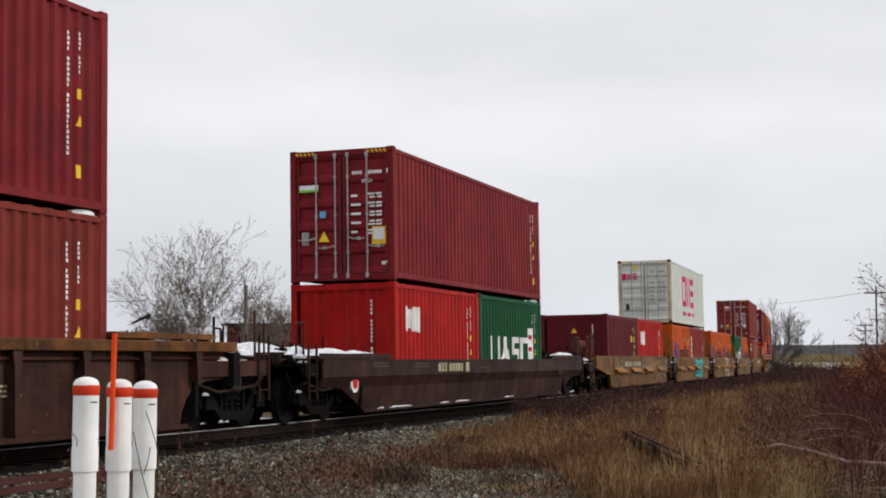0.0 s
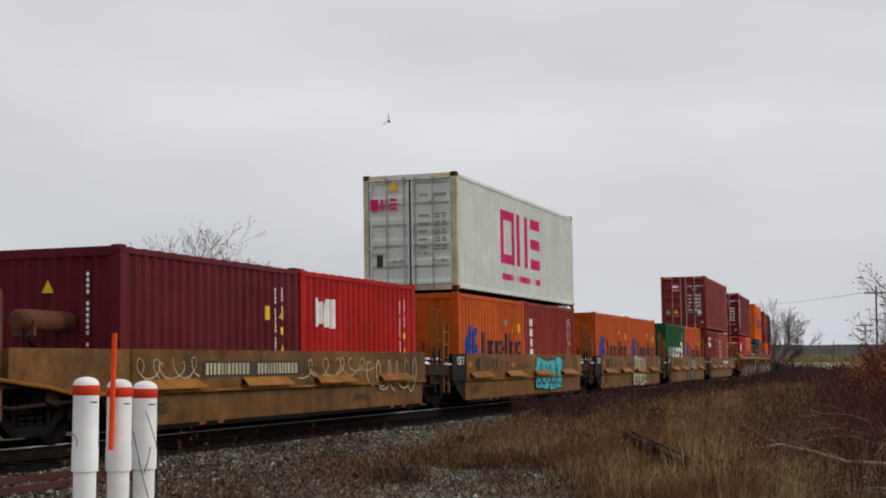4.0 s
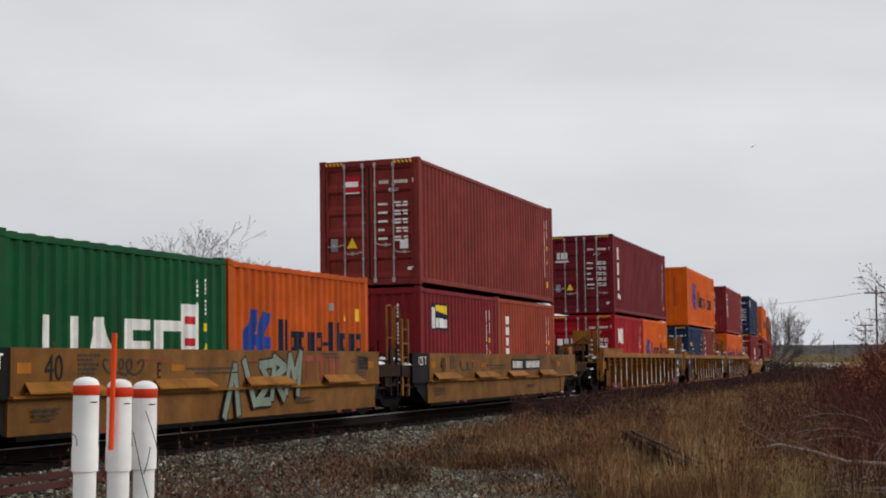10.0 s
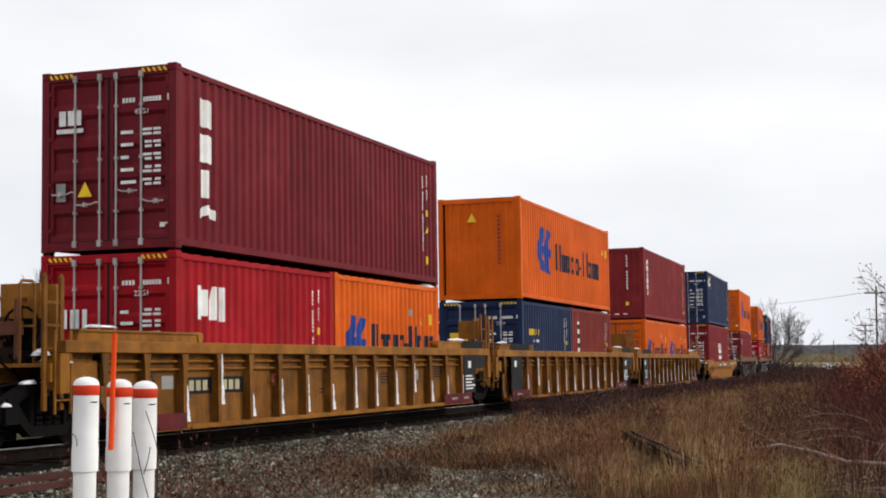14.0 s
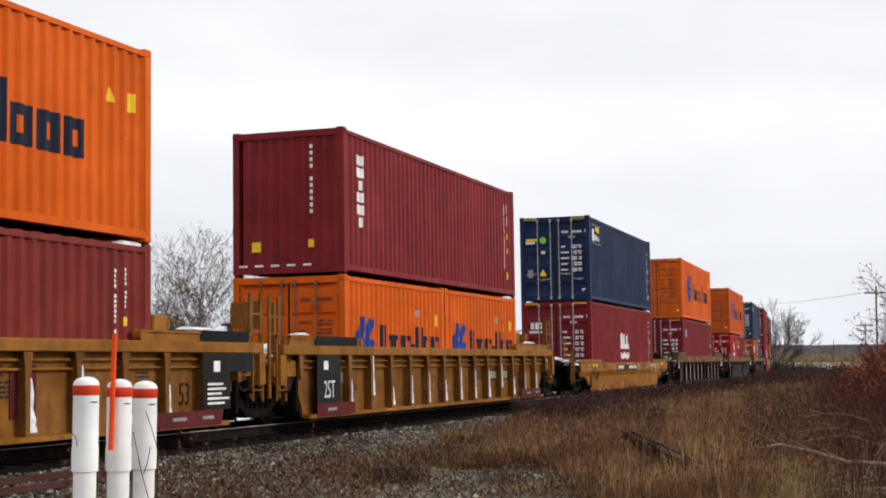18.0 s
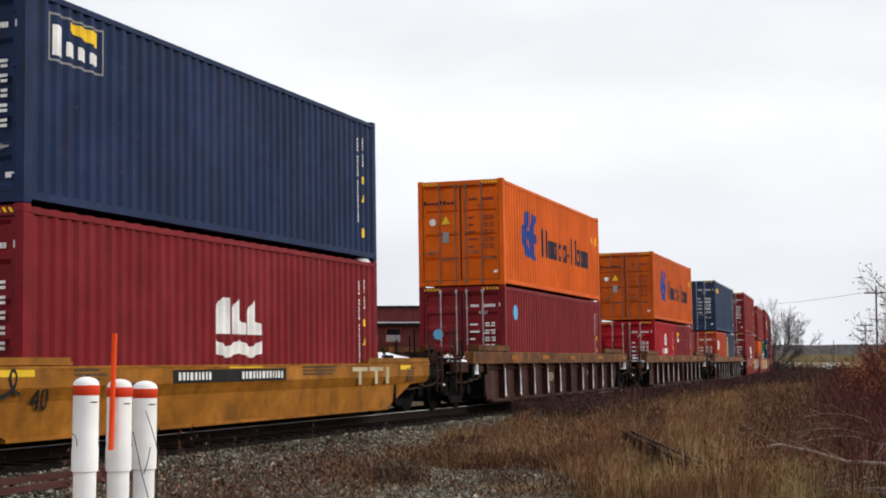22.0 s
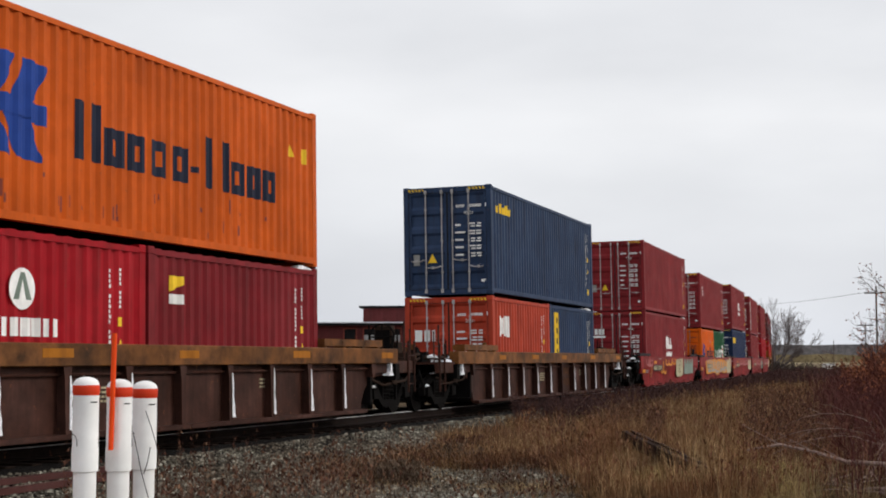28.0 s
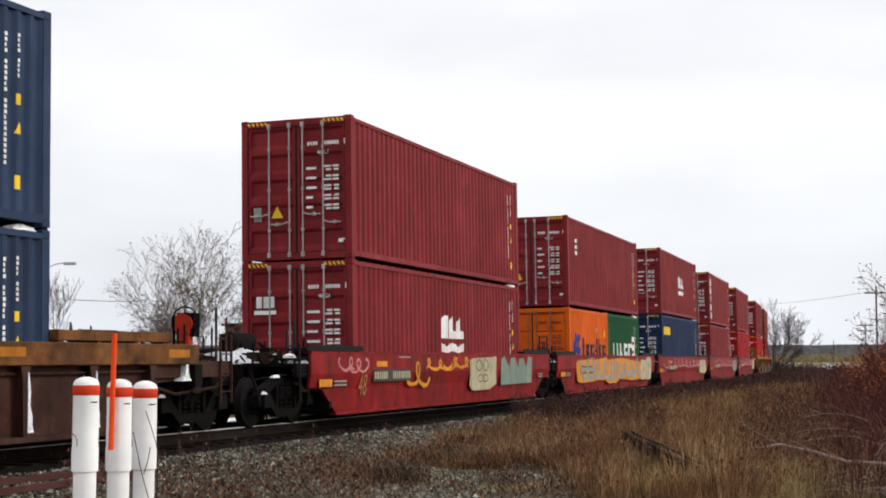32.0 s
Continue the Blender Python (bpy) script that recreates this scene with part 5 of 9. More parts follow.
def wild(car, mat, x0, x1, z0, z1, rise, seed, label, n=4, line=INK_BLACK):
    """Angular sprayed shapes of thick bent bands with dark edges, climbing along the side."""
    r = random.Random(seed)
    w = (x1 - x0) / n
    bends = (((0.0, 0.0), (0.1, 1.0), (0.6, 0.45), (1.0, 1.0), (1.0, 0.0)), ((0.0, 0.0), (0.5, 1.0), (1.0, 0.0)), ((0.0, 1.0), (1.0, 0.1)), ((1.0, 0.95), (0.1, 0.9), (0.9, 0.45), (0.0, 0.05), (1.0, 0.0)), ((0.0, 0.0), (0.0, 1.0), (0.9, 0.75), (0.1, 0.5), (1.0, 0.0)))
    for i in range(n):
        f = (i + 0.5) / n
        lo, hi = z0 + rise * f * 0.6, z1 - rise * (1 - f) * 0.4
        pts = [(x0 + (i + 0.08) * w + u * w * 0.84 + 0.12 * v, lo + v * (hi - lo) + r.uniform(-0.03, 0.03)) for u, v in bends[(i + seed) % len(bends)]]
        for name, ink, wide, y in (("graffiti_outline", line, 0.21, -1.404), ("graffiti", mat, 0.145, -1.4075)):
            bm = bmesh.new()
            for k, (p, q) in enumerate(zip(pts, pts[1:])):
                d = Vector((q[0] - p[0], q[1] - p[1])).normalized()
                o = Vector((-d.y, d.x)) * wide / 2
                e = d * wide * 0.35
                prism(bm, [(p[0] - e.x + o.x, p[1] - e.y + o.y), (q[0] + e.x + o.x, q[1] + e.y + o.y), (q[0] + e.x - o.x, q[1] + e.y - o.y), (p[0] - e.x - o.x, p[1] - e.y - o.y)], y - 0.0003 * k, y + 0.003)
            part(name, bm, ink, car, label if ink is mat else "dark outline of a sprayed letter")


def scrawl(car, mat, x0, x1, z0, z1, seed, label, y=-1.405, n=7, outline=None):
    """Sprayed bulging shapes in a row, with darker outlines and strokes where they are given."""
    r = random.Random(seed)
    w = (x1 - x0) / n

    def bulge(cx, cz, rx, rz, slant, grow_by):
        pts = []
        for k in range(18):
            a = 6.28318 * k / 18
            c, q = math.cos(a), math.sin(a)
            px = math.copysign(abs(c) ** 0.34, c) * (rx + grow_by) * (1 + 0.30 * noise.noise(Vector((seed * 1.7 + cx, c, q))))
            pz = math.copysign(abs(q) ** 0.34, q) * (rz + grow_by) * (1 + 0.30 * noise.noise(Vector((c, seed * 0.9 + cx, q))))
            pts.append((cx + px + slant * pz, cz + pz))
        return pts
    for i in range(n):
        cx = x0 + (i + 0.5) * w
        rz = (z1 - z0) / 2 * r.uniform(0.82, 1.0)
        cz = (z0 + z1) / 2 + r.uniform(-0.06, 0.06) * (z1 - z0)
        rx, slant = w * r.uniform(0.52, 0.64), r.uniform(-0.12, 0.22)
        yy = y - 0.0015 * (i % 3)
        if outline:
            bm = bmesh.new()
            prism(bm, bulge(cx, cz, rx, rz, slant, 0.035), yy + 0.0015, yy + 0.0035)
            part("graffiti_outline", bm, outline, car, "dark outline of a sprayed letter")
        bm = bmesh.new()
        prism(bm, bulge(cx, cz, rx, rz, slant, 0.0), yy - 0.001, yy + 0.003)
        part("graffiti", bm, mat, car, label)
        if outline:
            for k in range(2):
                bm = bmesh.new()
                ax, az = cx + r.uniform(-0.5, 0.4) * rx, cz + r.uniform(-0.5, 0.1) * rz
                prism(bm, [(ax, az), (ax + 0.035, az), (ax + 0.035 + slant * 0.3, az + rz * r.uniform(0.4, 0.8)), (ax + slant * 0.3, az + rz * 0.5)], yy - 0.004, yy - 0.0015)
                part("graffiti_stroke", bm, outline, car)


# ---- the train ----
MOVING = []


def place(thing, s, lx=0.0, lz=0.0):
    MOVING.append((thing, s, lx, lz))
    thing.matrix_basis = line_pose(s, lx, 0.0, lz)
    return thing


def load20(first, second, s):
    """Two twenty-foot boxes end to end; they sit a little lower in the smooth ochre units."""
    z = FLOOR - (0.055 if S_AT["C"] <= s <= S_AT["G"] else 0.03)
    place(first, s, -3.067, z)
    place(second, s, 3.067, z)


def top40(thing, s, under):
    # a little snow caught on the roof below, at the far corner
    below = [m for m in MOVING if m[1] == s and FLOOR - 0.1 < m[3] < FLOOR + 0.1]
    low = max(below, key=lambda m: m[2])[0]
    half = H40 / 2 if len(below) == 1 else H20 / 2
    bm = bmesh.new()
    blob(bm, (half - 0.42, -HALF + 0.16, under - 0.035), (0.36, 0.14, 0.085), len(MOVING))
    part("snow_lump", bm, SNOW, low, "small lump of snow on the roof", True)
    z = FLOOR + under + (-0.015 if S_AT["C"] <= s <= S_AT["G"] else 0.005)
    # the flanges of the locks between the corner castings
    for m in below:
        for w in (-1, 1) if len(below) == 1 else ((-1,) if m[2] < 0 else (1,)):
            bm = bmesh.new()
            top = z - m[3]
            for y in (-HALF + 0.09, HALF - 0.09):
                x = w * ((H40 if len(below) == 1 else H20) / 2 - 0.09)
                box(bm, x - 0.07, x + 0.07, y - 0.06, y + 0.06, under - 0.002, top + 0.002)
            if top - under > 0.008:
                tagged(part("stacking_lock", bm, STEEL, m[0]), kind="stuff")
            else:
                bm.free()
    place(thing, s, 0.0, z)


def orange20(end, seed, coat=None):
    coat = coat or ORANGE
    c = container(coat, H20, STD, end, ("orange" if coat is ORANGE else "dirty dark orange") + " twenty-foot steel container with blue emblem and dark lettering", BAR_DULL)
    logo_orange(c, H20, STD)
    marks(c, H20, INK_YELLOW, [(1.78, 1.88, 1.68, 1.68, 1.68, 1.92), (1.88, 1.98, 1.68, 1.68, 1.92, 1.68), rect(2.36, 2.57, 1.68, 1.93)], "yellow safety stickers")
    marks(c, H20, INK_GREY, [rect(1.16, 1.36, 1.86, 2.0)], "grey sticker")
    if end == "doors":
        door_codes(c, H20, STD, INK_RUST, seed, code="22G1", hazard=False)
    else:
        end_marks(c, -H20 / 2 + 0.02, INK_RUST, [(-0.62, -0.54, 1.2 - 0.12 * i, 1.28 - 0.12 * i) for i in range(9)], "column of dark stencilled figures")
    return c


def orange40(end, seed, coat=None):
    coat = coat or ORANGE
    c = container(coat, H40, HC, end, ("orange" if coat is ORANGE else "worn orange") + " high-cube forty-foot container with blue emblem and dark lettering", BAR_DULL)
    logo_orange(c, H40, HC)
    marks(c, H40, INK_YELLOW, [(4.92, 5.02, 1.95, 1.95, 1.95, 2.18), (5.02, 5.12, 1.95, 1.95, 2.18, 1.95), rect(5.46, 5.66, 1.88, 2.16)], "yellow safety stickers")
    if end == "doors":
        door_codes(c, H40, HC, INK_RUST, seed, hazard=True, mid=0.585)
        bm = bmesh.new()
        tube(bm, (-H40 / 2 + 0.015, 0.80, 1.76), (-H40 / 2 + 0.030, 0.80, 1.76), 0.095, n=20)
        part("sticker", bm, INK_WHITE, c, "round white sticker")
        end_marks(c, -H40 / 2 + 0.024, INK_DARK, [(0.20 + 0.11 * i, 0.27 + 0.11 * i, 2.24, 2.30 + 0.04 * (i in (2, 3, 7))) for i in range(8)], "small dark lettering drawn as bars")
    else:
        end_marks(c, -H40 / 2 + 0.02, INK_RUST, [(-0.62, -0.54, 2.3 - 0.12 * i, 2.38 - 0.12 * i) for i in range(12)], "column of dark stencilled figures")
        bm = bmesh.new()
        prism(bm, [(0, 0), (0.28, 0), (0.14, 0.26)], -0.003, 0.003)
        bmesh.ops.rotate(bm, verts=bm.verts, cent=(0, 0, 0), matrix=Matrix.Rotation(radians(-90), 3, "Z"))
        bmesh.ops.translate(bm, verts=bm.verts, vec=(-H40 / 2 + 0.02, 0.35, 2.2))
        part("warning_label", bm, INK_YELLOW, c, "yellow warning triangle sticker")
    return c


def plain40(colour, word, seed, height=HC, end="doors", ink=INK_WHITE):
    c = container(colour, H40, height, end, word + " forty-foot corrugated steel container")
    if end == "doors":
        door_codes(c, H40, height, ink, seed)
    side_codes(c, H40, height, ink, seed)
    return c


def plain20(colour, word, seed, end="front"):
    c = container(colour, H20, STD, end, word + " twenty-foot corrugated steel container")
    if end == "doors":
        door_codes(c, H20, STD, INK_WHITE, seed, code="22G1", warn=False)
    else:
        end_marks(c, -H20 / 2 + 0.02, INK_WHITE, [(-0.69, -0.65, 2.15 - 0.085 * i, 2.205 - 0.085 * i) for i in range(16) if i not in (4, 11)], "column of white stencilled figures")
    side_codes(c, H20, STD, INK_WHITE, seed)
    return c


def green20(seed):
    c = plain20(GREEN, "green", seed)
    logo_green(c, H20, -2.05, 0.72, 0.82, 0.80, INK_WHITE)
    marks(c, H20, INK_WHITE, [rect(1.62, 2.12, 0.45, 1.79)], "white panel on the side")
    marks(c, H20, INK_RED, [rect(1.72, 2.02, 0.80 + 0.34 * i, 0.92 + 0.34 * i) for i in range(3)], "small red lettering drawn as bars", high=0.008)
    return c


def cai20(colour, word, seed, end):
    c = plain20(colour, word, seed, end)
    logo_cai(c, H20, STD)
    if end == "doors":
        x = -H20 / 2 + 0.022
        end_marks(c, x, INK_WHITE, [(0.74, 0.94, 1.42, 1.72), (0.52, 0.68, 1.42, 1.72), (0.38, 0.46, 1.42, 1.72)], "white company emblem")
    return c


S_AT = {"A": 11.45, "B": 34.87, "C": 56.60, "D": 71.83, "E": 87.25, "F": 102.58, "G": 117.91, "H": 139.39, "I": 158.80, "J": 178.29, "K": 200.07,
        "L": 221.65, "M": 245.22, "N": 268.67, "O": 291.11, "P": 309.24, "Q": 327.42, "R": 345.60, "S": 363.75, "T": 386.3, "U": 405.5}

# the cars
BROWN_SET = "brown ribbed well cars"
for k in ("A", "L", "M", "N"):
    c = ribbed_car("brown ribbed steel well car with tan top chord and snow streaks", "brownA" if k == "A" else "brown", BROWN_CAR, CHORD_BROWN, 9.6 if k == "A" else 9.7, 8.05, 10.95, (-10.1, 10.1), (-1, 1), 12, BROWN_SET, white=0.3 if k == "A" else 0.8, walk_z=1.54, chord_z=1.26 if k == "A" else 1.065, chord_top=1.42 if k == "A" else 1.37)
    car_marks(c, REFLECT, [] if k == "A" else [(-6.2, -5.6, 1.17, 1.29), (-2.9, -2.2, 1.18, 1.30), (0.6, 1.2, 1.17, 1.29), (4.6, 5.3, 1.18, 1.30), (8.8, 9.4, 1.17, 1.29)], "amber reflector patches", y=-1.421, name="reflector")
    if k == "M":
        brake_wheel(c, -10.6, 0.6, 1.75, STEEL)
        snow_on(c, [((-10.4, -0.2, 1.14), (0.4, 0.6, 0.2)), ((-9.5, 0.5, 1.14), (0.5, 0.6, 0.15))], 3)
    if k == "L":
        snow_on(c, [((-10.2, 0.2, 1.14), (0.7, 0.8, 0.12)), ((10.3, 0.0, 1.14), (0.4, 0.7, 0.15))], 9)
    if k == "N":
        bm = bmesh.new()
        box(bm, -10.85, -10.62, -0.16, 0.26, 1.12, 1.98)
        box(bm, -10.80, -10.50, -0.30, -0.18, 1.12, 1.6)
        chamfered(bm, 0.02)
        part("brake_housing", bm, RIG, c, "dark brown brake housing")
        brake_wheel(c, -10.92, 0.05, 1.72, STEEL, 0.022, 0.30)
        tank(c, 9.2, 0.4, 1.42, 1.0, 0.22, STEEL)
        snow_on(c, [((-10.3, 0.0, 1.14), (0.5, 0.7, 0.16))], 4)
    if k == "A":
        snow_on(c, [((10.4, 0.1, 1.14), (0.5, 0.8, 0.2))], 5)
        tank(c, 8.9, 0.5, 1.42, 0.9, 0.2, STEEL)
    small_print(c, INK_CREAM, [(-6.9, 0.85, 0.6, 3), (-1.5, 0.75, 0.6, 4), (3.6, 0.8, 0.5, 3)], ord(k), -1.254)
    if k == "N":
        strokes(c, CHORD_BROWN, 1.0, 2.2, 0.35, 0.62, 5, "faint cream sprayed scrawl", y=-1.256, n=6, wide=0.022)
        strokes(c, CHORD_BROWN, 1.0, 2.1, 0.68, 0.95, 6, "faint cream sprayed scrawl", y=-1.256, n=5, wide=0.022)
    place(c, S_AT[k])

c = slant_car("fec", "dark brown smooth-sided well car with grimy faded lettering", FEC_BROWN, 10.4, 8.0, 11.0, (-9.85, 9.85), (-1, 1), "single well cars", FEC_BROWN, 0.16, rim=1.165)
car_marks(c, INK_CREAM, [(-3.8 + 0.22 * i, -3.64 + 0.22 * i, 0.90, 1.08) for i in range(3)] + [(-3.0 + 0.21 * i, -2.85 + 0.21 * i, 0.90, 1.08) for i in range(5)] + [(-1.75, -1.5, 0.88, 1.10)], "faded cream reporting marks drawn as bars")
bm = bmesh.new()
tube(bm, (-8.75, -1.36, 0.72), (-8.75, -1.20, 0.72), 0.2, n=20)
part("placard", bm, INK_WHITE, c, "round white plate")
bm = bmesh.new()
tube(bm, (-8.75, -1.375, 0.72), (-8.75, -1.36, 0.72), 0.12, n=20)
part("placard_centre", bm, INK_RED, c, "dark red disc")
small_print(c, FADED_PRINT, [(-7.9, 1.08, 1.2, 2), (-5.4, 1.06, 1.0, 2), (-3.6, 1.08, 0.6, 3), (5.6, 1.08, 1.5, 3), (7.4, 0.9, 0.5, 4), (-0.6, 0.95, 0.9, 1)], 3)
tank(c, -10.2, 0.1, 1.30, 0.9, 0.2, STEEL)
bm = bmesh.new()
for x0, x1 in ((-7.3, -6.9), (-6.6, -5.2), (-3.3, -2.6), (-2.2, -1.0), (2.0, 2.9)):
    prism(bm, [(x0, 0.166), (x1, 0.166), (x1 - 0.2, 0.19), (x0 + 0.3, 0.20)], -1.262, -1.225)
tagged(part("packed_snow", bm, SNOW, c, "thin streaks of snow on the sill"), kind="stuff")
snow_on(c, [((9.0, -1.1, 1.28), (1.1, 0.2, 0.10)), ((-8.6, -1.2, 1.28), (1.3, 0.12, 0.05)), ((9.7, -0.1, 1.08), (0.6, 0.7, 0.18)), ((8.6, 0.3, 1.30), (0.6, 0.7, 0.12)), ((10.6, 0.2, 1.12), (0.4, 0.6, 0.28)), ((-10.3, 0.2, 1.12), (0.6, 0.9, 0.34)), ((-9.4, -0.4, 1.12), (0.5, 0.6, 0.3)), ((-9.7, -1.15, 1.28), (0.8, 0.18, 0.10)), ((-8.3, -1.15, 1.28), (0.6, 0.15, 0.06))], 20)
place(c, S_AT["B"])

LEDGE = "ochre articulated well units"
for k in "CDEFG":
    trucks = {"C": (-8.0, 7.665), "G": (8.7,)}.get(k, (7.665,))
    unit = 7.62
    c = ledge_car("ledge" + ("C" if k == "C" else "G" if k == "G" else ""), "ochre yellow smooth-sided well unit with slanted shelves and black end panels", unit, trucks, {"C": (-1,), "G": (1,)}.get(k, ()), LEDGE)
    if k == "C":
        tank(c, -7.2, -0.3, 1.72, 1.35, 0.155, RUST_TANK)
        snow_on(c, [((-7.6, 0.3, 1.07), (0.6, 0.7, 0.25))], 8)
        car_marks(c, PANEL_GREY, [(-4.0, -0.4, 0.88, 1.14)], "dark grey number panel")
        number_bars(c, INK_CREAM, -3.9, -0.5, 0.92, 1.10, 3, "cream reporting marks drawn as bars", gap=(-2.5, -2.2))
        strokes(c, INK_CREAM, -5.9, -4.1, 0.80, 1.22, 5, "pale sprayed outlines", n=3, wide=0.022)
        strokes(c, INK_CREAM, -0.3, 2.8, 0.78, 1.24, 8, "pale sprayed outlines", n=4, wide=0.024)
        strokes(c, INK_CREAM, 2.9, 5.6, 0.32, 1.24, 15, "cream sprayed outlines of letters", n=4, wide=0.03)
    else:
        say("40", 0.50, (-5.15, -1.408, 0.88), (90, 0, 0), INK_BLACK, c, 0.85)
        strokes(c, PANEL_GREY, -3.9, -3.0, 0.86, 1.2, ord(k), "dark sprayed tag", n=2, wide=0.035)
        car_marks(c, REFLECT, [(-5.95, -5.65, 0.98, 1.12), (-2.95 + 0.8, -1.75, 0.98, 1.08), (5.6, 5.9, 0.98, 1.12)], "amber reflector patches", name="reflector")
        if k != "G":
            say({"D": "C", "E": "D", "F": "E"}[k], 0.34, (-2.5, -1.408, 0.88), (90, 0, 0), INK_BLACK, c, 0.7)
    small_print(c, PANEL_GREY, [(-4.6, 1.2, 0.55, 5), (-1.7, 1.0, 2.2, 1), (-1.4, 0.93, 1.5, 1), (3.4, 1.24, 0.8, 2), (5.0, 1.2, 0.5, 7), (-5.6, 0.5, 0.7, 3), (2.2, 0.45, 0.9, 2)], ord(k))
    if k == "D":
        tag(c, INK_TEAL, 0.50, 3.45, 0.28, 1.26, 11, "turquoise sprayed letters with black outlines", 4)
    if k == "E":
        tag(c, INK_CREAM, 0.15, 2.5, 0.70, 1.28, 23, "cream sprayed letters", 4, FADED_PRINT)
        tag(c, INK_CREAM, -0.2, 2.7, 0.22, 0.66, 27, "cream sprayed letters", 4, FADED_PRINT)
        car_marks(c, INK_RUST, [(2.7, 3.25, 1.14, 1.25), (2.91, 3.05, 0.80, 1.14), (3.34, 3.50, 0.80, 1.25), (3.66, 3.82, 0.80, 1.25)], "faded red company emblem drawn as bars")
    if k == "F":
        wild(c, INK_TEALG, -0.5, 2.35, 0.26, 1.26, 0.55, 31, "grey green angular sprayed letters", 5)
        car_marks(c, INK_RUST, [(2.45, 3.0, 1.12, 1.23), (2.66, 2.80, 0.78, 1.12), (3.05, 3.6, 1.12, 1.23), (3.26, 3.40, 0.78, 1.12), (3.68, 3.84, 0.78, 1.23), (4.0, 4.16, 0.78, 1.23)], "faded red company emblem drawn as bars")
        car_marks(c, INK_BLACK, [(5.1, 5.6, 0.95, 1.2)], "dark panel")
    if k == "G":
        car_marks(c, INK_BLACK, [(0.6, 3.6, 0.88, 1.18)], "black number panel")
        number_bars(c, INK_WHITE, 0.75, 3.45, 0.94, 1.12, 4, "white reporting marks drawn as bars", gap=(1.7, 2.0))
        brake_wheel(c, 9.68, -0.70, 1.42, INK_RUST, 0.035, 0.23)
        bm = bmesh.new()
        tube(bm, (9.64, -0.70, 1.42), (9.74, -0.70, 1.42), 0.18, 0.15, 20)
        part("brake_disc", bm, INK_RUST, c, "faded red brake drum")
        bm = bmesh.new()
        box(bm, 7.72, 8.15, -1.25, -0.85, 1.06, 1.56)
        chamfered(bm, 0.015)
        part("tool_box", bm, TTX_BRIGHT, c, "ochre yellow steel box")
        bm = bmesh.new()
        box(bm, 6.6, 7.3, -1.2, -0.6, 1.06, 1.48)
        box(bm, 6.75, 7.1, -1.15, -0.7, 1.48, 1.60)
        chamfered(bm, 0.02)
        part("valve_box", bm, RIG, c, "dark brown valve box")
        snow_on(c, [((7.2, 0.3, 1.07), (0.5, 0.7, 0.14))], 15)
    place(c, S_AT[k])

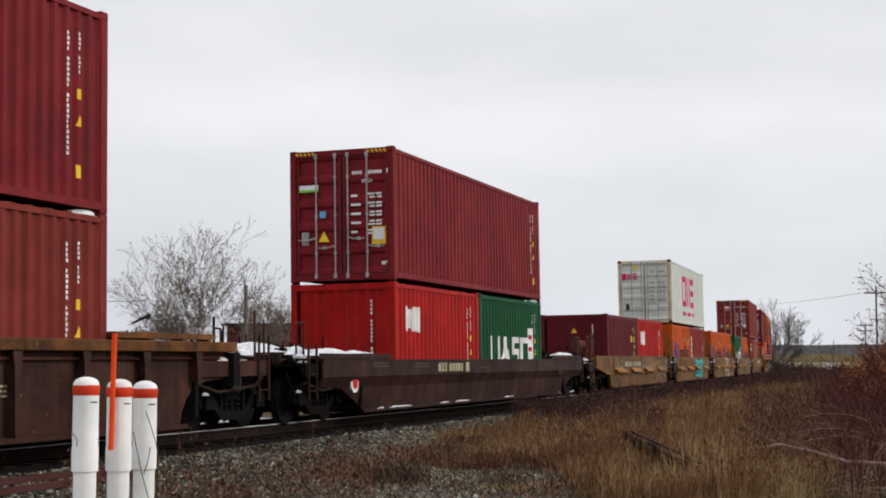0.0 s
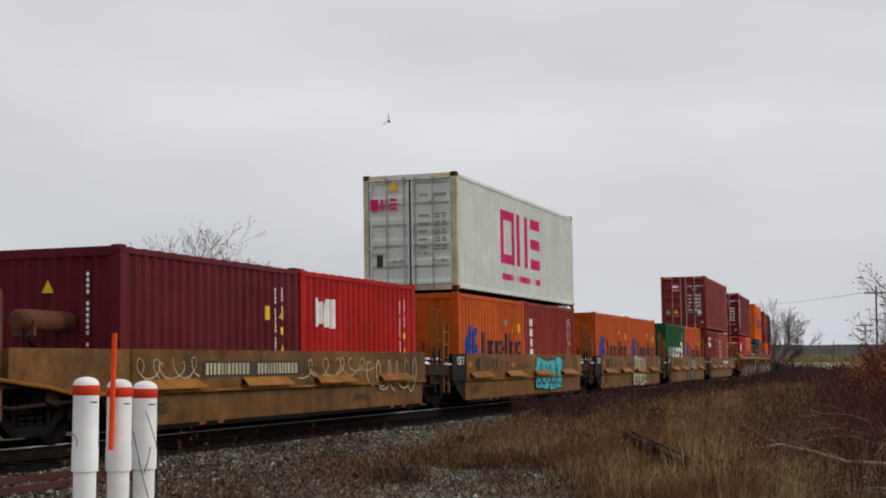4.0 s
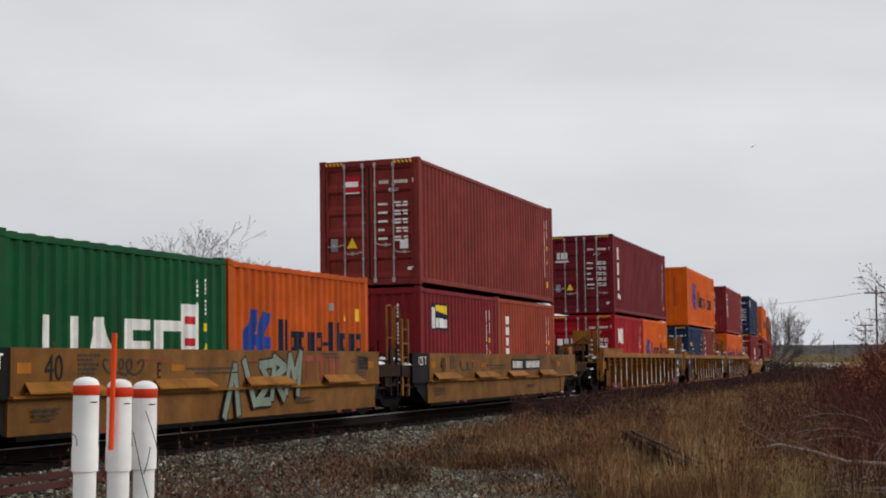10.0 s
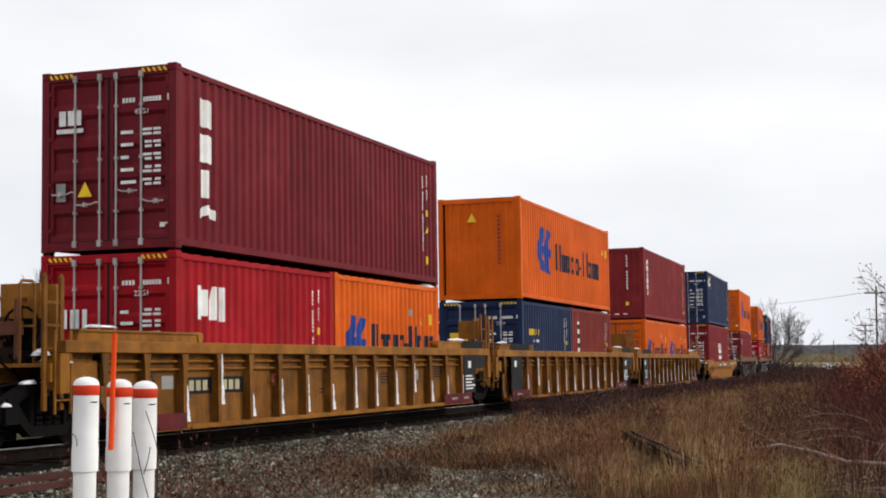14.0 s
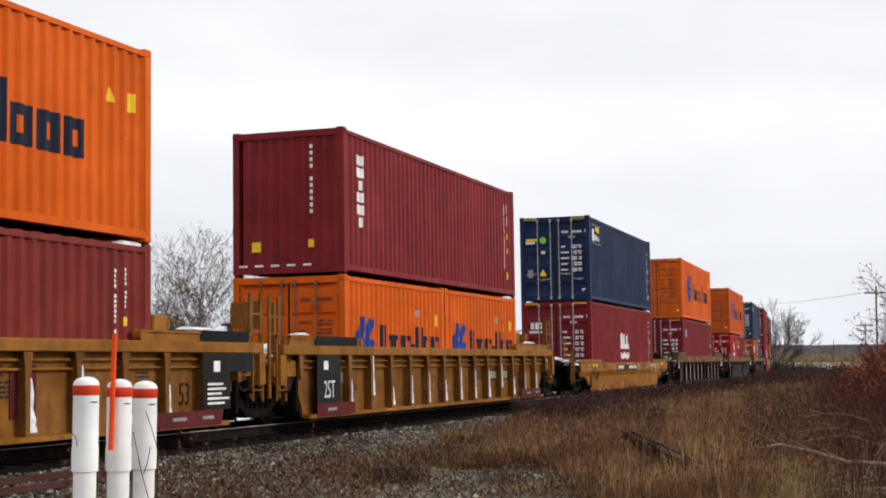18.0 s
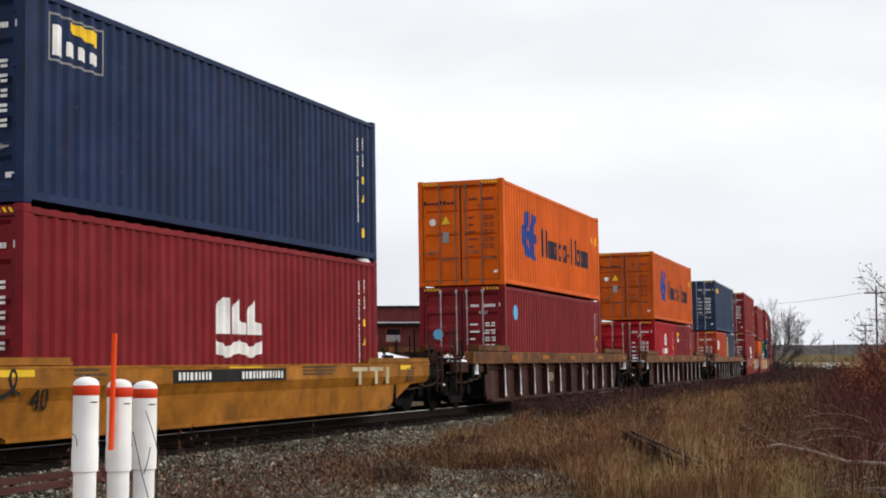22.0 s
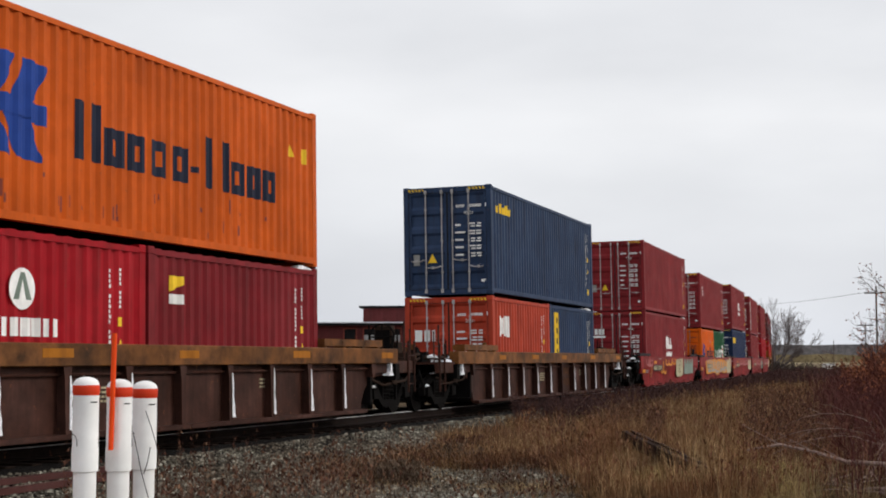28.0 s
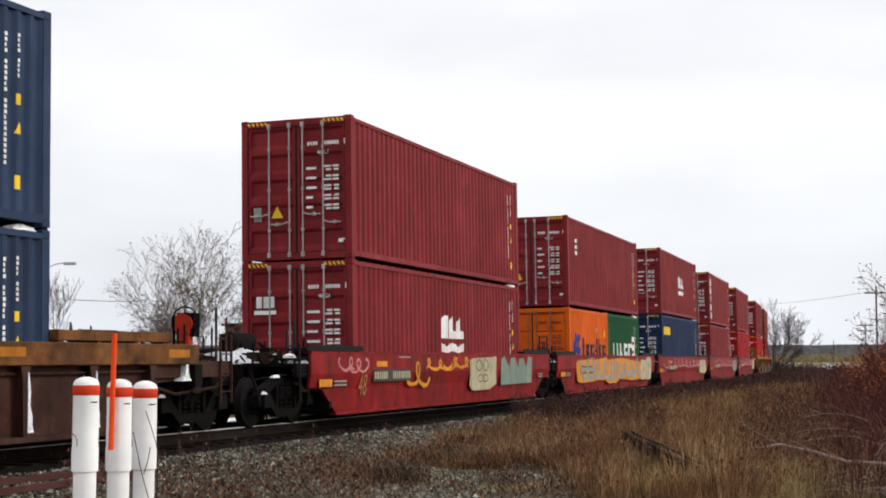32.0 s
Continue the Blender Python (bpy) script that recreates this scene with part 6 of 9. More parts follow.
RIBBED = "ochre ribbed articulated well units"
for k in "HIJ":
    trucks = {"H": (-9.2, 9.61), "I": (9.84,), "J": (9.75,)}[k]
    c = ribbed_car("ochre yellow well unit with ribbed sides and white packed snow", "ochre" + ("H" if k == "H" else "J" if k == "J" else "I"), TTX, TTX, 9.35, 8.0 if k == "H" else 8.2, 9.55, trucks, {"H": (-1,), "J": (1,)}.get(k, ()), 16, RIBBED, white=0.9)
    for xx in ((7.3,) if k == "H" else (-8.0, 7.3) if k == "I" else (-7.9,)):
        car_marks(c, INK_BLACK, [(xx, xx + (0.9 if xx > 0 else 1.1), 0.36, 1.248)] + ([(xx + 0.9, xx + 1.7, 0.95, 1.248)] if xx > 0 else []), "black end panel", y=-1.408)
        car_marks(c, INK_WHITE, [(xx + 0.15, xx + 0.15 + w, 0.44 + 0.075 * i, 0.475 + 0.075 * i) for i, w in enumerate((0.55, 0.7, 0.45, 0.6, 0.5))] + [(xx + 0.35, xx + 0.55, 0.95, 1.12)] if xx > 0 else [(xx + 0.3, xx + 0.5, 0.98, 1.14)], "white figures drawn as bars", y=-1.413)
        car_marks(c, BLACK, [(xx, xx + (1.6 if xx > 0 else 2.0), 1.424, 1.60)], "black painted stretch of the walkway", y=-1.386)
    car_marks(c, SILL_RED, [(-7.9, -6.1, 0.12, 0.36), (5.9, 7.9, 0.12, 0.36)], "dark red painted sill end", y=-1.409, name="sill_plate")
    car_marks(c, INK_GREY, [(-7.4, -7.0, 0.22, 0.27), (6.4, 6.8, 0.22, 0.27), (7.3, 7.65, 0.22, 0.27)], "small pale print on the sill", y=-1.4135)
    small_print(c, INK_DARK, [(-7.2, 0.9, 0.5, 4), (-6.1, 0.7, 0.5, 3), (2.3, 0.85, 0.6, 4), (5.6, 1.0, 0.5, 5), (-0.8, 0.6, 0.5, 2)], ord(k), -1.254)
    car_marks(c, INK_GREY, [(-6.6, -6.25, 0.72, 0.92), (4.2, 4.55, 0.70, 0.92)], "pale grey plate", y=-1.254, name="data_plate")
    if k == "H":
        say("40", 0.34, (-2.9, -1.32, 0.7), (90, 0, 0), INK_RUST, c, 0.7)
        car_marks(c, INK_CREAM, [(-6.0 + 0.22 * i, -5.85 + 0.22 * i, 0.68, 0.84) for i in range(9) if i != 4], "pale reporting marks drawn as bars", y=-1.262)
        car_marks(c, INK_BLACK, [(-6.15, -3.95, 0.63, 0.89)], "black number panel", y=-1.256)
        brake_wheel(c, -9.3, -0.7, 1.6, STEEL)
        bm = bmesh.new()
        for yy in (-0.75, -0.3, 0.3):
            pipe(bm, [(-9.5, yy, 1.13), (-9.5, yy, 1.95), (-9.2, yy, 2.0)], 0.03)
        box(bm, -9.55, -9.40, -0.8, 0.35, 1.5, 1.68)
        box(bm, -9.3, -9.0, -0.5, 0.0, 1.13, 1.75)
        part("end_frame", bm, RUST_TANK, c, "rusty brown end frame")
    if k == "I":
        say("53", 0.46, (-5.4, -1.26, 0.6), (90, 0, 0), INK_RUST, c, 0.7)
        say("53", 0.50, (7.0, -1.26, 0.45), (90, 0, 0), INK_BLACK, c, 0.7)
        car_marks(c, SILL_RED, [(1.3, 2.5, 0.94, 1.08), (1.75, 2.0, 0.40, 0.94), (2.65, 2.85, 0.40, 1.08), (3.0, 3.2, 0.40, 1.08), (2.85, 3.0, 0.44, 1.04)], "faded red company emblem drawn as bars", y=-1.262)
    snow_on(c, [((7.4, -1.2, 1.61), (0.55, 0.12, 0.05)), ((-8.2, -1.2, 1.61), (0.4, 0.12, 0.04))], ord(k) + 7)
    if k == "J":
        car_marks(c, INK_BLACK, [(3.35, 5.1, 0.64, 0.90)], "black number panel", y=-1.262)
        number_bars(c, INK_CREAM, 3.42, 5.05, 0.68, 0.86, 6, "white reporting marks drawn as bars", y=-1.268, gap=(4.1, 4.3))
        say("53", 0.50, (6.1, -1.26, 0.45), (90, 0, 0), INK_DARK, c, 0.7)
        say("25T", 0.46, (-7.35, -1.418, 0.46), (90, 0, 0), INK_WHITE, c, 0.7)
    bm = bmesh.new()
    if k == "J":
        box(bm, 8.40, 9.15, -0.45, 0.35, 1.43, 1.97)
    else:
        box(bm, 7.6, 8.05, -0.35, 0.30, 1.43, 1.88)
    chamfered(bm, 0.02)
    part("equipment_box", bm, TTX, c, "ochre yellow steel box")
    snow_on(c, [((-9.0, 0.2, 1.14), (0.5, 0.8, 0.3)), ((-8.2, -0.5, 1.14), (0.3, 0.4, 0.3)), ((8.9, -0.9, 1.14), (0.3, 0.3, 0.2))], ord(k))
    place(c, S_AT[k])

c = slant_car("ttx", "ochre yellow smooth well car with sloping ends and black number panel", TTX_BRIGHT, 8.7, 6.5, 9.9, (-7.95, 7.95), (-1, 1), "single well cars", TTX, 0.14, rim=1.065)
car_marks(c, INK_BLACK, [(-2.6, 1.3, 0.80, 1.00)], "black number panel")
number_bars(c, INK_WHITE, -2.45, 1.2, 0.84, 0.96, 5, "white reporting marks drawn as bars", gap=(-1.4, -0.4))
car_marks(c, INK_CREAM, [(4.3, 5.05, 0.92, 1.0), (4.6, 4.74, 0.66, 0.92), (5.15, 5.9, 0.92, 1.0), (5.45, 5.59, 0.66, 0.92), (6.05, 6.22, 0.66, 1.0)], "faded white company emblem drawn as bars")
car_marks(c, INK_YELLOW, [(-6.9, -6.1, 0.94, 1.03), (-0.8, 0.4, 1.015, 1.04), (6.9, 7.5, 0.94, 1.03)], "bright yellow reflector patches", name="reflector")
say("40", 0.46, (-5.92, -1.335, 0.50), (100.6, 0, 0), INK_BLACK, c, 0.85)
strokes(c, INK_BLACK, -6.9, -6.4, 0.62, 1.05, 6, "black sprayed tag", n=1, wide=0.05)
small_print(c, PANEL_GREY, [(-5.2, 1.0, 0.8, 3), (2.0, 1.0, 1.6, 3), (7.3, 0.95, 0.5, 5), (-4.0, 0.8, 0.6, 2)], 4)
brake_wheel(c, -9.5, 0.4, 1.85, TTX)
snow_on(c, [((-8.9, 0.1, 1.12), (0.8, 0.9, 0.2)), ((9.0, 0.1, 1.12), (0.9, 0.9, 0.2))], 41)
place(c, S_AT["K"])

REDSET = "red articulated well units"
for k in "OPQRS":
    trucks = {"O": (-8.9, 9.06), "S": (8.9,)}.get(k, (9.06,))
    c = slant_car("red" + ("O" if k == "O" else "S" if k == "S" else ""), "dirty red smooth well unit covered in sprayed graffiti", RED_CAR, 8.55, 7.2, 9.0, trucks, {"O": (-1,), "S": (1,)}.get(k, ()), REDSET, BLACK, 0.10)
    r = random.Random(ord(k))
    car_marks(c, INK_ORANGE, [(-8.2, -7.6, 0.66, 0.80), (-5.3, -4.7, 1.02, 1.13), (2.5, 2.9, 1.03, 1.13)], "amber reflector patches", name="reflector")
    car_marks(c, INK_GREY, [(-7.5, -6.9, 0.74, 0.77), (-7.5, -6.9, 0.67, 0.70), (-4.0, -3.3, 1.20, 1.23), (7.2, 7.7, 0.74, 0.77), (7.2, 7.7, 0.67, 0.70)], "pale stencilled line")
    car_marks(c, PANEL_GREY, [(-5.5, -3.3, 0.72, 0.97)], "dark grey number panel")
    number_bars(c, INK_CREAM, -5.42, -3.38, 0.77, 0.92, ord(k), "white reporting marks drawn as bars", gap=(-4.7, -4.45))
    if k == "O":
        strokes(c, INK_ORANGE, -3.2, -2.4, 0.52, 1.24, 3, "orange sprayed letter", n=1, wide=0.09)
        strokes(c, INK_ORANGE, -2.3, 0.8, 0.88, 1.24, 9, "orange sprayed letters", n=4, wide=0.07)
        scrawl(c, INK_CREAM, 1.0, 2.9, 0.32, 1.28, 14, "cream sprayed patch with dark rings", n=1, y=-1.408)
        for cx, cz in ((1.65, 1.02), (2.2, 1.02), (1.75, 0.70), (2.15, 0.70)):
            bm = bmesh.new()
            ring = [(cx + 0.24 * math.cos(i * 0.5236), cz + (0.15 if cz > 0.9 else 0.10) * math.sin(i * 0.5236)) for i in range(12)]
            inner = [(cx + 0.20 * math.cos(i * 0.5236), cz + (0.125 if cz > 0.9 else 0.08) * math.sin(i * 0.5236)) for i in range(12)]
            va = [bm.verts.new((p[0], -1.4125, p[1])) for p in ring]
            vb = [bm.verts.new((p[0], -1.4125, p[1])) for p in inner]
            for i in range(12):
                bm.faces.new((va[i], va[(i + 1) % 12], vb[(i + 1) % 12], vb[i]))
            part("graffiti_ring", bm, INK_BLACK, c, "dark sprayed ring")
        bm = bmesh.new()
        prism(bm, [(3.5, 0.50), (6.5, 0.52), (6.6, 1.22), (6.2, 1.24), (6.0, 0.95), (5.7, 1.2), (5.3, 1.18), (5.2, 0.92), (4.9, 1.22), (4.5, 1.2), (4.3, 0.95), (3.9, 1.24), (3.6, 1.18)], -1.409, -1.404)
        part("graffiti_patch", bm, INK_TEALG, c, "grey patch of overpainting")
        strokes(c, INK_PINK, -7.1, -5.9, 0.90, 1.22, 6, "pale pink sprayed letters", n=2, wide=0.05)
        say("48", 0.62, (-6.0, -1.352, 0.46), (97.5, 0, 0), INK_RUSTY, c, 0.72)
        tank(c, -8.7, 0.2, 1.5, 0.8, 0.2, STEEL)
        brake_wheel(c, -9.05, 0.9, 1.90, STEEL, 0.014, 0.27)
        bm = bmesh.new()
        tube(bm, (-9.16, 0.9, 1.86), (-9.02, 0.9, 1.86), 0.19, 0.15, 18)
        box(bm, -9.12, -8.95, 0.80, 1.0, 1.1, 1.75)
        part("brake_housing", bm, VERMILION, c, "orange-red brake housing")
    else:
        if k == "P":
            scrawl(c, INK_ORANGE, -5.6, 5.2, 0.38, 1.2, 33, "orange sprayed ground of a large tag", n=5, y=-1.406)
            strokes(c, INK_GREY, -5.2, 5.0, 0.45, 1.27, 12, "grey and white sprayed letters", n=9, y=-1.4135, wide=0.14)
            scrawl(c, INK_CREAM, 5.4, 7.6, 0.4, 1.25, 37, "cream sprayed letters", n=2, y=-1.408, outline=INK_RUST)
        else:
            strokes(c, INK_PINK, -6.5, 6.0, 0.75, 1.22, ord(k), "faded pink sprayed letters", n=8, wide=0.06)
            scrawl(c, INK_TEALG if k == "R" else INK_CREAM, 5.2, 7.4, 0.45, 1.2, ord(k), "pale patch of overpainting", n=1, y=-1.408)

    snow_on(c, [((-8.6, 0.0, 1.12), (0.35, 0.8, 0.25))], ord(k))
    place(c, S_AT[k])
for k in "TU":
    c = ribbed_car("brown ribbed steel well car with tan top chord and snow streaks", "ochreT", TTX, TTX, 9.35, 7.45, 9.55, (-9.2, 9.2), (-1, 1), 16, BROWN_SET, white=0.6)
    place(c, S_AT[k])

# the containers, stack by stack
s = S_AT["A"]
place(plain40(BROWNRED, "brownish red high-cube", 2), s, 0, FLOOR)
top40(plain40(MAROON, "maroon high-cube", 3), s, HC)

s = S_AT["B"]
load20(cai20(RED, "bright red", 4, "front"), green20(5), s)
c = plain40(MAROON, "maroon high-cube", 6)
end_marks(c, -H40 / 2 + 0.022, INK_YELLOW, [(-1.02, -0.70, 0.78, 1.16)], "yellow label", "sticker")
end_marks(c, -H40 / 2 + 0.017, INK_WHITE, [(-0.99, -0.73, 0.88, 1.13)], "white field of the label", "sticker")
end_marks(c, -H40 / 2 + 0.022, INK_WHITE, [(0.55, 1.0, 2.02, 2.13)], "white and green company label", "sticker")
end_marks(c, -H40 / 2 + 0.017, INK_GREEN, [(0.55, 1.0, 1.98, 2.03)], "green edge of the label", "sticker")
end_marks(c, -H40 / 2 + 0.022, INK_SKY, [(0.38, 0.52, 1.40, 1.54)], "blue seal sticker", "sticker")
top40(c, s, STD)

s = S_AT["C"]
c = plain20(DARKMAROON, "dark maroon", 7)
bm = bmesh.new()
prism(bm, [(-0.10, 1.92), (0.10, 1.92), (0, 2.11)], -0.003, 0.003)
bmesh.ops.rotate(bm, verts=bm.verts, cent=(0, 0, 0), matrix=Matrix.Rotation(radians(-90), 3, "Z"))
bmesh.ops.translate(bm, verts=bm.verts, vec=(-H20 / 2 + 0.012, 0, 0))
part("warning_label", bm, INK_YELLOW, c, "yellow warning triangle sticker")
marks(c, H20, INK_YELLOW, [rect(1.72, 1.92, 1.62, 1.86), (2.26, 2.36, 1.66, 1.66, 1.66, 1.86), (2.36, 2.46, 1.66, 1.66, 1.86, 1.66)], "yellow safety stickers")
load20(c, cai20(RED, "bright red", 8, "front"), s)

s = S_AT["D"]
c = plain20(RUSTRED, "brownish red", 10)
logo_column(c, H20, -2.44, 2.10, 0.40, 0.22, 5, INK_WHITE, step=1.3)
load20(orange20("front", 9, ORANGE_OLD), c, s)
c = container(WHITE_BOX, H40, HC, "doors", "off-white high-cube forty-foot container with large magenta lettering and rusty corner post", GALV, CHORD_BROWN)
door_codes(c, H40, HC, INK_GREY, 11, mid=0.865, plate=False)
end_marks(c, -H40 / 2 + 0.022, PANEL_GREY, [(0.72, 0.88, 0.62, 0.90)], "dark data plate", "data_plate")
side_codes(c, H40, HC, INK_GREY, 11)
for o in list(c.children):
    if o.name.split(".")[0] in ("corner_post", "end_sill", "hinge") and o.data.vertices[0].co.x < 0:
        o.data = o.data.copy()
        o.data.materials[0] = RUSTY_WHITE
end_marks(c, -H40 / 2 + 0.022, INK_MAGENTA, [(0.34, 0.52, 2.24, 2.30), (0.34, 0.52, 2.13, 2.19), (0.34, 0.52, 2.02, 2.08), (0.58, 0.64, 2.02, 2.30), (0.70, 0.76, 2.02, 2.30), (0.83, 1.03, 2.02, 2.30)], "magenta company emblem drawn as bars")
z0, z1 = 0.90, 2.35
marks(c, H40, INK_MAGENTA, [rect(-2.14, -1.84, z0, z1), rect(-1.17, -0.87, z0, z1), rect(-1.84, -1.17, z0, z0 + 0.26), rect(-1.84, -1.17, z1 - 0.26, z1)], "magenta frame of the company emblem")
marks(c, H40, INK_MAGENTA, [rect(-0.65, -0.20, z0, z1), rect(0.17, 0.62, z0, z1)], "magenta block of the company emblem")
for k in range(3):
    marks(c, H40, INK_MAGENTA, [rect(0.92, 1.98, z0 + 0.58 * k, z0 + 0.29 + 0.58 * k)], "magenta bar of the company emblem")
marks(c, H40, INK_MAGENTA, [rect(-2.09 + 0.238 * i, -1.93 + 0.238 * i, 0.46, 0.63) for i in range(17) if i not in (5, 13)], "small magenta lettering drawn as bars")
top40(c, s, STD)

s = S_AT["E"]
load20(orange20("front", 12, ORANGE_OLD), orange20("front", 13, ORANGE_OLD), s)

s = S_AT["F"]
load20(green20(14), orange20("front", 15, ORANGE_OLD), s)

s = S_AT["G"]
a = plain20(MAROON, "maroon", 16)
marks(a, H20, INK_DARK, [rect(-2.28, -0.98, 1.62, 2.24)], "dark square field of an emblem")
marks(a, H20, INK_YELLOW, [(-1.95, -1.04, 2.08, 1.98, 2.20, 2.20)], "yellow wedge of the emblem", high=0.008)
marks(a, H20, INK_WHITE, [rect(-2.22, -2.02, 1.66, 2.14), rect(-1.94, -1.74, 1.68, 1.90), rect(-1.66, -1.40, 1.68, 1.90), rect(-1.32, -1.06, 1.68, 1.88)], "white lettering drawn as blocks", high=0.008)
b = plain20(CLAY, "clay red", 17)
logo_column(b, H20, -2.28, 2.10, 0.38, 0.22, 5, INK_WHITE, step=1.3)
load20(a, b, s)
c = plain40(BROWNRED, "brown red high-cube", 18)
end_marks(c, -H40 / 2 + 0.022, INK_RED, [(0.22, 0.62, 2.15, 2.52)], "red company label", "sticker")
end_marks(c, -H40 / 2 + 0.017, INK_WHITE, [(0.26, 0.58, 2.28, 2.40), (0.22, 0.62, 2.12, 2.15)], "white field of the label", "sticker")
end_marks(c, -H40 / 2 + 0.022, INK_WHITE, [(-0.94, -0.74, 0.82, 1.02)], "white sticker", "sticker")
top40(c, s, STD)

s = S_AT["H"]
load20(cai20(CRIMSON, "crimson red", 19, "doors"), orange20("front", 20), s)
c = plain40(WINE, "wine red high-cube", 21)
logo_column(c, H40, -5.32, 2.46, 0.50, 0.46, 3, INK_WHITE, step=1.24)
marks(c, H40, INK_WHITE, [(-5.32, -5.06, 0.52, 0.60, 0.66, 0.76), (-5.06, -4.80, 0.60, 0.52, 0.76, 0.68)], "white wave emblem")
end_marks(c, -H40 / 2 + 0.022, INK_WHITE, [(0.50, 0.60, 2.02, 2.26), (0.62, 0.74, 2.02, 2.26), (0.78, 0.90, 2.02, 2.26), (0.46, 0.95, 1.90, 1.97)], "white company emblem drawn as blocks")
top40(c, s, STD)

s = S_AT["I"]
a = plain20(BLUE, "navy blue", 22, "doors")
marks(a, H20, INK_YELLOW, [rect(-2.2 + 0.25 * i, -2.02 + 0.25 * i, 1.62, 1.80) for i in range(5)] , "yellow company lettering drawn as bars")
marks(a, H20, INK_WHITE, [rect(-1.75, -1.55, 1.42, 1.50), rect(-1.40, -1.10, 1.42, 1.50)], "small white lettering drawn as bars")
end_marks(a, -H20 / 2 + 0.0, INK_YELLOW, [(0.25, 0.9, 1.18, 1.70)], "yellow panel", "sticker")
b = plain20(BROWNRED, "brown red", 23)
marks(b, H20, INK_WHITE, [rect(-2.18, -1.86, 0.4, 2.15)], "upright white panel")
marks(b, H20, INK_BLACK, [rect(-2.09, -1.95, 0.7 + 0.3 * i, 0.85 + 0.3 * i) for i in range(5)], "black letters drawn as bars", high=0.008)
load20(a, b, s)
top40(orange40("front", 24), s, STD)

s = S_AT["J"]
load20(orange20("doors", 25), orange20("front", 26), s)
c = plain40(LIFTED_MAROON, "lightened maroon high-cube", 27, end="front")
logo_column(c, H40, -5.38, 2.42, 0.40, 0.20, 6, INK_WHITE, step=1.26)
end_marks(c, -H40 / 2 + 0.02, INK_WHITE, [(-0.54, -0.48, 2.5 - 0.13 * i, 2.58 - 0.13 * i) for i in range(12) if i not in (4, 11)], "column of white stencilled figures")
end_marks(c, -H40 / 2 + 0.02, INK_YELLOW, [(0.60, 0.80, 0.46, 0.66), (-0.56, -0.44, 0.52, 0.68)], "yellow safety stickers", "sticker")
end_marks(c, -H40 / 2 + 0.02, INK_WHITE, [(0.9 - 0.35 * i, 1.08 - 0.35 * i, 0.16, 0.20) for i in range(5)], "thin white scuffs", "sticker")
top40(c, s, STD)

s = S_AT["K"]
c = plain40(MAROON, "maroon high-cube", 28)
logo_wave(c, H40, -0.90, 0.86, 1.70, 1.03)
end_marks(c, -H40 / 2 + 0.022, INK_WHITE, [(0.50, 0.60, 1.95, 2.18), (0.62, 0.74, 1.95, 2.18), (0.78, 0.90, 1.95, 2.18), (0.46, 0.95, 1.82, 1.90)], "white company emblem drawn as blocks")
place(c, s, 0, FLOOR)
c = plain40(BLUE, "navy blue high-cube", 29)
marks(c, H40, INK_YELLOW, [(-5.05, -4.34, 2.46, 2.36, 2.58, 2.58)], "yellow wedge of the emblem")
marks(c, H40, INK_WHITE, [rect(-5.42, -5.20, 2.06, 2.48), rect(-5.12, -4.92, 2.10, 2.30), rect(-4.84, -4.64, 2.10, 2.28), rect(-4.56, -4.34, 2.10, 2.26)], "white lettering drawn as blocks")
marks(c, H40, INK_GREY, [rect(-5.50, -5.47, 1.98, 2.64), rect(-4.26, -4.23, 1.98, 2.64), rect(-5.47, -4.26, 2.61, 2.64), rect(-5.47, -4.26, 1.98, 2.01)], "thin pale frame of the emblem")
bm = bmesh.new()
tube(bm, (-H40 / 2 + 0.015, 0.41, 2.09), (-H40 / 2 + 0.028, 0.41, 2.09), 0.115, n=24)
part("sticker", bm, INK_GREEN, c, "round green sticker")
end_marks(c, -H40 / 2 + 0.022, INK_WHITE, [(0.34, 0.48, 1.62, 1.72), (0.70, 1.02, 1.97, 2.05)], "white sticker", "sticker")
end_marks(c, -H40 / 2 + 0.022, INK_YELLOW, [(0.62, 1.0, 2.07, 2.15)], "yellow company label", "sticker")
top40(c, s, HC)

s = S_AT["L"]
c = plain40(MAROON, "maroon high-cube", 30)
bm = bmesh.new()
tube(bm, (-5.0, -1.212, 2.18), (-5.0, -1.2, 2.18), 0.21, n=24)
part("marking", bm, INK_SKY, c, "round light blue emblem")
bm = bmesh.new()
tube(bm, (-H40 / 2 + 0.01, 0.68, 1.60), (-H40 / 2 + 0.03, 0.68, 1.60), 0.14, n=24)
part("sticker", bm, INK_SKY, c, "round light blue emblem")
place(c, s, 0, FLOOR)
top40(orange40("doors", 31), s, HC)

s = S_AT["M"]
a = plain20(CRIMSON, "crimson red", 32, "doors")
bm = bmesh.new()
tube(bm, (0.02, -1.213, 1.81), (0.02, -1.2, 1.81), 0.27, n=28)
part("marking", bm, INK_WHITE, a, "round white emblem")
bm = bmesh.new()
prism(bm, [(-0.17, 1.67), (-0.06, 1.67), (0.02, 1.94), (0.10, 1.67), (0.21, 1.67), (0.06, 2.02), (-0.02, 2.02)], -1.218, -1.2135)
part("marking", bm, INK_TEALG, a, "dark peaked shape in the emblem")
marks(a, H20, INK_WHITE, [rect(-0.85 + 0.222 * i, -0.69 + 0.222 * i, 1.20, 1.44) for i in range(8)], "white lettering drawn as bars")
b = plain20(MAROON, "maroon", 33)
marks(b, H20, INK_YELLOW, [(-2.36, -1.94, 1.94, 2.06, 2.18, 2.18)], "yellow half of the emblem")
marks(b, H20, INK_WHITE, [rect(-2.36, -1.94, 1.75, 1.90)], "white half of the emblem")
load20(a, b, s)
c = orange40("doors", 34, ORANGE_MID)
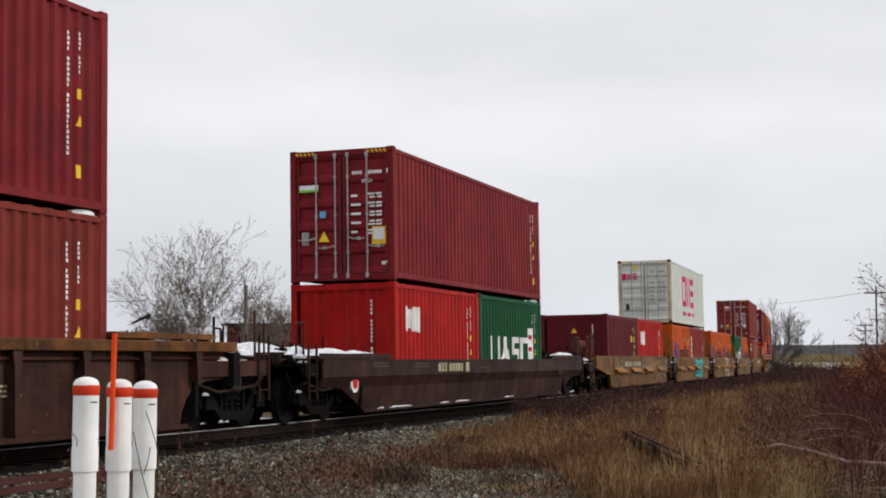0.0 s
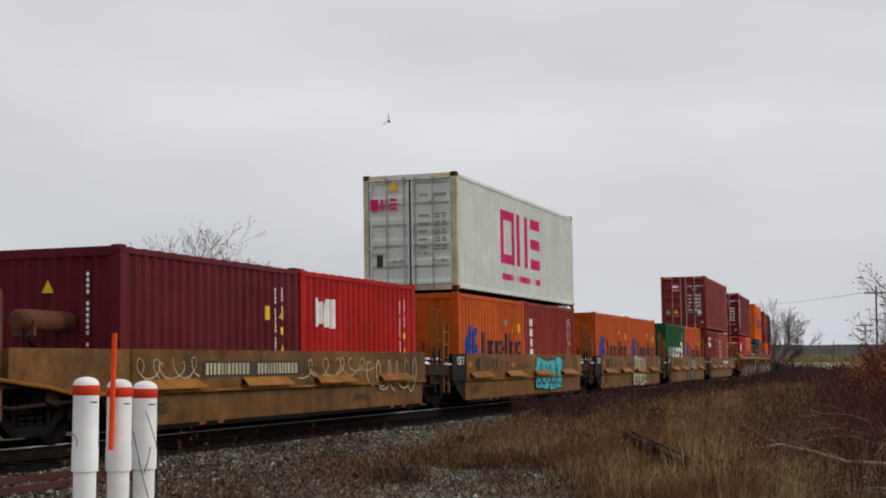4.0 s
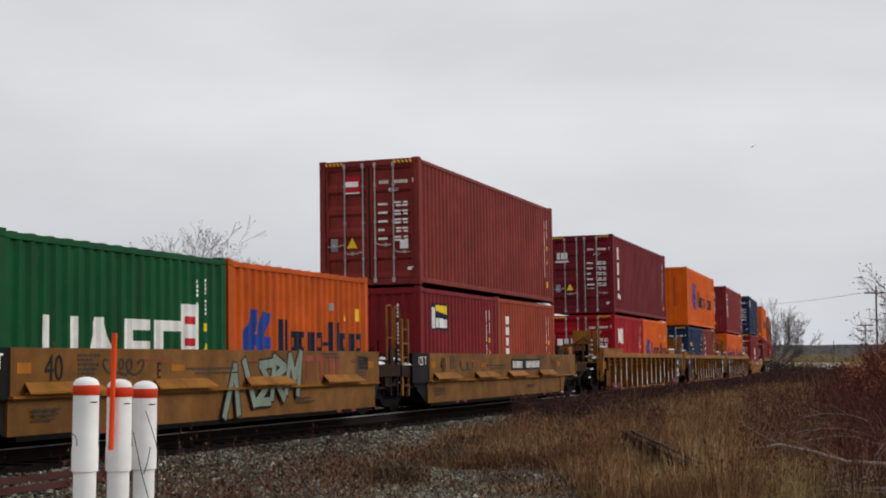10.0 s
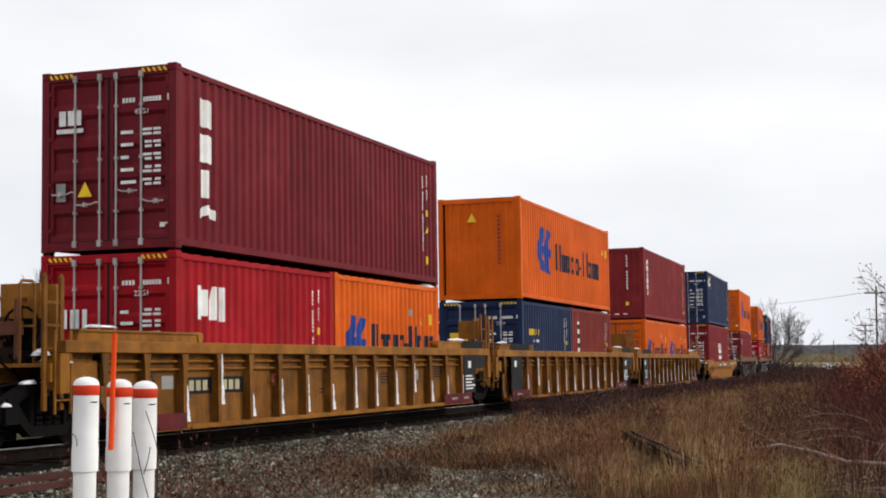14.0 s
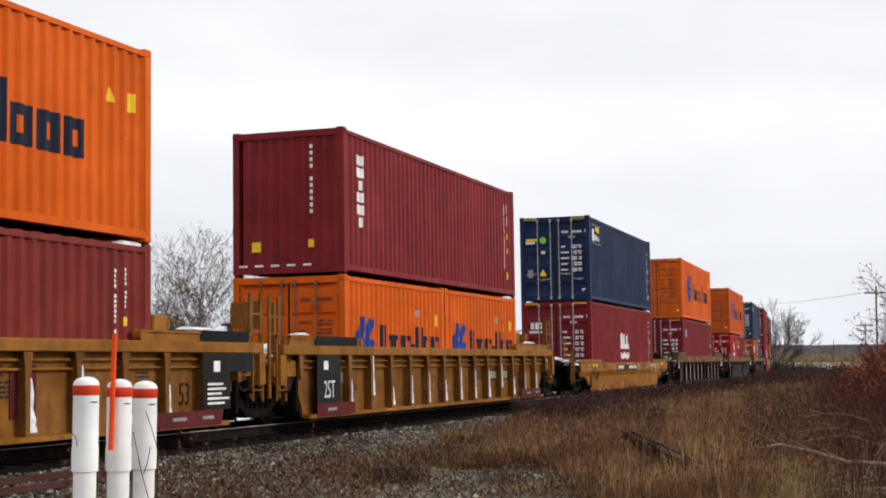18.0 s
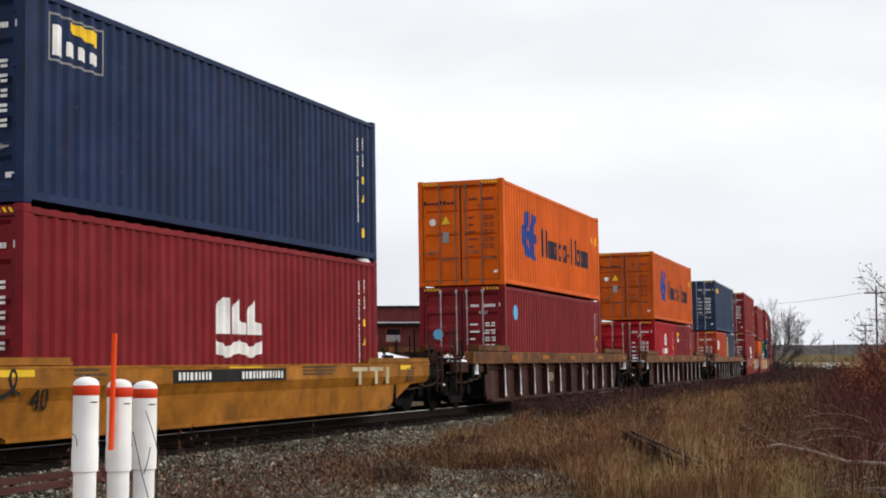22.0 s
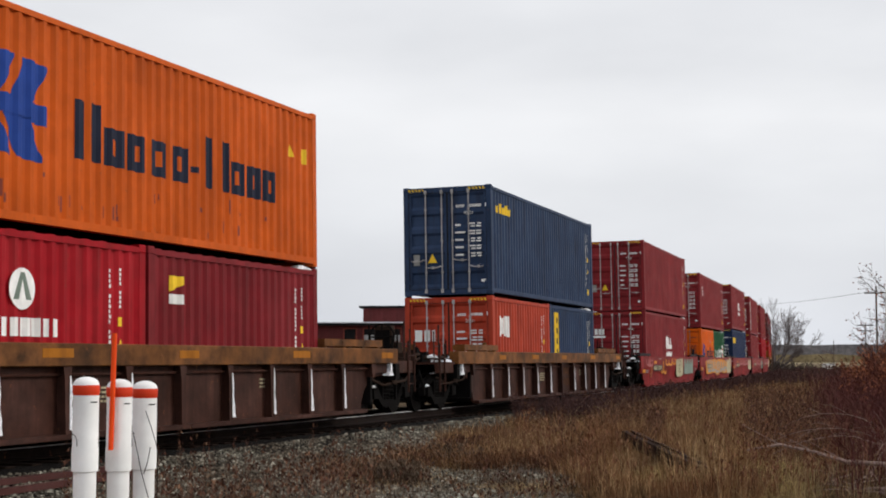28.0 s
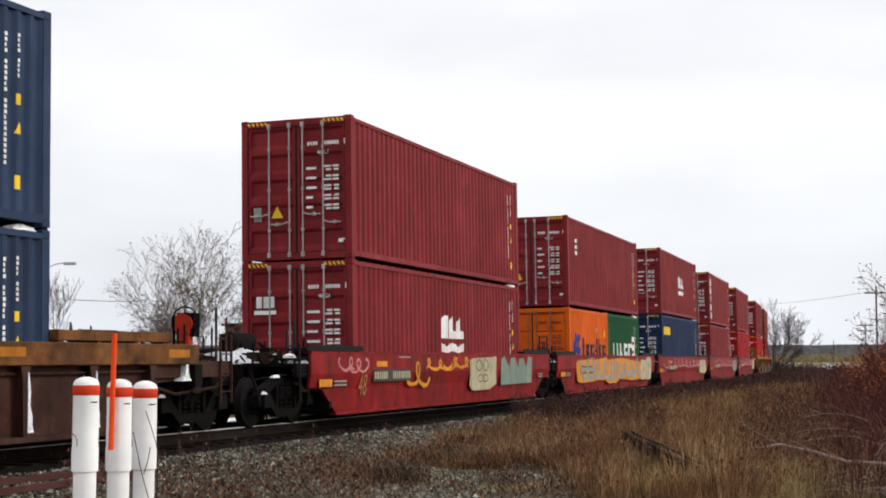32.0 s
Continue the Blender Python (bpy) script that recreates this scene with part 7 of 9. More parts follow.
r = random.Random(34)
scuffs = []
for i in range(30):
    x, z = r.uniform(-5.4, 5.5), r.choice((0.22, 0.26, 0.34, 0.62, 0.68))
    scuffs.append(rect(x, x + r.uniform(0.02, 0.06), z, z + r.uniform(0.05, 0.24)))
marks(c, H40, INK_RUST, scuffs, "rusty scuffs low on the side", True)
top40(c, s, STD)

s = S_AT["N"]
a = cai20(FADED_RED, "faded vermilion", 35, "doors")
b = plain20(LIFTED_BLUE, "lightened navy blue", 36)
marks(b, H20, INK_YELLOW, [rect(-2.36, -1.95, 0.3, 2.35)], "upright yellow panel")
marks(b, H20, INK_DARK, [rect(-2.26, -2.05, 0.75 + 0.32 * i, 0.92 + 0.32 * i) for i in range(5)], "dark letters drawn as bars", high=0.008)
load20(a, b, s)
c = plain40(LIFTED_BLUE, "lightened navy blue high-cube", 37)
marks(c, H40, INK_YELLOW, [rect(-5.62 + 0.32 * i, -5.38 + 0.32 * i, 2.20, 2.46 if i % 2 else 2.38) for i in range(5)], "yellow company lettering drawn as bars")
top40(c, s, STD)

s = S_AT["O"]
c = plain40(LIFTED_MAROON, "lightened maroon high-cube", 38)
logo_wave(c, H40, -0.64, 0.98, 1.75, 0.94)
end_marks(c, -H40 / 2 + 0.022, INK_WHITE, [(0.50, 0.60, 1.95, 2.18), (0.62, 0.74, 1.95, 2.18), (0.78, 0.90, 1.95, 2.18), (0.46, 0.95, 1.82, 1.90)], "white company emblem drawn as blocks")
place(c, s, 0, FLOOR)
top40(plain40(LIFTED_MAROON, "lightened maroon high-cube", 39), s, HC)

s = S_AT["P"]
load20(orange20("doors", 40), green20(41), s)
c = plain40(LIFTED_MAROON, "lightened maroon high-cube", 42)
marks(c, H40, INK_WHITE, [rect(-5.0, -4.7, 2.1 - 0.2 * i, 2.22 - 0.2 * i) for i in range(3)], "small white letters drawn as bars")
top40(c, s, STD)

s = S_AT["Q"]
c = plain40(BLUE, "navy blue high-cube", 43)
marks(c, H40, INK_YELLOW, [rect(-5.4, -3.6, 2.0, 2.35)], "yellow company lettering drawn as a bar")
place(c, s, 0, FLOOR)
c = plain40(LIFTED_MAROON, "lightened maroon high-cube", 44)
logo_wave(c, H40, -0.64, 0.98, 1.75, 0.94)
top40(c, s, HC)

for k, (lo, hi) in {"R": (LIFTED_MAROON, LIFTED_MAROON), "S": (CRIMSON, LIFTED_MAROON), "T": (RED, MAROON), "U": (MAROON, BROWNRED)}.items():
    s = S_AT[k]
    place(plain40(lo, "red" if lo in (RED, CRIMSON) else "maroon", ord(k)), s, 0, FLOOR)
    c = plain40(hi, "maroon high-cube", ord(k) + 1)
    if k == "R":
        logo_column(c, H40, -5.4, 2.5, 0.5, 0.36, 5, INK_WHITE)
    top40(c, s, HC)


# ---- ground ----
def at_ray(px, py, dist):
    """The place that many metres ahead of the eye, in the direction px, py of its view."""
    X, Y = (px - 784) / 2576.6, (py - 441) / 2576.6
    f = math.cos(PITCH) + Y * math.sin(PITCH)
    up = math.sin(PITCH) - Y * math.cos(PITCH)
    k = dist / f
    fx, lx = dist, -X * k
    return (fx * math.cos(YAW) - lx * math.sin(YAW), fx * math.sin(YAW) + lx * math.cos(YAW), EYE[2] + up * k)


def afield(x, y):
    """How far a place lies ahead of the eye, and its bearing: metres to the right for each metre ahead."""
    f = x * math.cos(YAW) + y * math.sin(YAW)
    return f, (x * math.sin(YAW) - y * math.cos(YAW)) / max(f, 0.1)


def place_at(f, b):
    return f * math.cos(YAW) + f * b * math.sin(YAW), f * math.sin(YAW) - f * b * math.cos(YAW)


def off_line(x, y):
    """Distance from the track's centre line towards the camera's side, and the line's own height there."""
    s = x
    yc = LINE_Y + BEND * s * s / 2 + BEND_2 * s ** 3 / 6e3 + BEND_3 * s ** 4 / 12e6
    return (yc - y) * math.cos(heading(min(s, 300))), GRADE * min(s, 300)


def ground_z(x, y):
    if x > 420 or x < -200 or abs(y) > 200:
        return -0.6
    d, base = off_line(x, y)
    a = abs(d)
    swell = 0.07 * noise.noise(Vector((x * 0.16, y * 0.16, 0))) + 0.03 * noise.noise(Vector((x * 0.7, y * 0.7, 3)))
    if a < 1.75:
        return base - 0.19 - 0.025 * max(0, a - 1.3) / 0.45
    if a < 3.3:
        return base - 0.215 - (a - 1.75) / 1.55 * 0.33 + swell * 0.4 * (a - 1.75) / 1.55
    return base - 0.545 + swell


def grass_edge(x):
    """How far from the line the grass begins."""
    return 8.0 - 0.26 * (x - 17.7) if x < 25 else max(2.3, 6.1 - 1.0 * (x - 25))


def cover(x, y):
    """0 grass, 1 gravel, 2 dirt, 3 oily ballast darkened for the train's shade, 5 snow beyond the line."""
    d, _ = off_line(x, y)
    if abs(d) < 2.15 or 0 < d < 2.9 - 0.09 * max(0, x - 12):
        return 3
    f, b = afield(x, y)
    rag = 0.55 * noise.noise(Vector((x * 0.45, y * 0.45, 7))) + 0.55 * noise.noise(Vector((x * 1.5, y * 1.5, 9)))
    if d < -2.6 + rag * 0.5 and x < 160:
        return 5 if noise.noise(Vector((x * 0.3, y * 0.3, 2))) > 0.22 else 0
    # a weedy strip between the ballast and the gravel road
    if -0.075 < b + 0.02 * rag < 0.12 and f > 23.4 + 1.6 * rag + 30 * max(0.0, -b) and d > (3.5 if b < 0 else 2.4) + rag * 0.5 and f < 60:
        return 0
    edge = grass_edge(x)
    if x < 27 and abs(d - edge + 1.05 + rag * 0.5) < 0.36:
        return 2
    if -2.6 < d < edge + rag * 0.7:
        return 1
    return 0


def span(*steps):
    out = []
    for a, b, n in steps:
        out += [a + (b - a) * i / n for i in range(n)]
    return out + [steps[-1][1]]


gx = span((-3000, -200, 5), (-200, -20, 9), (-20, 0, 20), (0, 10, 25), (10, 50, 100), (50, 150, 90), (150, 420, 50), (420, 4000, 8))
gy = span((-3000, -200, 5), (-200, -20, 9), (-20, -4, 16), (-4, 20, 90), (20, 60, 40), (60, 200, 14), (200, 3000, 6))
gv = [(x, y, ground_z(x, y)) for x in gx for y in gy]
ny = len(gy)
gf = [(i * ny + j, (i + 1) * ny + j, (i + 1) * ny + j + 1, i * ny + j + 1) for i in range(len(gx) - 1) for j in range(ny - 1)]
me = bpy.data.meshes.new("ground")
me.from_pydata(gv, [], gf)
for m in (GROUND, GRAVEL, DIRT, OILY_SHADE, FIELD, SNOW):
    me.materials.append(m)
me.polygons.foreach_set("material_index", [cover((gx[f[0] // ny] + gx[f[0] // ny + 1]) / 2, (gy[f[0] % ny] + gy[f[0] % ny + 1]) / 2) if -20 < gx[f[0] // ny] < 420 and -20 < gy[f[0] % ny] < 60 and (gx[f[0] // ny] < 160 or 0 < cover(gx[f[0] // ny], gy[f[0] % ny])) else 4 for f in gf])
me.polygons.foreach_set("use_smooth", [True] * len(gf))
tagged(new("ground", me), "brown winter ground of dead grass, gravel and dirt", "ground", kind="structure")

# ---- the track ----
track = tagged(new("railway_track"), "single railway track with worn steel rails on dark wooden sleepers", "track", kind="structure")
RAIL_S = [-60 + 4 * i for i in range(116)]
for side in (-1, 1):
    for name, prof, mat in (("rail", [(-0.075, -0.172), (0.075, -0.172), (0.075, -0.155), (0.012, -0.13), (0.012, -0.05), (0.036, -0.042), (0.036, -0.011), (-0.036, -0.011), (-0.036, -0.042), (-0.012, -0.05), (-0.012, -0.13), (-0.075, -0.155)], RAILSIDE),
                            ("rail_head", [(-0.035, -0.0105), (0.035, -0.0105), (0.034, -0.005), (0.028, 0.0), (-0.028, 0.0), (-0.034, -0.005)], RAILTOP)):
        vs, fs = [], []
        n = len(prof)
        for s in RAIL_S:
            m = line_pose(s)
            vs += [tuple(m @ Vector((0, side * 0.753 + py, pz))) for py, pz in prof]
        for i in range(len(RAIL_S) - 1):
            for j in range(n):
                fs.append((i * n + j, (i + 1) * n + j, (i + 1) * n + (j + 1) % n, i * n + (j + 1) % n))
        me = bpy.data.meshes.new(name)
        me.from_pydata(vs, [], fs)
        me.materials.append(mat)
        ob = new(name, me)
        ob.parent = track


def tie_mesh(bm):
    box(bm, -0.11, 0.11, -1.28, 1.28, -0.35, -0.184)
    chamfered(bm, 0.012)


tie = cached("tie", "sleeper", ROTWOOD, tie_mesh)
for i in range(200):
    ob = new("sleeper", tie)
    ob.parent = track
    ob.matrix_basis = line_pose(6 + i * 0.52) @ pose(random.uniform(-0.03, 0.03), random.uniform(-0.04, 0.04), 0, 0, 0, random.uniform(-1, 1))


# ---- loose stones, grass and weeds ----
def raw(name, verts, faces, mat, label, category, kind="stuff"):
    me = bpy.data.meshes.new(name)
    me.from_pydata(verts, [], faces)
    me.materials.append(mat)
    return tagged(new(name, me), label, category, kind=kind)


def scatter_stones(n, seed):
    r = random.Random(seed)
    vs, fs = [], []
    while n > 0:
        x = 12 + 40 * r.random() ** 1.6
        d = 1.75 + 6.3 * r.random() ** 1.15
        y = off_line(x, 0)[0] - d
        k = cover(x, y)
        if k in (0, 5) or (k == 2 and r.random() < 0.6):
            n -= 0.2
            continue
        n -= 1
        z = ground_z(x, y)
        a = r.uniform(0.010, 0.029) * (1.8 if r.random() < 0.06 else 1)
        b, c, t = a * r.uniform(0.6, 1), a * r.uniform(0.5, 0.9), r.uniform(0, 3)
        ct, st = math.cos(t), math.sin(t)
        k = len(vs)
        lift = r.uniform(0.0, 0.5) * a
        for px, py, pz in ((a, 0, 0), (0.2 * a, b, 0.1 * c), (-a * 0.9, 0.2 * b, 0), (-0.1 * a, -b, 0), (0.35 * a, 0.1 * b, c), (-0.4 * a, -0.1 * b, c * 0.9), (0, 0, -0.6 * c)):
            vs.append((x + px * ct - py * st, y + px * st + py * ct, z + lift + pz))
        fs += [(k, k + 1, k + 4), (k + 1, k + 2, k + 5), (k + 1, k + 5, k + 4), (k + 2, k + 3, k + 5), (k + 3, k, k + 4), (k + 3, k + 4, k + 5), (k, k + 6, k + 1), (k + 1, k + 6, k + 2), (k + 2, k + 6, k + 3), (k + 3, k + 6, k)]
    raw("ballast_stones", vs, fs, STONE, "grey crushed ballast stones beside the track", "gravel")


scatter_stones(56000, 1)


def blade(vs, fs, x, y, z, h, w, lean, turn, bend):
    """A thin blade of two joints."""
    k = len(vs)
    cx, sx = math.cos(turn), math.sin(turn)
    lx, ly = math.cos(lean[1]) * lean[0], math.sin(lean[1]) * lean[0]
    for f, ww in ((0.0, 1.0), (0.55, 0.8)):
        ox, oy = lx * h * f ** (1 + bend), ly * h * f ** (1 + bend)
        vs.append((x + ox - cx * w * ww, y + oy - sx * w * ww, z + h * f))
        vs.append((x + ox + cx * w * ww, y + oy + sx * w * ww, z + h * f))
    vs.append((x + lx * h, y + ly * h, z + h * (1 - 0.25 * lean[0])))
    fs += [(k, k + 1, k + 3, k + 2), (k + 2, k + 3, k + 4)]


def waver(x, y, scale, k):
    return noise.noise(Vector((x * scale, y * scale, k)))


def sow(name, mat, label, category, zone, count, seed, keep, plant):
    """Plants over a stretch (from, to, bearing from, bearing to), kept where keep() says; plant(vs, fs, x, y, z, r, f)."""
    r = random.Random(seed)
    vs, fs = [], []
    f0, f1, b0, b1 = zone
    done = tries = 0
    while done < count and tries < count * 14:
        tries += 1
        f = f0 * (f1 / f0) ** r.random()
        b = r.uniform(b0, b1)
        x, y = place_at(f, b)
        d, _ = off_line(x, y)
        if d < 1.9 or r.random() > keep(x, y, f, b, d):
            continue
        done += 1
        plant(vs, fs, x, y, ground_z(x, y) - 0.02, r, f)
    return raw(name, vs, fs, mat, label, category)


def tuft(blades, hmin, hmax, width, lean, spread, lump=0.9):
    def make(vs, fs, x, y, z, r, f):
        p = waver(x, y, 0.8, 4)
        h = (hmin + (hmax - hmin) * r.random() ** 1.5) * (1 + lump * p)
        wind, wide = r.uniform(0, 6.28), spread * r.uniform(0.5, 1.5)
        w = width * max(1.0, f / 32)
        for _ in range(blades):
            ox, oy = r.gauss(0, wide), r.gauss(0, wide)
            out = math.atan2(oy + 0.5 * wide * math.sin(wind), ox + 0.5 * wide * math.cos(wind)) + r.gauss(0, 0.6)
            blade(vs, fs, x + ox, y + oy, z, max(0.03, h * r.uniform(0.3, 1.1)), w * r.uniform(0.5, 1.3), (abs(r.gauss(0, lean)), out), r.uniform(0, 3.14), 1.0)
    return make


def stalk(hmin, hmax, thick, twigs, heads, lean=0.13, head_size=0.012):
    """An upright dead stalk with short side twigs and seed heads."""
    def make(vs, fs, x, y, z, r, f):
        h = r.uniform(hmin, hmax)
        w = thick * max(1.0, f / 30)
        ln, az = abs(r.gauss(0, lean)), r.uniform(0, 6.28)
        blade(vs, fs, x, y, z, h, w, (ln, az), r.uniform(0, 3.14), 0.2)
        for _ in range(r.randint(twigs // 2, twigs)):
            q = r.uniform(0.3, 0.95)
            bx, by = x + math.cos(az) * ln * h * q, y + math.sin(az) * ln * h * q
            blade(vs, fs, bx, by, z + h * q, h * r.uniform(0.10, 0.30), w * 0.7, (r.uniform(0.4, 1.3), r.uniform(0, 6.28)), r.uniform(0, 3.14), 0.0)
        for _ in range(r.randint(heads // 2, heads)):
            q = r.uniform(0.75, 1.0)
            bx, by = x + math.cos(az) * ln * h * q + r.gauss(0, 0.03), y + math.sin(az) * ln * h * q + r.gauss(0, 0.03)
            blade(vs, fs, bx, by, z + h * q, 0.05, head_size * max(1.0, f / 40), (0.5, r.uniform(0, 6.28)), r.uniform(0, 3.14), 0.0)
    return make


def on_grass(x, y):
    return cover(x, y) == 0


def by_log(f, b):
    """Little grows round the old sleeper."""
    return 0.12 if 18.5 < f < 25.5 and 0.12 < b < 0.19 else 1.0


def patch_of(scale, k, cut, soft=6.0):
    return lambda x, y: min(1.0, max(0.0, 0.5 + soft * (waver(x, y, scale, k) - cut)))


clumps, reds, mats = patch_of(0.75, 3.0, 0.06, 9.0), patch_of(0.45, 17.0, 0.05), patch_of(0.5, 29.0, -0.05)
# matted litter under everything
sow("flattened_grass", LITTER, "flattened brown grass and leaf litter", "grass", (16.5, 60, 0.0, 0.34), 15500, 5, lambda x, y, f, b, d: (1.0 if on_grass(x, y) else 0.06) * (1 if f < 45 else 0.6), tuft(8, 0.08, 0.20, 0.0065, 1.6, 0.10))
# golden grass: a loose clump before the ballast, a taller stand past the end of the gravel, and the open field behind
sow("dry_grass", GRASS, "fine golden brown grass in loose clumps", "grass", (20.5, 46, -0.08, 0.12), 1250, 3, lambda x, y, f, b, d: on_grass(x, y) * (0.25 + 0.75 * clumps(x, y)) * (d > 2.6), tuft(22, 0.16, 0.50, 0.0042, 0.75, 0.16))
sow("brown_grass", RUSTMAT, "low rusty brown grass in loose clumps", "grass", (20.5, 46, -0.08, 0.14), 1300, 13, lambda x, y, f, b, d: on_grass(x, y) * (0.2 + 0.8 * reds(x, y)) * (d > 2.6), tuft(18, 0.12, 0.42, 0.0045, 0.85, 0.16))
sow("tall_dry_grass", GRASS, "tall straw-coloured grass in uneven tufts", "grass", (17.2, 30, 0.075, 0.215), 720, 6, lambda x, y, f, b, d: on_grass(x, y) * clumps(x, y) * by_log(f, b), tuft(28, 0.30, 0.80, 0.0042, 0.42, 0.14))
sow("dry_grass", GRASS, "open field of golden winter grass", "grass", (24, 75, 0.10, 0.27), 5200, 7, lambda x, y, f, b, d: on_grass(x, y) * (0.15 + 0.85 * clumps(x, y)) * (1 if b < 0.225 else 0.45), tuft(18, 0.18, 0.60, 0.0042, 0.55, 0.15))
sow("mossy_grass", MOSSY, "low mat of yellow-green grass", "grass", (16.8, 25, 0.135, 0.25), 2300, 8, lambda x, y, f, b, d: on_grass(x, y) * mats(x, y), tuft(16, 0.08, 0.24, 0.005, 1.0, 0.11))
sow("pale_straw", PALEGRASS, "thin pale straw stalks", "grass", (17, 60, 0.07, 0.30), 900, 9, lambda x, y, f, b, d: on_grass(x, y) * clumps(x, y), tuft(6, 0.35, 0.85, 0.0035, 0.45, 0.09))
sow("gravel_litter", DRYLITTER, "thin brown litter on the gravel", "grass", (15, 30, -0.22, 0.09), 2900, 10, lambda x, y, f, b, d: (cover(x, y) in (1, 2)) * max(0.0, 0.35 + 1.6 * waver(x, y, 0.5, 12)) * (d > 2.9), tuft(7, 0.04, 0.11, 0.006, 1.5, 0.12))
sow("pale_litter", PALEGRASS, "bleached flattened straw on the gravel", "grass", (18.5, 25, -0.07, 0.09), 650, 11, lambda x, y, f, b, d: (cover(x, y) in (1, 2)) * (waver(x, y, 0.55, 71) > 0.08) * (d > 2.9), tuft(8, 0.05, 0.15, 0.0045, 1.3, 0.12))
sow("far_dry_grass", GRASS, "tufts of dry tan winter grass", "grass", (60, 260, 0.06, 0.34), 6500, 4, lambda x, y, f, b, d: (d > 3.0) * (0.3 + 0.7 * mats(x, y)), tuft(8, 0.2, 0.55, 0.0045, 0.5, 0.25))
# red-brown stalks: among the grass, thick before the line, thicker to the side of the dogwood
sow("red_stalks", REDSTALK, "upright red-brown dead stalks among the grass", "weeds", (17.3, 70, 0.05, 0.30), 1000, 14, lambda x, y, f, b, d: on_grass(x, y) * reds(x, y) * (0.45 + 2.0 * max(0, b - 0.16)) * by_log(f, b), stalk(0.30, 0.85, 0.0042, 8, 6))
sow("dead_weeds", WEEDS, "stand of dead red-brown weed stalks", "weeds", (27, 42, 0.075, 0.15), 520, 15, lambda x, y, f, b, d: on_grass(x, y) * reds(x, y), stalk(0.25, 0.70, 0.0045, 10, 6))
sow("tall_weeds", WEEDS, "tall dark red-brown weed stalks", "weeds", (21, 60, 0.205, 0.29), 1000, 16, lambda x, y, f, b, d: on_grass(x, y) * (0.25 + 0.75 * reds(x, y)), stalk(0.45, 1.0, 0.0048, 9, 5))
sow("lineside_brush", PURPLE, "low dark purple-brown brush along the ballast", "brush", (36, 150, 0.0, 0.235), 4300, 17, lambda x, y, f, b, d: on_grass(x, y) * (d < 2.2 + 0.012 * f + 1.6 * max(0, waver(x, y, 0.35, 33) + 0.15)), stalk(0.25, 0.72, 0.0042, 16, 4, 0.25))
sow("far_dead_weeds", PURPLE, "dark winter brush beside the line", "brush", (90, 260, 0.14, 0.34), 3000, 18, lambda x, y, f, b, d: (d > 2.2) * (d < 3 + 0.10 * f), stalk(0.4, 1.0, 0.0046, 12, 4, 0.25))
# weeds on the gravel and by the shoulder
sow("sparse_weeds", WEEDS, "thin dead weed stalks on the gravel", "weeds", (15, 34, -0.22, 0.09), 300, 19, lambda x, y, f, b, d: (cover(x, y) in (1, 2)) * (d > 2.2) * (waver(x, y, 0.6, 41) > 0.05), stalk(0.12, 0.42, 0.003, 8, 5))
sow("near_weeds", WEEDS, "thin dead weed stalks close to the track", "weeds", (12.5, 26, -0.26, -0.01), 340, 20, lambda x, y, f, b, d: (2.1 < d < 6.5) * (waver(x, y, 0.7, 51) > -0.1), stalk(0.20, 0.60, 0.0028, 9, 5))
sow("low_weeds", GREYWEED, "low grey-brown weeds on the gravel", "weeds", (16, 30, -0.2, 0.09), 260, 21, lambda x, y, f, b, d: (cover(x, y) in (1, 2)) * (d > 2.8) * (waver(x, y, 0.5, 21) > 0.2), stalk(0.06, 0.20, 0.0045, 8, 4))
for k, (px, py, f, wide, n, mat) in enumerate(((700, 862, 20.3, 0.55, 260, GREYWEED), (800, 815, 24.3, 0.8, 120, GREYWEED), (740, 822, 23.6, 1.0, 130, RUSTMAT), (640, 838, 21.6, 0.7, 90, RUSTMAT), (826, 790, 26.5, 0.5, 180, WEEDS))):
    cx, cy, _ = at_ray(px, py, f)
    cf, cb = afield(cx, cy)
    sow("weed_clump", mat, "low clump of dead brown weeds on the gravel", "weeds", (cf - wide, cf + wide, cb - wide / cf, cb + wide / cf), n, 30 + k, lambda x, y, f, b, d: max(0.0, 1 - ((x - cx) ** 2 + (y - cy) ** 2) / wide ** 2), stalk(0.10, 0.36, 0.0042, 8, 5))
# the dogwood thicket
sow("dogwood_stems", REDSTEM, "dense upright dark red dogwood stems", "brush", (17, 75, 0.225, 0.36), 6000, 22, lambda x, y, f, b, d: (0.16 if f < 24 else 1.0) * min(1.0, max(0.0, (b - 0.253 - 0.02 * waver(x, y, 0.3, 61)) * 30)) * (d > 3), stalk(0.55, 1.35, 0.0046, 10, 0, 0.22))


# ---- trees and brush ----
def limb(vs, fs, p, q, r0, r1, n):
    d = (q - p).normalized()
    u = d.orthogonal().normalized()
    w = d.cross(u)
    k = len(vs)
    for c, rr in ((p, r0), (q, r1)):
        for i in range(n):
            a = 6.28318 * i / n
            vs.append(tuple(c + (u * math.cos(a) + w * math.sin(a)) * rr))
    for i in range(n):
        j = (i + 1) % n
        fs.append((k + i, k + j, k + n + j, k + n + i))


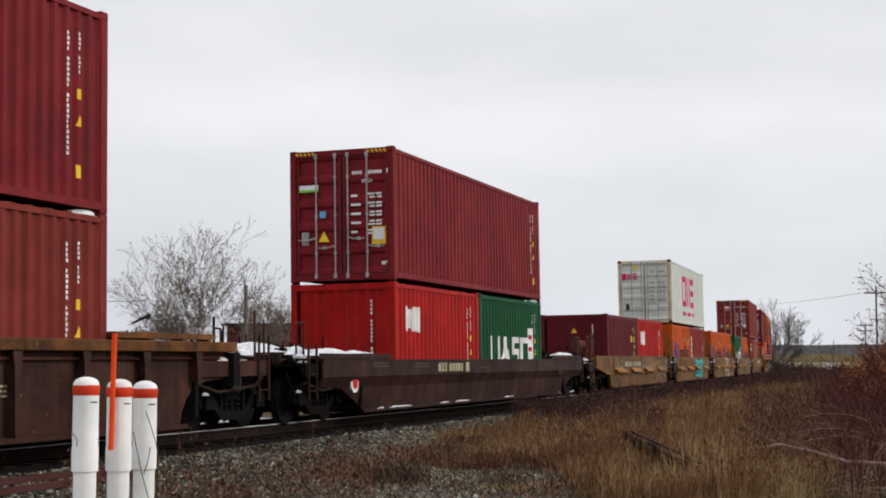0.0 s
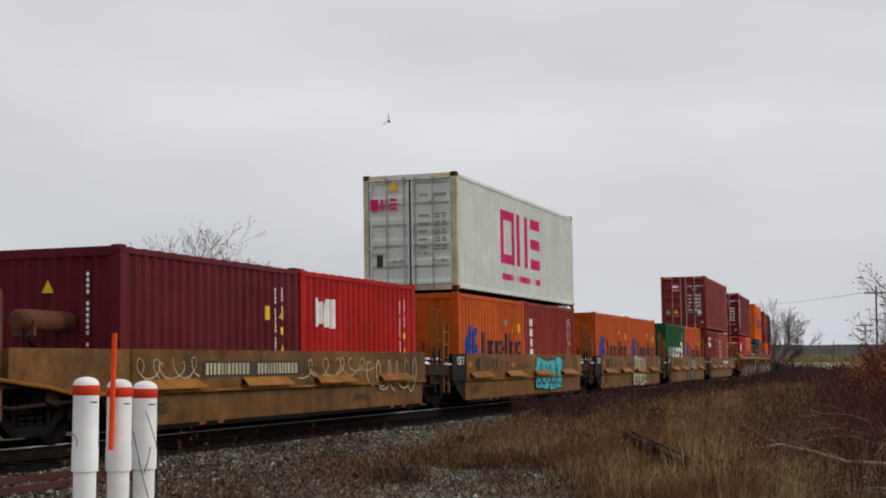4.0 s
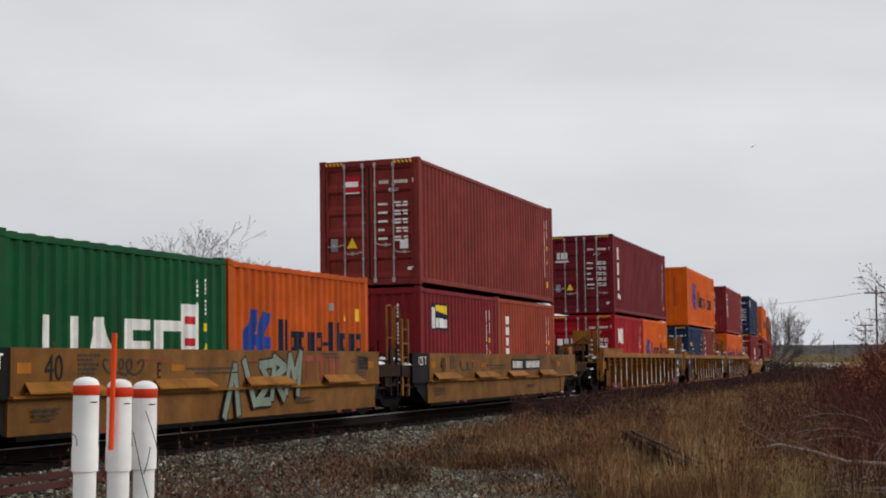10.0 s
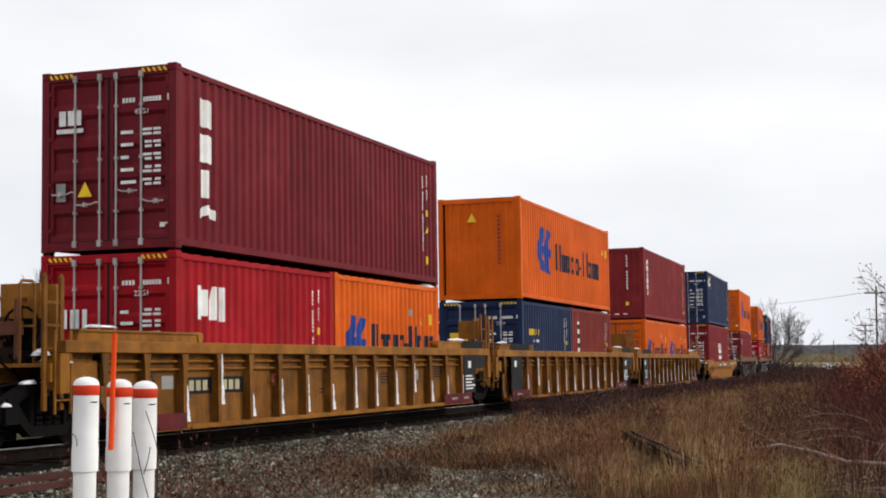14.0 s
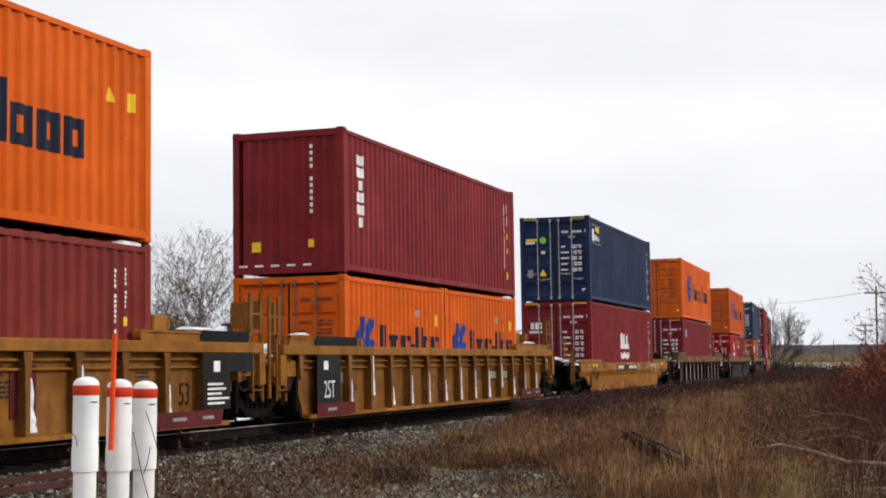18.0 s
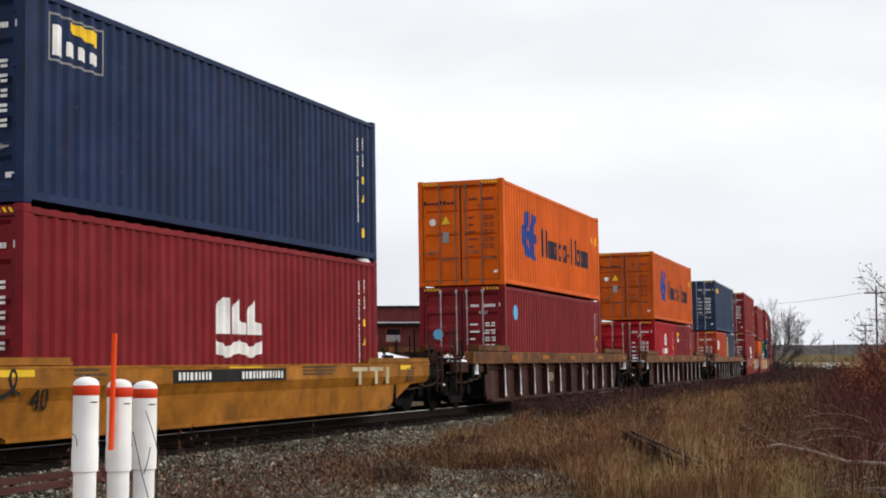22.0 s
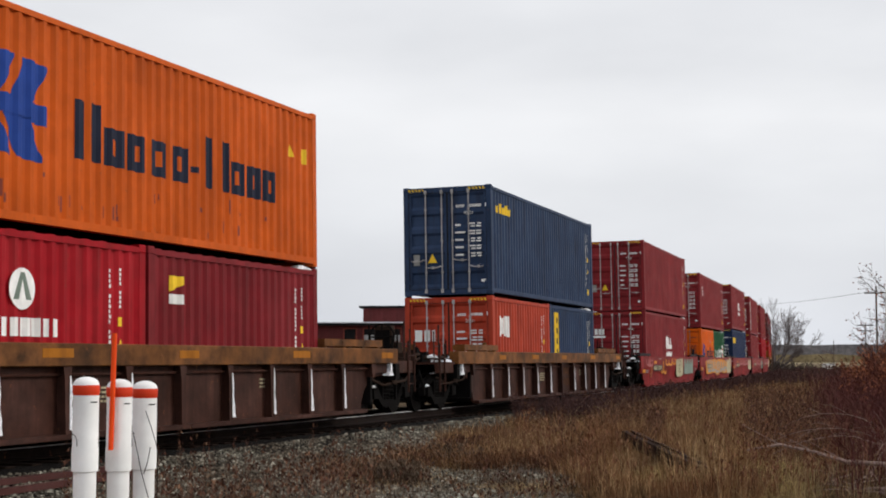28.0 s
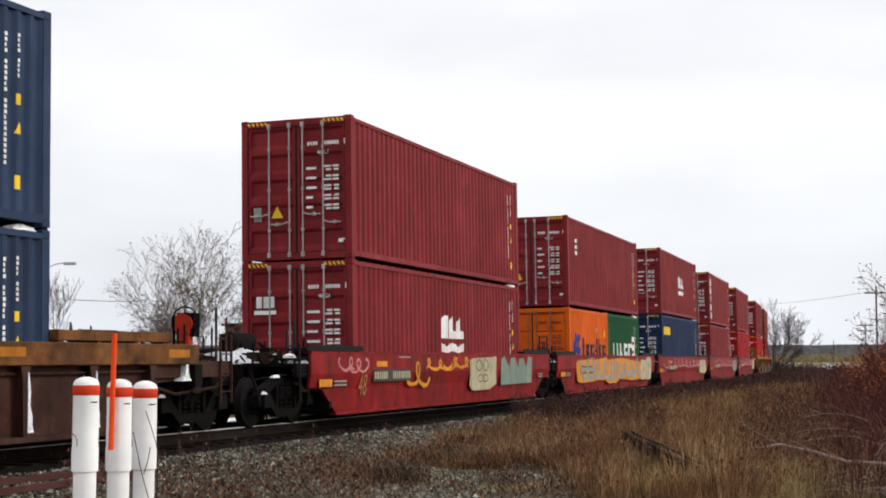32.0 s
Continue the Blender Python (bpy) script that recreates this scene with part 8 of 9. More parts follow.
def grow(vs, fs, tips, p, d, length, radius, depth, r, spread, up, split=(2, 3), min_r=0.003):
    """A limb in bent joints that forks at its end and sends off side twigs."""
    steps = 3 if depth > 1 else 2
    rad = radius
    for i in range(steps):
        nd = (d + Vector((r.gauss(0, 0.13), r.gauss(0, 0.13), r.gauss(0.02, 0.10)))).normalized()
        q = p + nd * (length / steps)
        r1 = max(min_r, radius * (1 - 0.45 * (i + 1) / steps))
        limb(vs, fs, p, q, rad, r1, 6 if depth > 3 else 4 if depth > 1 else 3)
        p, d, rad = q, nd, r1
        if depth > 0 and i < steps - 1 and r.random() < 0.58:
            a = d.orthogonal().normalized()
            a.rotate(Matrix.Rotation(r.uniform(0, 6.28), 3, d))
            grow(vs, fs, tips, p, (d + a * r.uniform(0.6, 1.1) * spread + Vector((0, 0, up))).normalized(), length * r.uniform(0.45, 0.7), rad * 0.55, depth - 1, r, spread, up, split, min_r)
    if depth <= 0:
        tips.append(p)
        return
    for _ in range(r.randint(*split)):
        a = d.orthogonal().normalized()
        a.rotate(Matrix.Rotation(r.uniform(0, 6.28), 3, d))
        grow(vs, fs, tips, p, (d + a * r.uniform(0.35, 0.8) * spread + Vector((0, 0, up))).normalized(), length * r.uniform(0.6, 0.85), rad * 0.75, depth - 1, r, spread, up, split, min_r)


def woody(name, at, stems, height, depth, seed, mat, label, category="tree", spread=0.8, up=0.15, lean=0.35, thick=0.03, leaves=0, leaf_mat=None, leaf_size=0.05, min_r=0.004, base=0.3, group="", ways=()):
    r = random.Random(seed)
    th = tagged(new(name), label, category, group)
    th.location = at
    tips = []
    vs, fs = [], []
    for k in range(stems):
        a = r.uniform(0, 6.28)
        d = Vector((math.cos(a) * lean * r.uniform(0.3, 1), math.sin(a) * lean * r.uniform(0.3, 1), 1)).normalized()
        if ways:
            d = (Vector((math.sin(YAW), -math.cos(YAW), 0)) * ways[k] + Vector((0.1 * r.gauss(0, 1), 0.1 * r.gauss(0, 1), 1))).normalized()
        p = Vector((r.gauss(0, base), r.gauss(0, base), -0.1)) if stems > 1 else Vector((0, 0, -0.1))
        grow(vs, fs, tips, p, d, height * r.uniform(0.28, 0.36), height * thick * r.uniform(0.6, 1), depth, r, spread, up, min_r=min_r)
    me = bpy.data.meshes.new("branches")
    me.from_pydata(vs, [], fs)
    me.materials.append(mat)
    ob = new("trunk", me)
    ob.parent = th
    if leaves:
        lv, lf = [], []
        for p in tips:
            for _ in range(leaves):
                if r.random() < 0.6:
                    k = len(lv)
                    c = p + Vector((r.gauss(0, 0.06), r.gauss(0, 0.06), r.gauss(0, 0.06)))
                    u = Vector((r.gauss(0, 1), r.gauss(0, 1), r.gauss(0, 1))).normalized() * leaf_size
                    w = u.orthogonal().normalized() * leaf_size * 0.6
                    lv += [tuple(c - u), tuple(c + w), tuple(c + u), tuple(c - w)]
                    lf.append((k, k + 1, k + 2, k + 3))
        me = bpy.data.meshes.new("crown")
        me.from_pydata(lv, [], lf)
        me.materials.append(leaf_mat or LEAF)
        ob = new("crown", me)
        ob.parent = th
    return th


def stand(px, dist, z=-0.6):
    x, y, _ = at_ray(px, 635, dist)
    return (x, y, z)


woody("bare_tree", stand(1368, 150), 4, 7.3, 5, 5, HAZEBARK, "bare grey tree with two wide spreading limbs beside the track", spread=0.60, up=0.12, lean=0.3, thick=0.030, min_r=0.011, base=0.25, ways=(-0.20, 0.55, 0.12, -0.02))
for px, dist, h, sd in ((1345, 148, 2.2, 71), (1385, 146, 1.9, 72), (1412, 152, 1.8, 73)):
    woody("lineside_bush", stand(px, dist), 12, h, 3, sd, DARKBARK, "tangle of bare dark twigs at the foot of a tree", "bush", spread=0.8, up=0.05, lean=0.6, thick=0.010, min_r=0.012, base=0.7, group="brush beside the track")
woody("red_brush", stand(1625, 40), 12, 2.3, 4, 57, REDTWIG, "thicket of bare red-brown twigs with withered orange leaves", "bush", spread=0.75, up=0.10, lean=0.55, thick=0.006, leaves=3, leaf_mat=RUSTLEAF, leaf_size=0.045, min_r=0.0035, base=0.6, group="brush beside the track")
woody("budding_tree", stand(375, 62, 0.0), 5, 6.4, 5, 21, PALEBARK, "many-stemmed bare tree with a few withered leaves", spread=0.80, up=0.14, lean=0.42, thick=0.009, leaves=2, leaf_size=0.05, min_r=0.006, base=0.5)
woody("budding_tree", stand(290, 64, 0.0), 5, 3.5, 5, 22, PALEBARK, "many-stemmed bare tree with a few withered leaves", spread=0.85, up=0.08, lean=0.60, thick=0.010, leaves=2, leaf_size=0.05, min_r=0.006, base=0.6)
woody("budding_tree", stand(462, 66, 0.0), 6, 4.0, 5, 23, PALEBARK, "many-stemmed bare tree with a few withered leaves", spread=0.75, up=0.13, lean=0.4, thick=0.010, leaves=2, leaf_size=0.05, min_r=0.006, base=0.8)
woody("bare_tree", stand(95, 120, 0.0), 2, 9.0, 4, 31, BARK, "slim bare tree behind the street lamp", spread=0.6, up=0.3, lean=0.2, thick=0.010, min_r=0.012, base=0.3)
for i, (px, dist, h, sd) in enumerate(((1680, 30, 2.2, 41), (1650, 36, 1.9, 42), (1720, 27, 2.4, 43), (1590, 46, 1.7, 44), (1598, 60, 2.7, 45), (1560, 70, 1.7, 46), (1545, 95, 1.3, 47), (1600, 28, 1.1, 48), (1620, 23, 1.2, 49), (1565, 34, 0.9, 50), (1545, 55, 1.0, 54), (1640, 48, 3.4, 55))):
    leafy = i in (0, 1, 3, 4, 5, 11)
    woody("red_brush", stand(px, dist), 14, h, 4, sd, REDTWIG, "thicket of red-brown twigs with withered orange leaves" if leafy else "thicket of bare red-brown twigs", "bush", spread=0.75, up=0.10, lean=0.55, thick=0.006, leaves=3 if leafy else 0, leaf_mat=RUSTLEAF, leaf_size=0.036, min_r=0.0035, base=0.6, group="brush beside the track")
woody("leafy_tree", stand(1632, 46), 5, 4.7, 5, 62, BARK, "bare tree with scattered withered orange leaves", spread=0.85, up=0.10, lean=0.45, thick=0.010, leaves=1, leaf_mat=RUSTLEAF, leaf_size=0.05, min_r=0.006, base=0.4)
woody("bare_tree", stand(1690, 75), 3, 6.0, 5, 61, REDTWIG, "bare tree rising out of the brush", spread=0.8, up=0.12, lean=0.4, thick=0.012, min_r=0.008, base=0.4)


def dead_shrub(px, dist, seed, boughs, reach):
    """Pale dead boughs that arch up from one foot and sprawl over the grass."""
    r = random.Random(seed)
    th = tagged(new("dead_shrub"), "pale dead shrub with arching bare boughs", "bush", "brush beside the track")
    th.location = stand(px, dist)
    for k in range(boughs):
        bm = bmesh.new()
        a = r.uniform(0, 6.28)
        p = Vector((r.gauss(0, 0.15), r.gauss(0, 0.15), 0))
        d = Vector((math.cos(a) * 0.6, math.sin(a) * 0.6, 1.0)).normalized()
        rad, n = 0.016 * r.uniform(0.6, 1.0), 9
        for i in range(n):
            q = p + d * reach * r.uniform(0.7, 1.2) / n
            tube(bm, p, q, rad, rad * 0.87, 5, False)
            if i > 2 and r.random() < 0.7:
                e = (d + Vector((r.gauss(0, 0.6), r.gauss(0, 0.6), r.gauss(0.1, 0.4)))).normalized()
                m = q + e * r.uniform(0.15, 0.5)
                tube(bm, q, m, rad * 0.55, rad * 0.4, 4, False)
                tube(bm, m, m + (e + Vector((0, 0, -0.4))) * r.uniform(0.1, 0.35), rad * 0.4, rad * 0.2, 4, False)
            p, rad = q, rad * 0.87
            d = (d + Vector((math.cos(a) * 0.16 + r.gauss(0, 0.10), math.sin(a) * 0.16 + r.gauss(0, 0.10), -0.17))).normalized()
            if p.z < 0.12:
                d.z = abs(d.z) * 0.2
        part("bough", bm, PALETWIG, th)


for px, dist, sd, n, reach in ((1615, 22, 51, 8, 2.5), (1570, 21.5, 52, 4, 1.9), (1660, 20, 53, 7, 2.4), (1500, 20, 56, 4, 1.0), (1560, 18.6, 58, 5, 1.1)):
    dead_shrub(px, dist, sd, n, reach)

# ---- distance ----
def ridge(name, dist, px0, px1, zs, seed, mat, label):
    n = 90
    vs, fs = [], []
    for i in range(n + 1):
        x, y, _ = at_ray(px0 + (px1 - px0) * i / n, 635, dist)
        h = zs[0] + (zs[1] - zs[0]) * (0.5 + 0.5 * noise.noise(Vector((i * 0.11, seed, 0)))) + (zs[1] - zs[0]) * 0.25 * noise.noise(Vector((i * 0.9, seed, 5)))
        vs += [(x, y, -2), (x, y, h), (x * 1.05, y * 1.05, h * 0.9), (x * 1.05, y * 1.05, -2)]
    for i in range(n):
        for j in range(3):
            fs.append((4 * i + j, 4 * i + 4 + j, 4 * i + 5 + j, 4 * i + 1 + j))
    me = bpy.data.meshes.new(name)
    me.from_pydata(vs, [], fs)
    me.materials.append(mat)
    tagged(new(name, me), label, "backdrop", kind="structure")


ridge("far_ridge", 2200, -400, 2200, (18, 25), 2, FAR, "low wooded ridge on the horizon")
ridge("far_fields", 700, 1200, 2200, (1.6, 4.2), 8, FIELD, "tan fields rising towards the ridge")

# ---- poles and wires ----
def utility_pole(at, height, arms, label):
    p = tagged(new("utility_pole"), label, "pole", "poles along the line")
    p.location = at
    bm = bmesh.new()
    tube(bm, (0, 0, -0.2), (0, 0, height), height * 0.013, height * 0.009, 10)
    part("pole", bm, WOOD, p)
    for z in arms:
        bm = bmesh.new()
        box(bm, -0.06, 0.06, -1.3, 1.3, z - 0.07, z + 0.07)
        part("crossarm", bm, WOOD, p)
        for y in (-1.2, -0.7, 0.7, 1.2):
            bm = bmesh.new()
            lathe(bm, [(0.02, 0), (0.05, 0.03), (0.05, 0.10), (0.02, 0.14)], 8, (0, y, z + 0.07))
            part("insulator", bm, GALV, p)
    return p


utility_pole(stand(1553, 170), 10.2, (9.4,), "weathered wooden utility pole with a crossarm")
utility_pole(stand(1533, 240), 7.6, (7.2, 6.3), "weathered wooden utility pole with two crossarms")


def wire(name, a, b, sag, r=0.02):
    bm = bmesh.new()
    a, b = Vector(a), Vector(b)
    pts = [a.lerp(b, i / 12) - Vector((0, 0, sag * 4 * (i / 12) * (1 - i / 12))) for i in range(13)]
    rings = [[bm.verts.new(p + Vector((0, r * math.cos(k * 1.5708), r * math.sin(k * 1.5708)))) for k in range(4)] for p in pts]
    for u, v in zip(rings, rings[1:]):
        for k in range(4):
            bm.faces.new((u[k], u[(k + 1) % 4], v[(k + 1) % 4], v[k]))
    return tagged(new(name, mesh_of(bm, name, INK_BLACK)), "thin dark overhead wire", "wire")


wire("overhead_wire", at_ray(1554, 514, 170), at_ray(1330, 539, 420), 0.5, 0.025)

lampx, lampy, _ = stand(70, 100)
lamp = tagged(new("street_lamp"), "wooden pole with a curved bracket and grey street lamp head", "street lamp")
lamp.location = (lampx, lampy, -0.4)
lamp.rotation_euler = (0, 0, YAW)
bm = bmesh.new()
tube(bm, (0, 0, -0.2), (0, 0, 7.6), 0.17, 0.13, 12)
part("pole", bm, WOOD, lamp)
bm = bmesh.new()
pipe(bm, [(0, -0.1, 7.2), (0, -0.5, 7.8), (0, -1.0, 8.05), (0, -1.6, 8.12)], 0.035, 8)
part("bracket", bm, GALV, lamp)
bm = bmesh.new()
prism(bm, [(-0.14, 7.98), (0.14, 7.98), (0.16, 8.08), (0.08, 8.18), (-0.08, 8.18), (-0.16, 8.08)], -2.35, -1.55)
part("lamp_head", bm, GALV, lamp)
wire("overhead_wire", (lampx, lampy, 6.6), at_ray(-200, 560, 60), 0.4, 0.02)
wire("overhead_wire", (lampx, lampy, 6.0), at_ray(-200, 600, 70), 0.4, 0.02)
wire("overhead_wire", at_ray(100, 529, 110), at_ray(260, 533, 130), 0.1, 0.025)


def fir(at, h, seed):
    r = random.Random(seed)
    th = tagged(new("fir_tree"), "small dark evergreen tree", "tree")
    th.location = at
    bm = bmesh.new()
    tube(bm, (0, 0, 0), (0, 0, h), h * 0.03, 0.01, 8)
    part("trunk", bm, BARK, th)
    vs, fs = [], []
    for i in range(900):
        f = r.random() ** 0.7
        z = h * (0.1 + 0.9 * f)
        rad = h * 0.30 * (1 - f) * r.uniform(0.5, 1.1) + 0.03
        a = r.uniform(0, 6.28)
        blade(vs, fs, rad * 0.2 * math.cos(a), rad * 0.2 * math.sin(a), z, rad * 0.6, 0.05, (1.6, a), a + 1.57, 0)
    me = bpy.data.meshes.new("crown")
    me.from_pydata(vs, [], fs)
    me.materials.append(FIR)
    ob = new("crown", me)
    ob.parent = th


fir(stand(124, 105, -0.4), 4.2, 1)
fir(stand(145, 108, -0.4), 2.8, 2)

shed = tagged(new("small_shed"), "small white shed far across the field", "shed")
shed.location = stand(1466, 260, -0.8)
bm = bmesh.new()
box(bm, -0.8, 0.8, -1.0, 1.0, 0, 0.75)
part("wall", bm, PVC, shed)
bm = bmesh.new()
prism(bm, [(-0.9, 0.75), (0.9, 0.75), (0, 1.1)], -1.1, 1.1)
part("roof", bm, INK_GREY, shed)
utility_pole(stand(1476, 200), 4.2, (), "short grey wooden post in the field")

post = tagged(new("wooden_post"), "weathered grey wooden post behind the track", "post")
post.location = stand(434, 58)
bm = bmesh.new()
tube(bm, (0, 0, -0.2), (0.02, 0.01, 4.65), 0.09, 0.075, 12)
part("shaft", bm, PALEBARK, post)
bm = bmesh.new()
tube(bm, (0.02, 0.01, 4.65), (0.02, 0.01, 4.69), 0.077, 0.06, 12)
part("weathered_top", bm, PALEBOARD, post)

# ---- the red building behind the line ----
bld = tagged(new("industrial_building"), "dark red sided industrial building with snow on its low roof", "building")
bx, by, _ = stand(640, 72)
bld.location = (bx, by, -0.5)
bld.rotation_euler = (0, 0, YAW - 0.1)


def slab(name, mat, x0, x1, y0, y1, z0, z1, label=""):
    bm = bmesh.new()
    box(bm, x0, x1, y0, y1, z0, z1)
    return part(name, bm, mat, bld, label)


slab("wall", BRICKRED, 0, 10, -6.5, 6.8, 0, 3.36)
slab("roof", SNOW, -0.25, 10.2, -6.7, 7.0, 3.36, 3.46, "snow covered low roof")
slab("roof_edge", BLACK, -0.32, -0.252, -6.72, 7.02, 3.28, 3.40)
slab("upper_wall", BRICKRED, 4, 12, -2.9, 0.55, 3.46, 4.28)
slab("upper_roof", BLACK, 3.8, 12.2, -3.05, 0.75, 4.28, 4.40)
for i in range(12):
    slab("siding_batten", BRICKRED, 3.97, 4.01, -2.8 + i * 0.29, -2.74 + i * 0.29, 3.47, 4.27)
for y, wide in ((-5.2, 0.68), (-4.0, 0.68), (-1.92, 0.68), (-0.80, 0.68), (0.30, 0.56), (2.6, 0.68), (4.4, 0.68)):
    w = slab("window", BLACK, -0.03, 0.04, y, y + wide, 2.50, 3.12)
    bm = bmesh.new()
    for a, b, c, d in ((y - 0.06, y + wide + 0.06, 3.12, 3.18), (y - 0.06, y + wide + 0.06, 2.44, 2.50), (y - 0.06, y, 2.50, 3.12), (y + wide, y + wide + 0.06, 2.50, 3.12)):
        box(bm, -0.06, 0.02, a, b, c, d)
    part("frame", bm, INK_RUST, w)
    if wide > 0.6:
        bm = bmesh.new()
        box(bm, -0.045, -0.031, y, y + wide, 2.50, 2.82)
        part("lower_panel", bm, GALV, w, "pale grey lower panel")
for i in range(44):
    slab("siding_batten", BRICKRED, -0.02, 0.01, -6.4 + i * 0.3, -6.36 + i * 0.3, 0, 2.40)

# ---- marker posts close to the camera ----
def marker_post(px, dist, top_px, label):
    x, y, z = at_ray(px, top_px, dist)
    foot = -0.6
    h = z - foot
    p = tagged(new("marker_post"), label, "marker post", "white marker posts")
    p.location = (x, y, foot)
    R = 0.0428
    bm = bmesh.new()
    lathe(bm, [(R - 0.005, -0.3), (R - 0.005, h - 0.316), (R + 0.001, h - 0.314), (R + 0.0015, h - 0.24), (R, h - 0.232), (R, h - 0.062)], 32)
    part("tube", bm, PVC, p, smooth=True)
    bm = bmesh.new()
    lathe(bm, [(R + 0.0005, h - 0.0615), (R + 0.0005, h - 0.057), (R + 0.002, h - 0.054), (R + 0.002, h - 0.030), (R + 0.001, h - 0.028)], 32)
    part("red_band", bm, BAND, p, "red reflective band", True)
    bm = bmesh.new()
    lathe(bm, [(R + 0.001, h - 0.0278)] + [(R * math.cos(a * 0.157), h - 0.026 + 0.026 * math.sin(a * 0.157)) for a in range(0, 10)], 32)
    part("dome_cap", bm, PVC, p, "white domed cap", True)
    bm = bmesh.new()
    a0 = math.atan2(-y, -x)
    for da, z0, z1, wd in ((0.62, 0.082, 0.086, 0.013),):
        a = a0 + da
        cx, cy = math.cos(a) * (R + 0.001), math.sin(a) * (R + 0.001)
        tx, ty = -math.sin(a), math.cos(a)
        vs = [bm.verts.new((cx + tx * k, cy + ty * k, h - zz)) for k, zz in ((-wd, z1), (wd, z1), (wd, z0), (-wd, z0))]
        bm.faces.new(vs)
    part("print", bm, INK_BLACK, p, "small dark print, not readable")
    return p


marker_post(153, 4.90, 667, "white plastic cable marker post with red band and domed cap")
marker_post(212, 5.05, 671, "white plastic cable marker post with red band beside an orange rod")
marker_post(257, 5.25, 674, "white plastic cable marker post with red band and domed cap")
bm = bmesh.new()
a, b = at_ray(203, 590, 4.985), at_ray(196, 797, 4.985)
tube(bm, a, b, 0.0090, 0.0090, 12)
tagged(new("marker_rod", mesh_of(bm, "marker_rod", ROD, True)), "thin orange plastic marker rod fixed to a white post", "marker rod")

for stalk, (pts, dist) in enumerate((([(258, 728), (268, 758), (276, 785), (279, 800)], 4.85), ([(236, 765), (243, 800), (250, 835), (262, 880), (266, 900)], 4.9), ([(266, 792), (262, 815), (254, 840)], 4.9), ([(127, 768), (133, 772), (136, 780), (136, 790)], 4.85))):
    bm = bmesh.new()
    line = [Vector(at_ray(px, py, dist)) for px, py in pts]
    if stalk < 2:
        line.append(Vector((line[-1].x, line[-1].y, -0.6)))
    for a, b in zip(line, line[1:]):
        tube(bm, a, b, 0.0014, 0.0014, 6)
    tagged(new("weed_stalk", mesh_of(bm, "weed_stalk", ROTWOOD)), "thin dark weed stalk leaning against a marker post", "weed")

# ---- things lying by the track ----
def lying(name, a, b, w, h, mat, label, category):
    bm = bmesh.new()
    p, q = Vector(a), Vector(b)
    L = (q - p).length
    box(bm, 0, L, -w / 2, w / 2, 0, h)
    bmesh.ops.subdivide_edges(bm, edges=[e for e in bm.edges if abs(e.verts[0].co.x - e.verts[1].co.x) > 0.1], cuts=6)
    for v in bm.verts:
        v.co += Vector((0, 0.25 * w * noise.noise(v.co * 1.3), 0.25 * h * noise.noise(v.co * 1.7 + Vector((3, 1, 2)))))
    ob = tagged(new(name, mesh_of(bm, name, mat)), label, category)
    ob.matrix_world = Matrix.Translation(p) @ (q - p).to_track_quat("X", "Z").to_matrix().to_4x4()


for d, end, low in ((2.08, 16.7, -0.30), (2.42, 16.3, -0.37)):
    a, b = line_pose(6, 0, -d, low), line_pose(end, 0, -d, low)
    lying("spare_rail", a.translation, b.translation, 0.10, 0.07, SPARE_RAIL, "rusty spare rail lying on the ballast", "rail")
a, b = Vector(at_ray(20, 882, 15.9)), Vector(at_ray(150, 882, 15.9))
a.z = b.z = -0.50
lying("old_board", a, b, 0.22, 0.13, PALEBOARD, "weathered tan board lying on the gravel", "timber")
p0, p1 = Vector(at_ray(1112, 776, 24.4)), Vector(at_ray(1240, 838, 21.4))
bm = bmesh.new()
L = (p1 - p0).length
for k, (y0, y1, z0, z1, x0, x1) in enumerate(((-0.12, -0.02, 0.0, 0.13, 0.0, 1.05), (-0.015, 0.05, 0.02, 0.16, 0.06, 1.0), (0.052, 0.12, -0.02, 0.11, 0.0, 1.12), (-0.10, 0.10, -0.08, 0.015, 0.15, 1.15))):
    cuts = 9
    rings = []
    for i in range(cuts + 1):
        x = L * (x0 + (x1 - x0) * i / cuts)
        j = [0.035 * noise.noise(Vector((x * 2.2, k * 3.1, q * 5.3))) for q in range(4)]
        rings.append([bm.verts.new((x, yy + a, zz + b)) for (yy, zz), a, b in zip(((y0, z0), (y1, z0), (y1, z1), (y0, z1)), j, j[1:] + j[:1])])
    for u, v in zip(rings, rings[1:]):
        for q in range(4):
            bm.faces.new((u[q], u[(q + 1) % 4], v[(q + 1) % 4], v[q]))
    bm.faces.new(rings[0][::-1])
    bm.faces.new(rings[-1])
ob = tagged(new("old_sleeper", mesh_of(bm, "old_sleeper", OLDWOOD)), "dark split rotten railway sleeper propped in the grass", "timber")
ob.matrix_world = Matrix.Translation(p0) @ (p1 - p0).to_track_quat("X", "Z").to_matrix().to_4x4()
bm = bmesh.new()
pts = [Vector(at_ray(*p)) for p in ((1322, 797, 19.4), (1380, 787, 19.2), (1440, 800, 19.0), (1500, 818, 18.8), (1568, 822, 18.5), (1640, 832, 18.2))]
for i in range(len(pts) - 1):
    tube(bm, pts[i], pts[i + 1], 0.014 + 0.004 * i, 0.018 + 0.004 * i, 8)
for i in (1, 2, 3):
    tube(bm, pts[i], pts[i] + Vector((0.1, 0.5, 0.25)), 0.008, 0.003, 5)
tagged(new("dead_branch", mesh_of(bm, "dead_branch", PALETWIG, True)), "pale fallen branch lying over the grass", "branch")
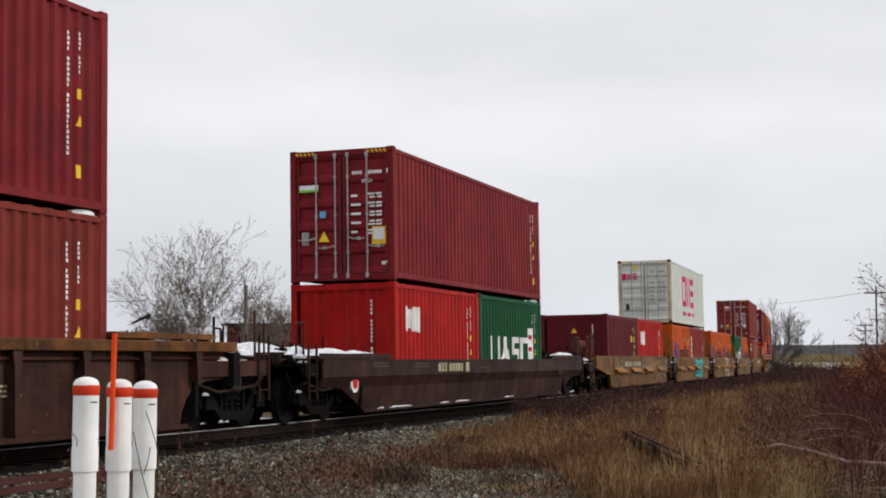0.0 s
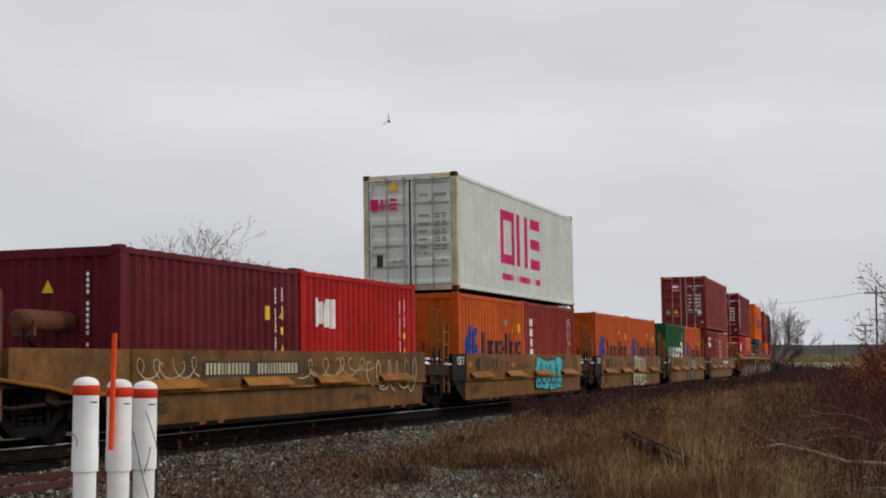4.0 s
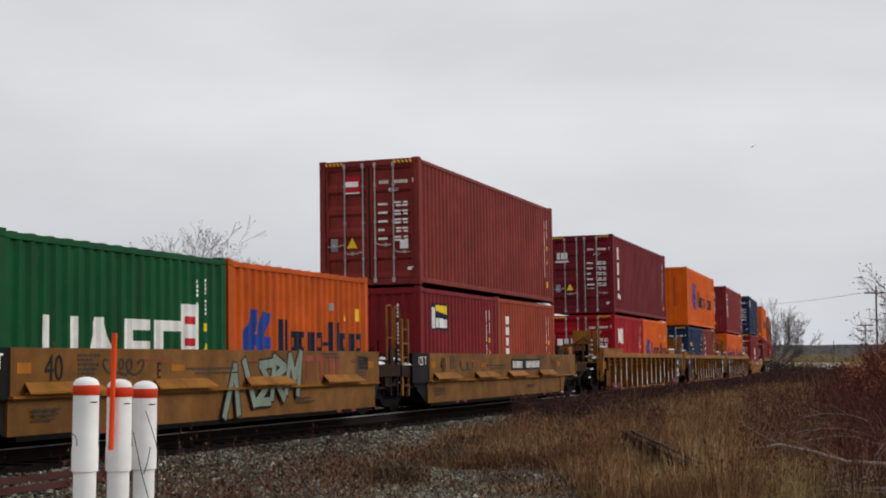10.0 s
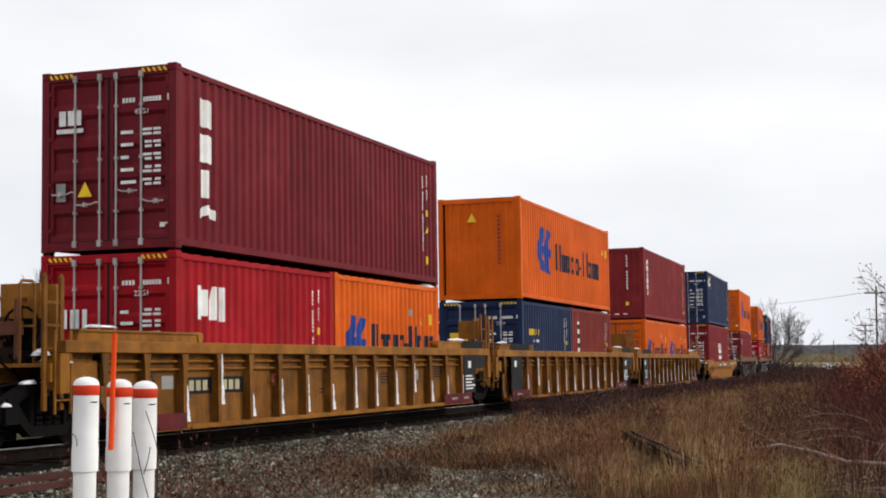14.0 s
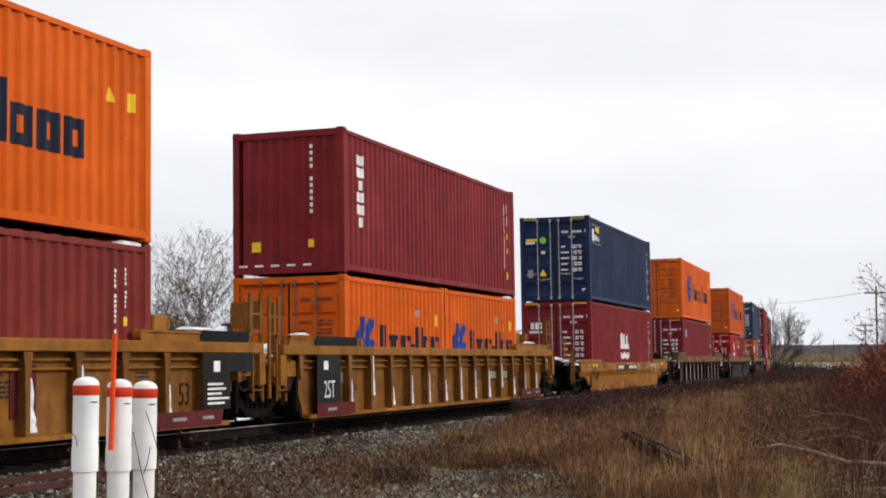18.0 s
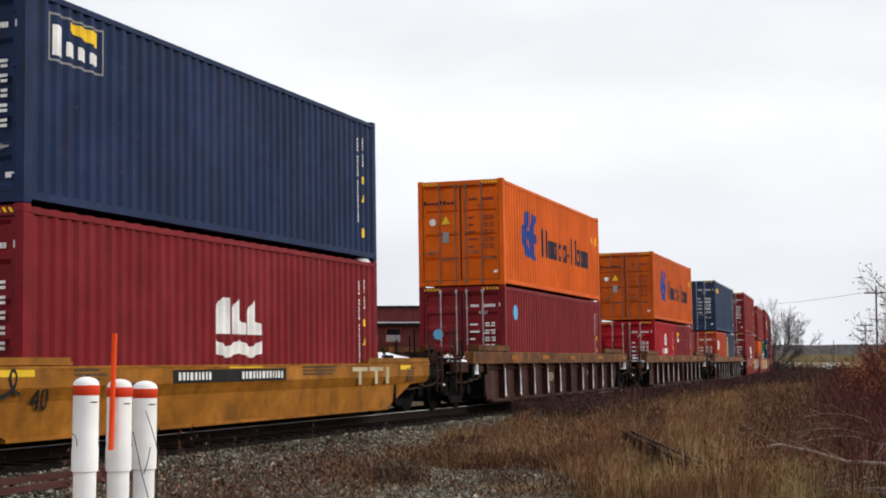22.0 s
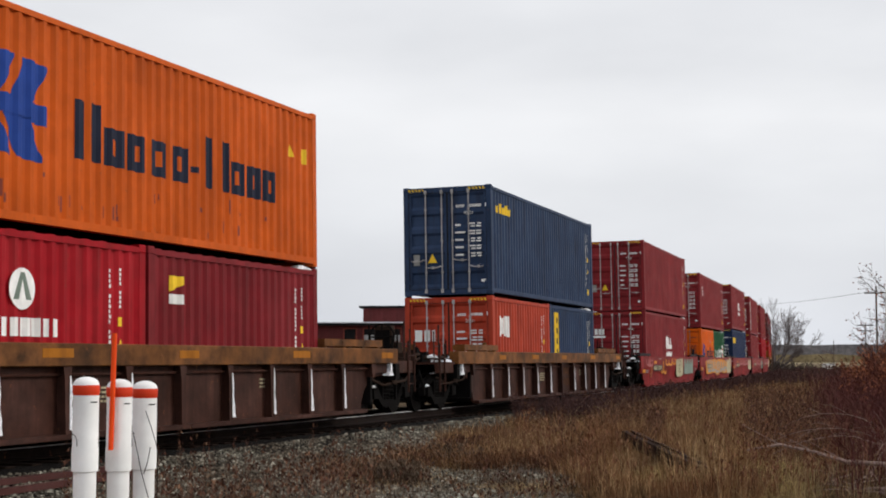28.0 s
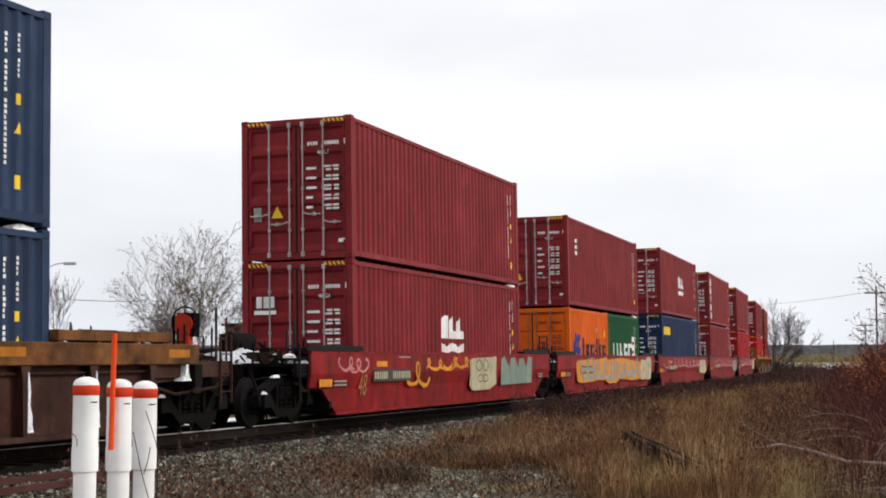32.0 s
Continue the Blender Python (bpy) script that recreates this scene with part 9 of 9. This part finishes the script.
for px, py, d in ((876, 794, 29.5), (941, 808, 27.5), (905, 835, 24.5)):
    bm = bmesh.new()
    blob(bm, (0, 0, -0.02), (0.09, 0.06, 0.06), px)
    ob = tagged(new("pale_stone", mesh_of(bm, "pale_stone", PVC if px == 876 else GALV, True)), "small pale stone lying on the grass edge", "stone")
    ob.location = at_ray(px, py, d)

# ---- the bird ----
bird = tagged(new("bird"), "dark bird flying across the grey sky", "bird")
bm = bmesh.new()
bmesh.ops.create_icosphere(bm, subdivisions=2, radius=1.0)
bmesh.ops.scale(bm, vec=(0.21, 0.075, 0.075), verts=bm.verts)
part("body", bm, FEATHER, bird, smooth=True)
bm = bmesh.new()
prism(bm, [(-0.22, 0.0), (-0.46, 0.02), (-0.46, -0.02)], -0.06, 0.06)
part("tail", bm, FEATHER, bird)
for s in (-1, 1):
    bm = bmesh.new()
    vs = [bm.verts.new(p) for p in ((0.14, 0, 0.02), (0.16, s * 0.26, 0.03), (0.02, s * 0.62, 0.0), (-0.10, s * 0.47, 0.0), (-0.13, s * 0.18, 0.0), (-0.14, 0, 0.0))]
    bm.faces.new(vs)
    r = bmesh.ops.solidify(bm, geom=list(bm.faces), thickness=0.02)
    w = part("wing", bm, FEATHER, bird)


# ---- motion ----
def motions():
    rows_t = [i * 1.0 for i in range(33)]
    for thing, s0, lx, lz in MOVING:
        walk(thing, [(t, line_pose(s0 - gone(t), lx, 0.0, lz)) for t in rows_t])
    wheels = [o for o in bpy.data.objects if o.name.split(".")[0] == "wheelset"]
    spin_t = [i / 15 for i in range(481)]
    for w in wheels:
        at = w.location.copy()
        walk(w, [(t, Matrix.Translation(at) @ Matrix.Rotation(-gone(t) / AXLE_R, 4, "Y")) for t in spin_t])
    path = [(0.0, 262, 560), (0.5, 300, 440), (1.0, 350, 330), (1.7, 430, 280), (2.4, 512, 243), (3.2, 609, 193), (3.5, 640, 190), (5.5, 842, 284), (6.0, 903, 290), (7.0, 1008, 284), (8.0, 1117, 290), (9.0, 1226, 289), (10.0, 1332, 260), (11.0, 1440, 282), (12.0, 1550, 310), (14.0, 1770, 300), (32.0, 3600, 250)]
    spots = [Vector(at_ray(px, py, 42 + 15.5 * min(t, 14))) for t, px, py in path]
    rows = []
    for i, (t, _, _) in enumerate(path):
        ahead = spots[min(i + 1, len(spots) - 1)] - spots[max(i - 1, 0)]
        rows.append((t, Matrix.Translation(spots[i]) @ ahead.to_track_quat("X", "Z").to_matrix().to_4x4() @ Matrix.Rotation(radians(-65 if t < 4 else -25), 4, "X")))
    walk(bird, rows)
    wings = [o for o in bird.children if o.name.startswith("wing")]
    for k, w in enumerate(wings):
        sg = -1 if k == 0 else 1
        walk(w, [(i * 0.125, Matrix.Rotation(sg * radians((38, 5, -22, 5)[i % 4] if i * 0.125 < 4.5 else (8, 12, 8, 4)[i % 4]), 4, "X")) for i in range(257)])


motions()
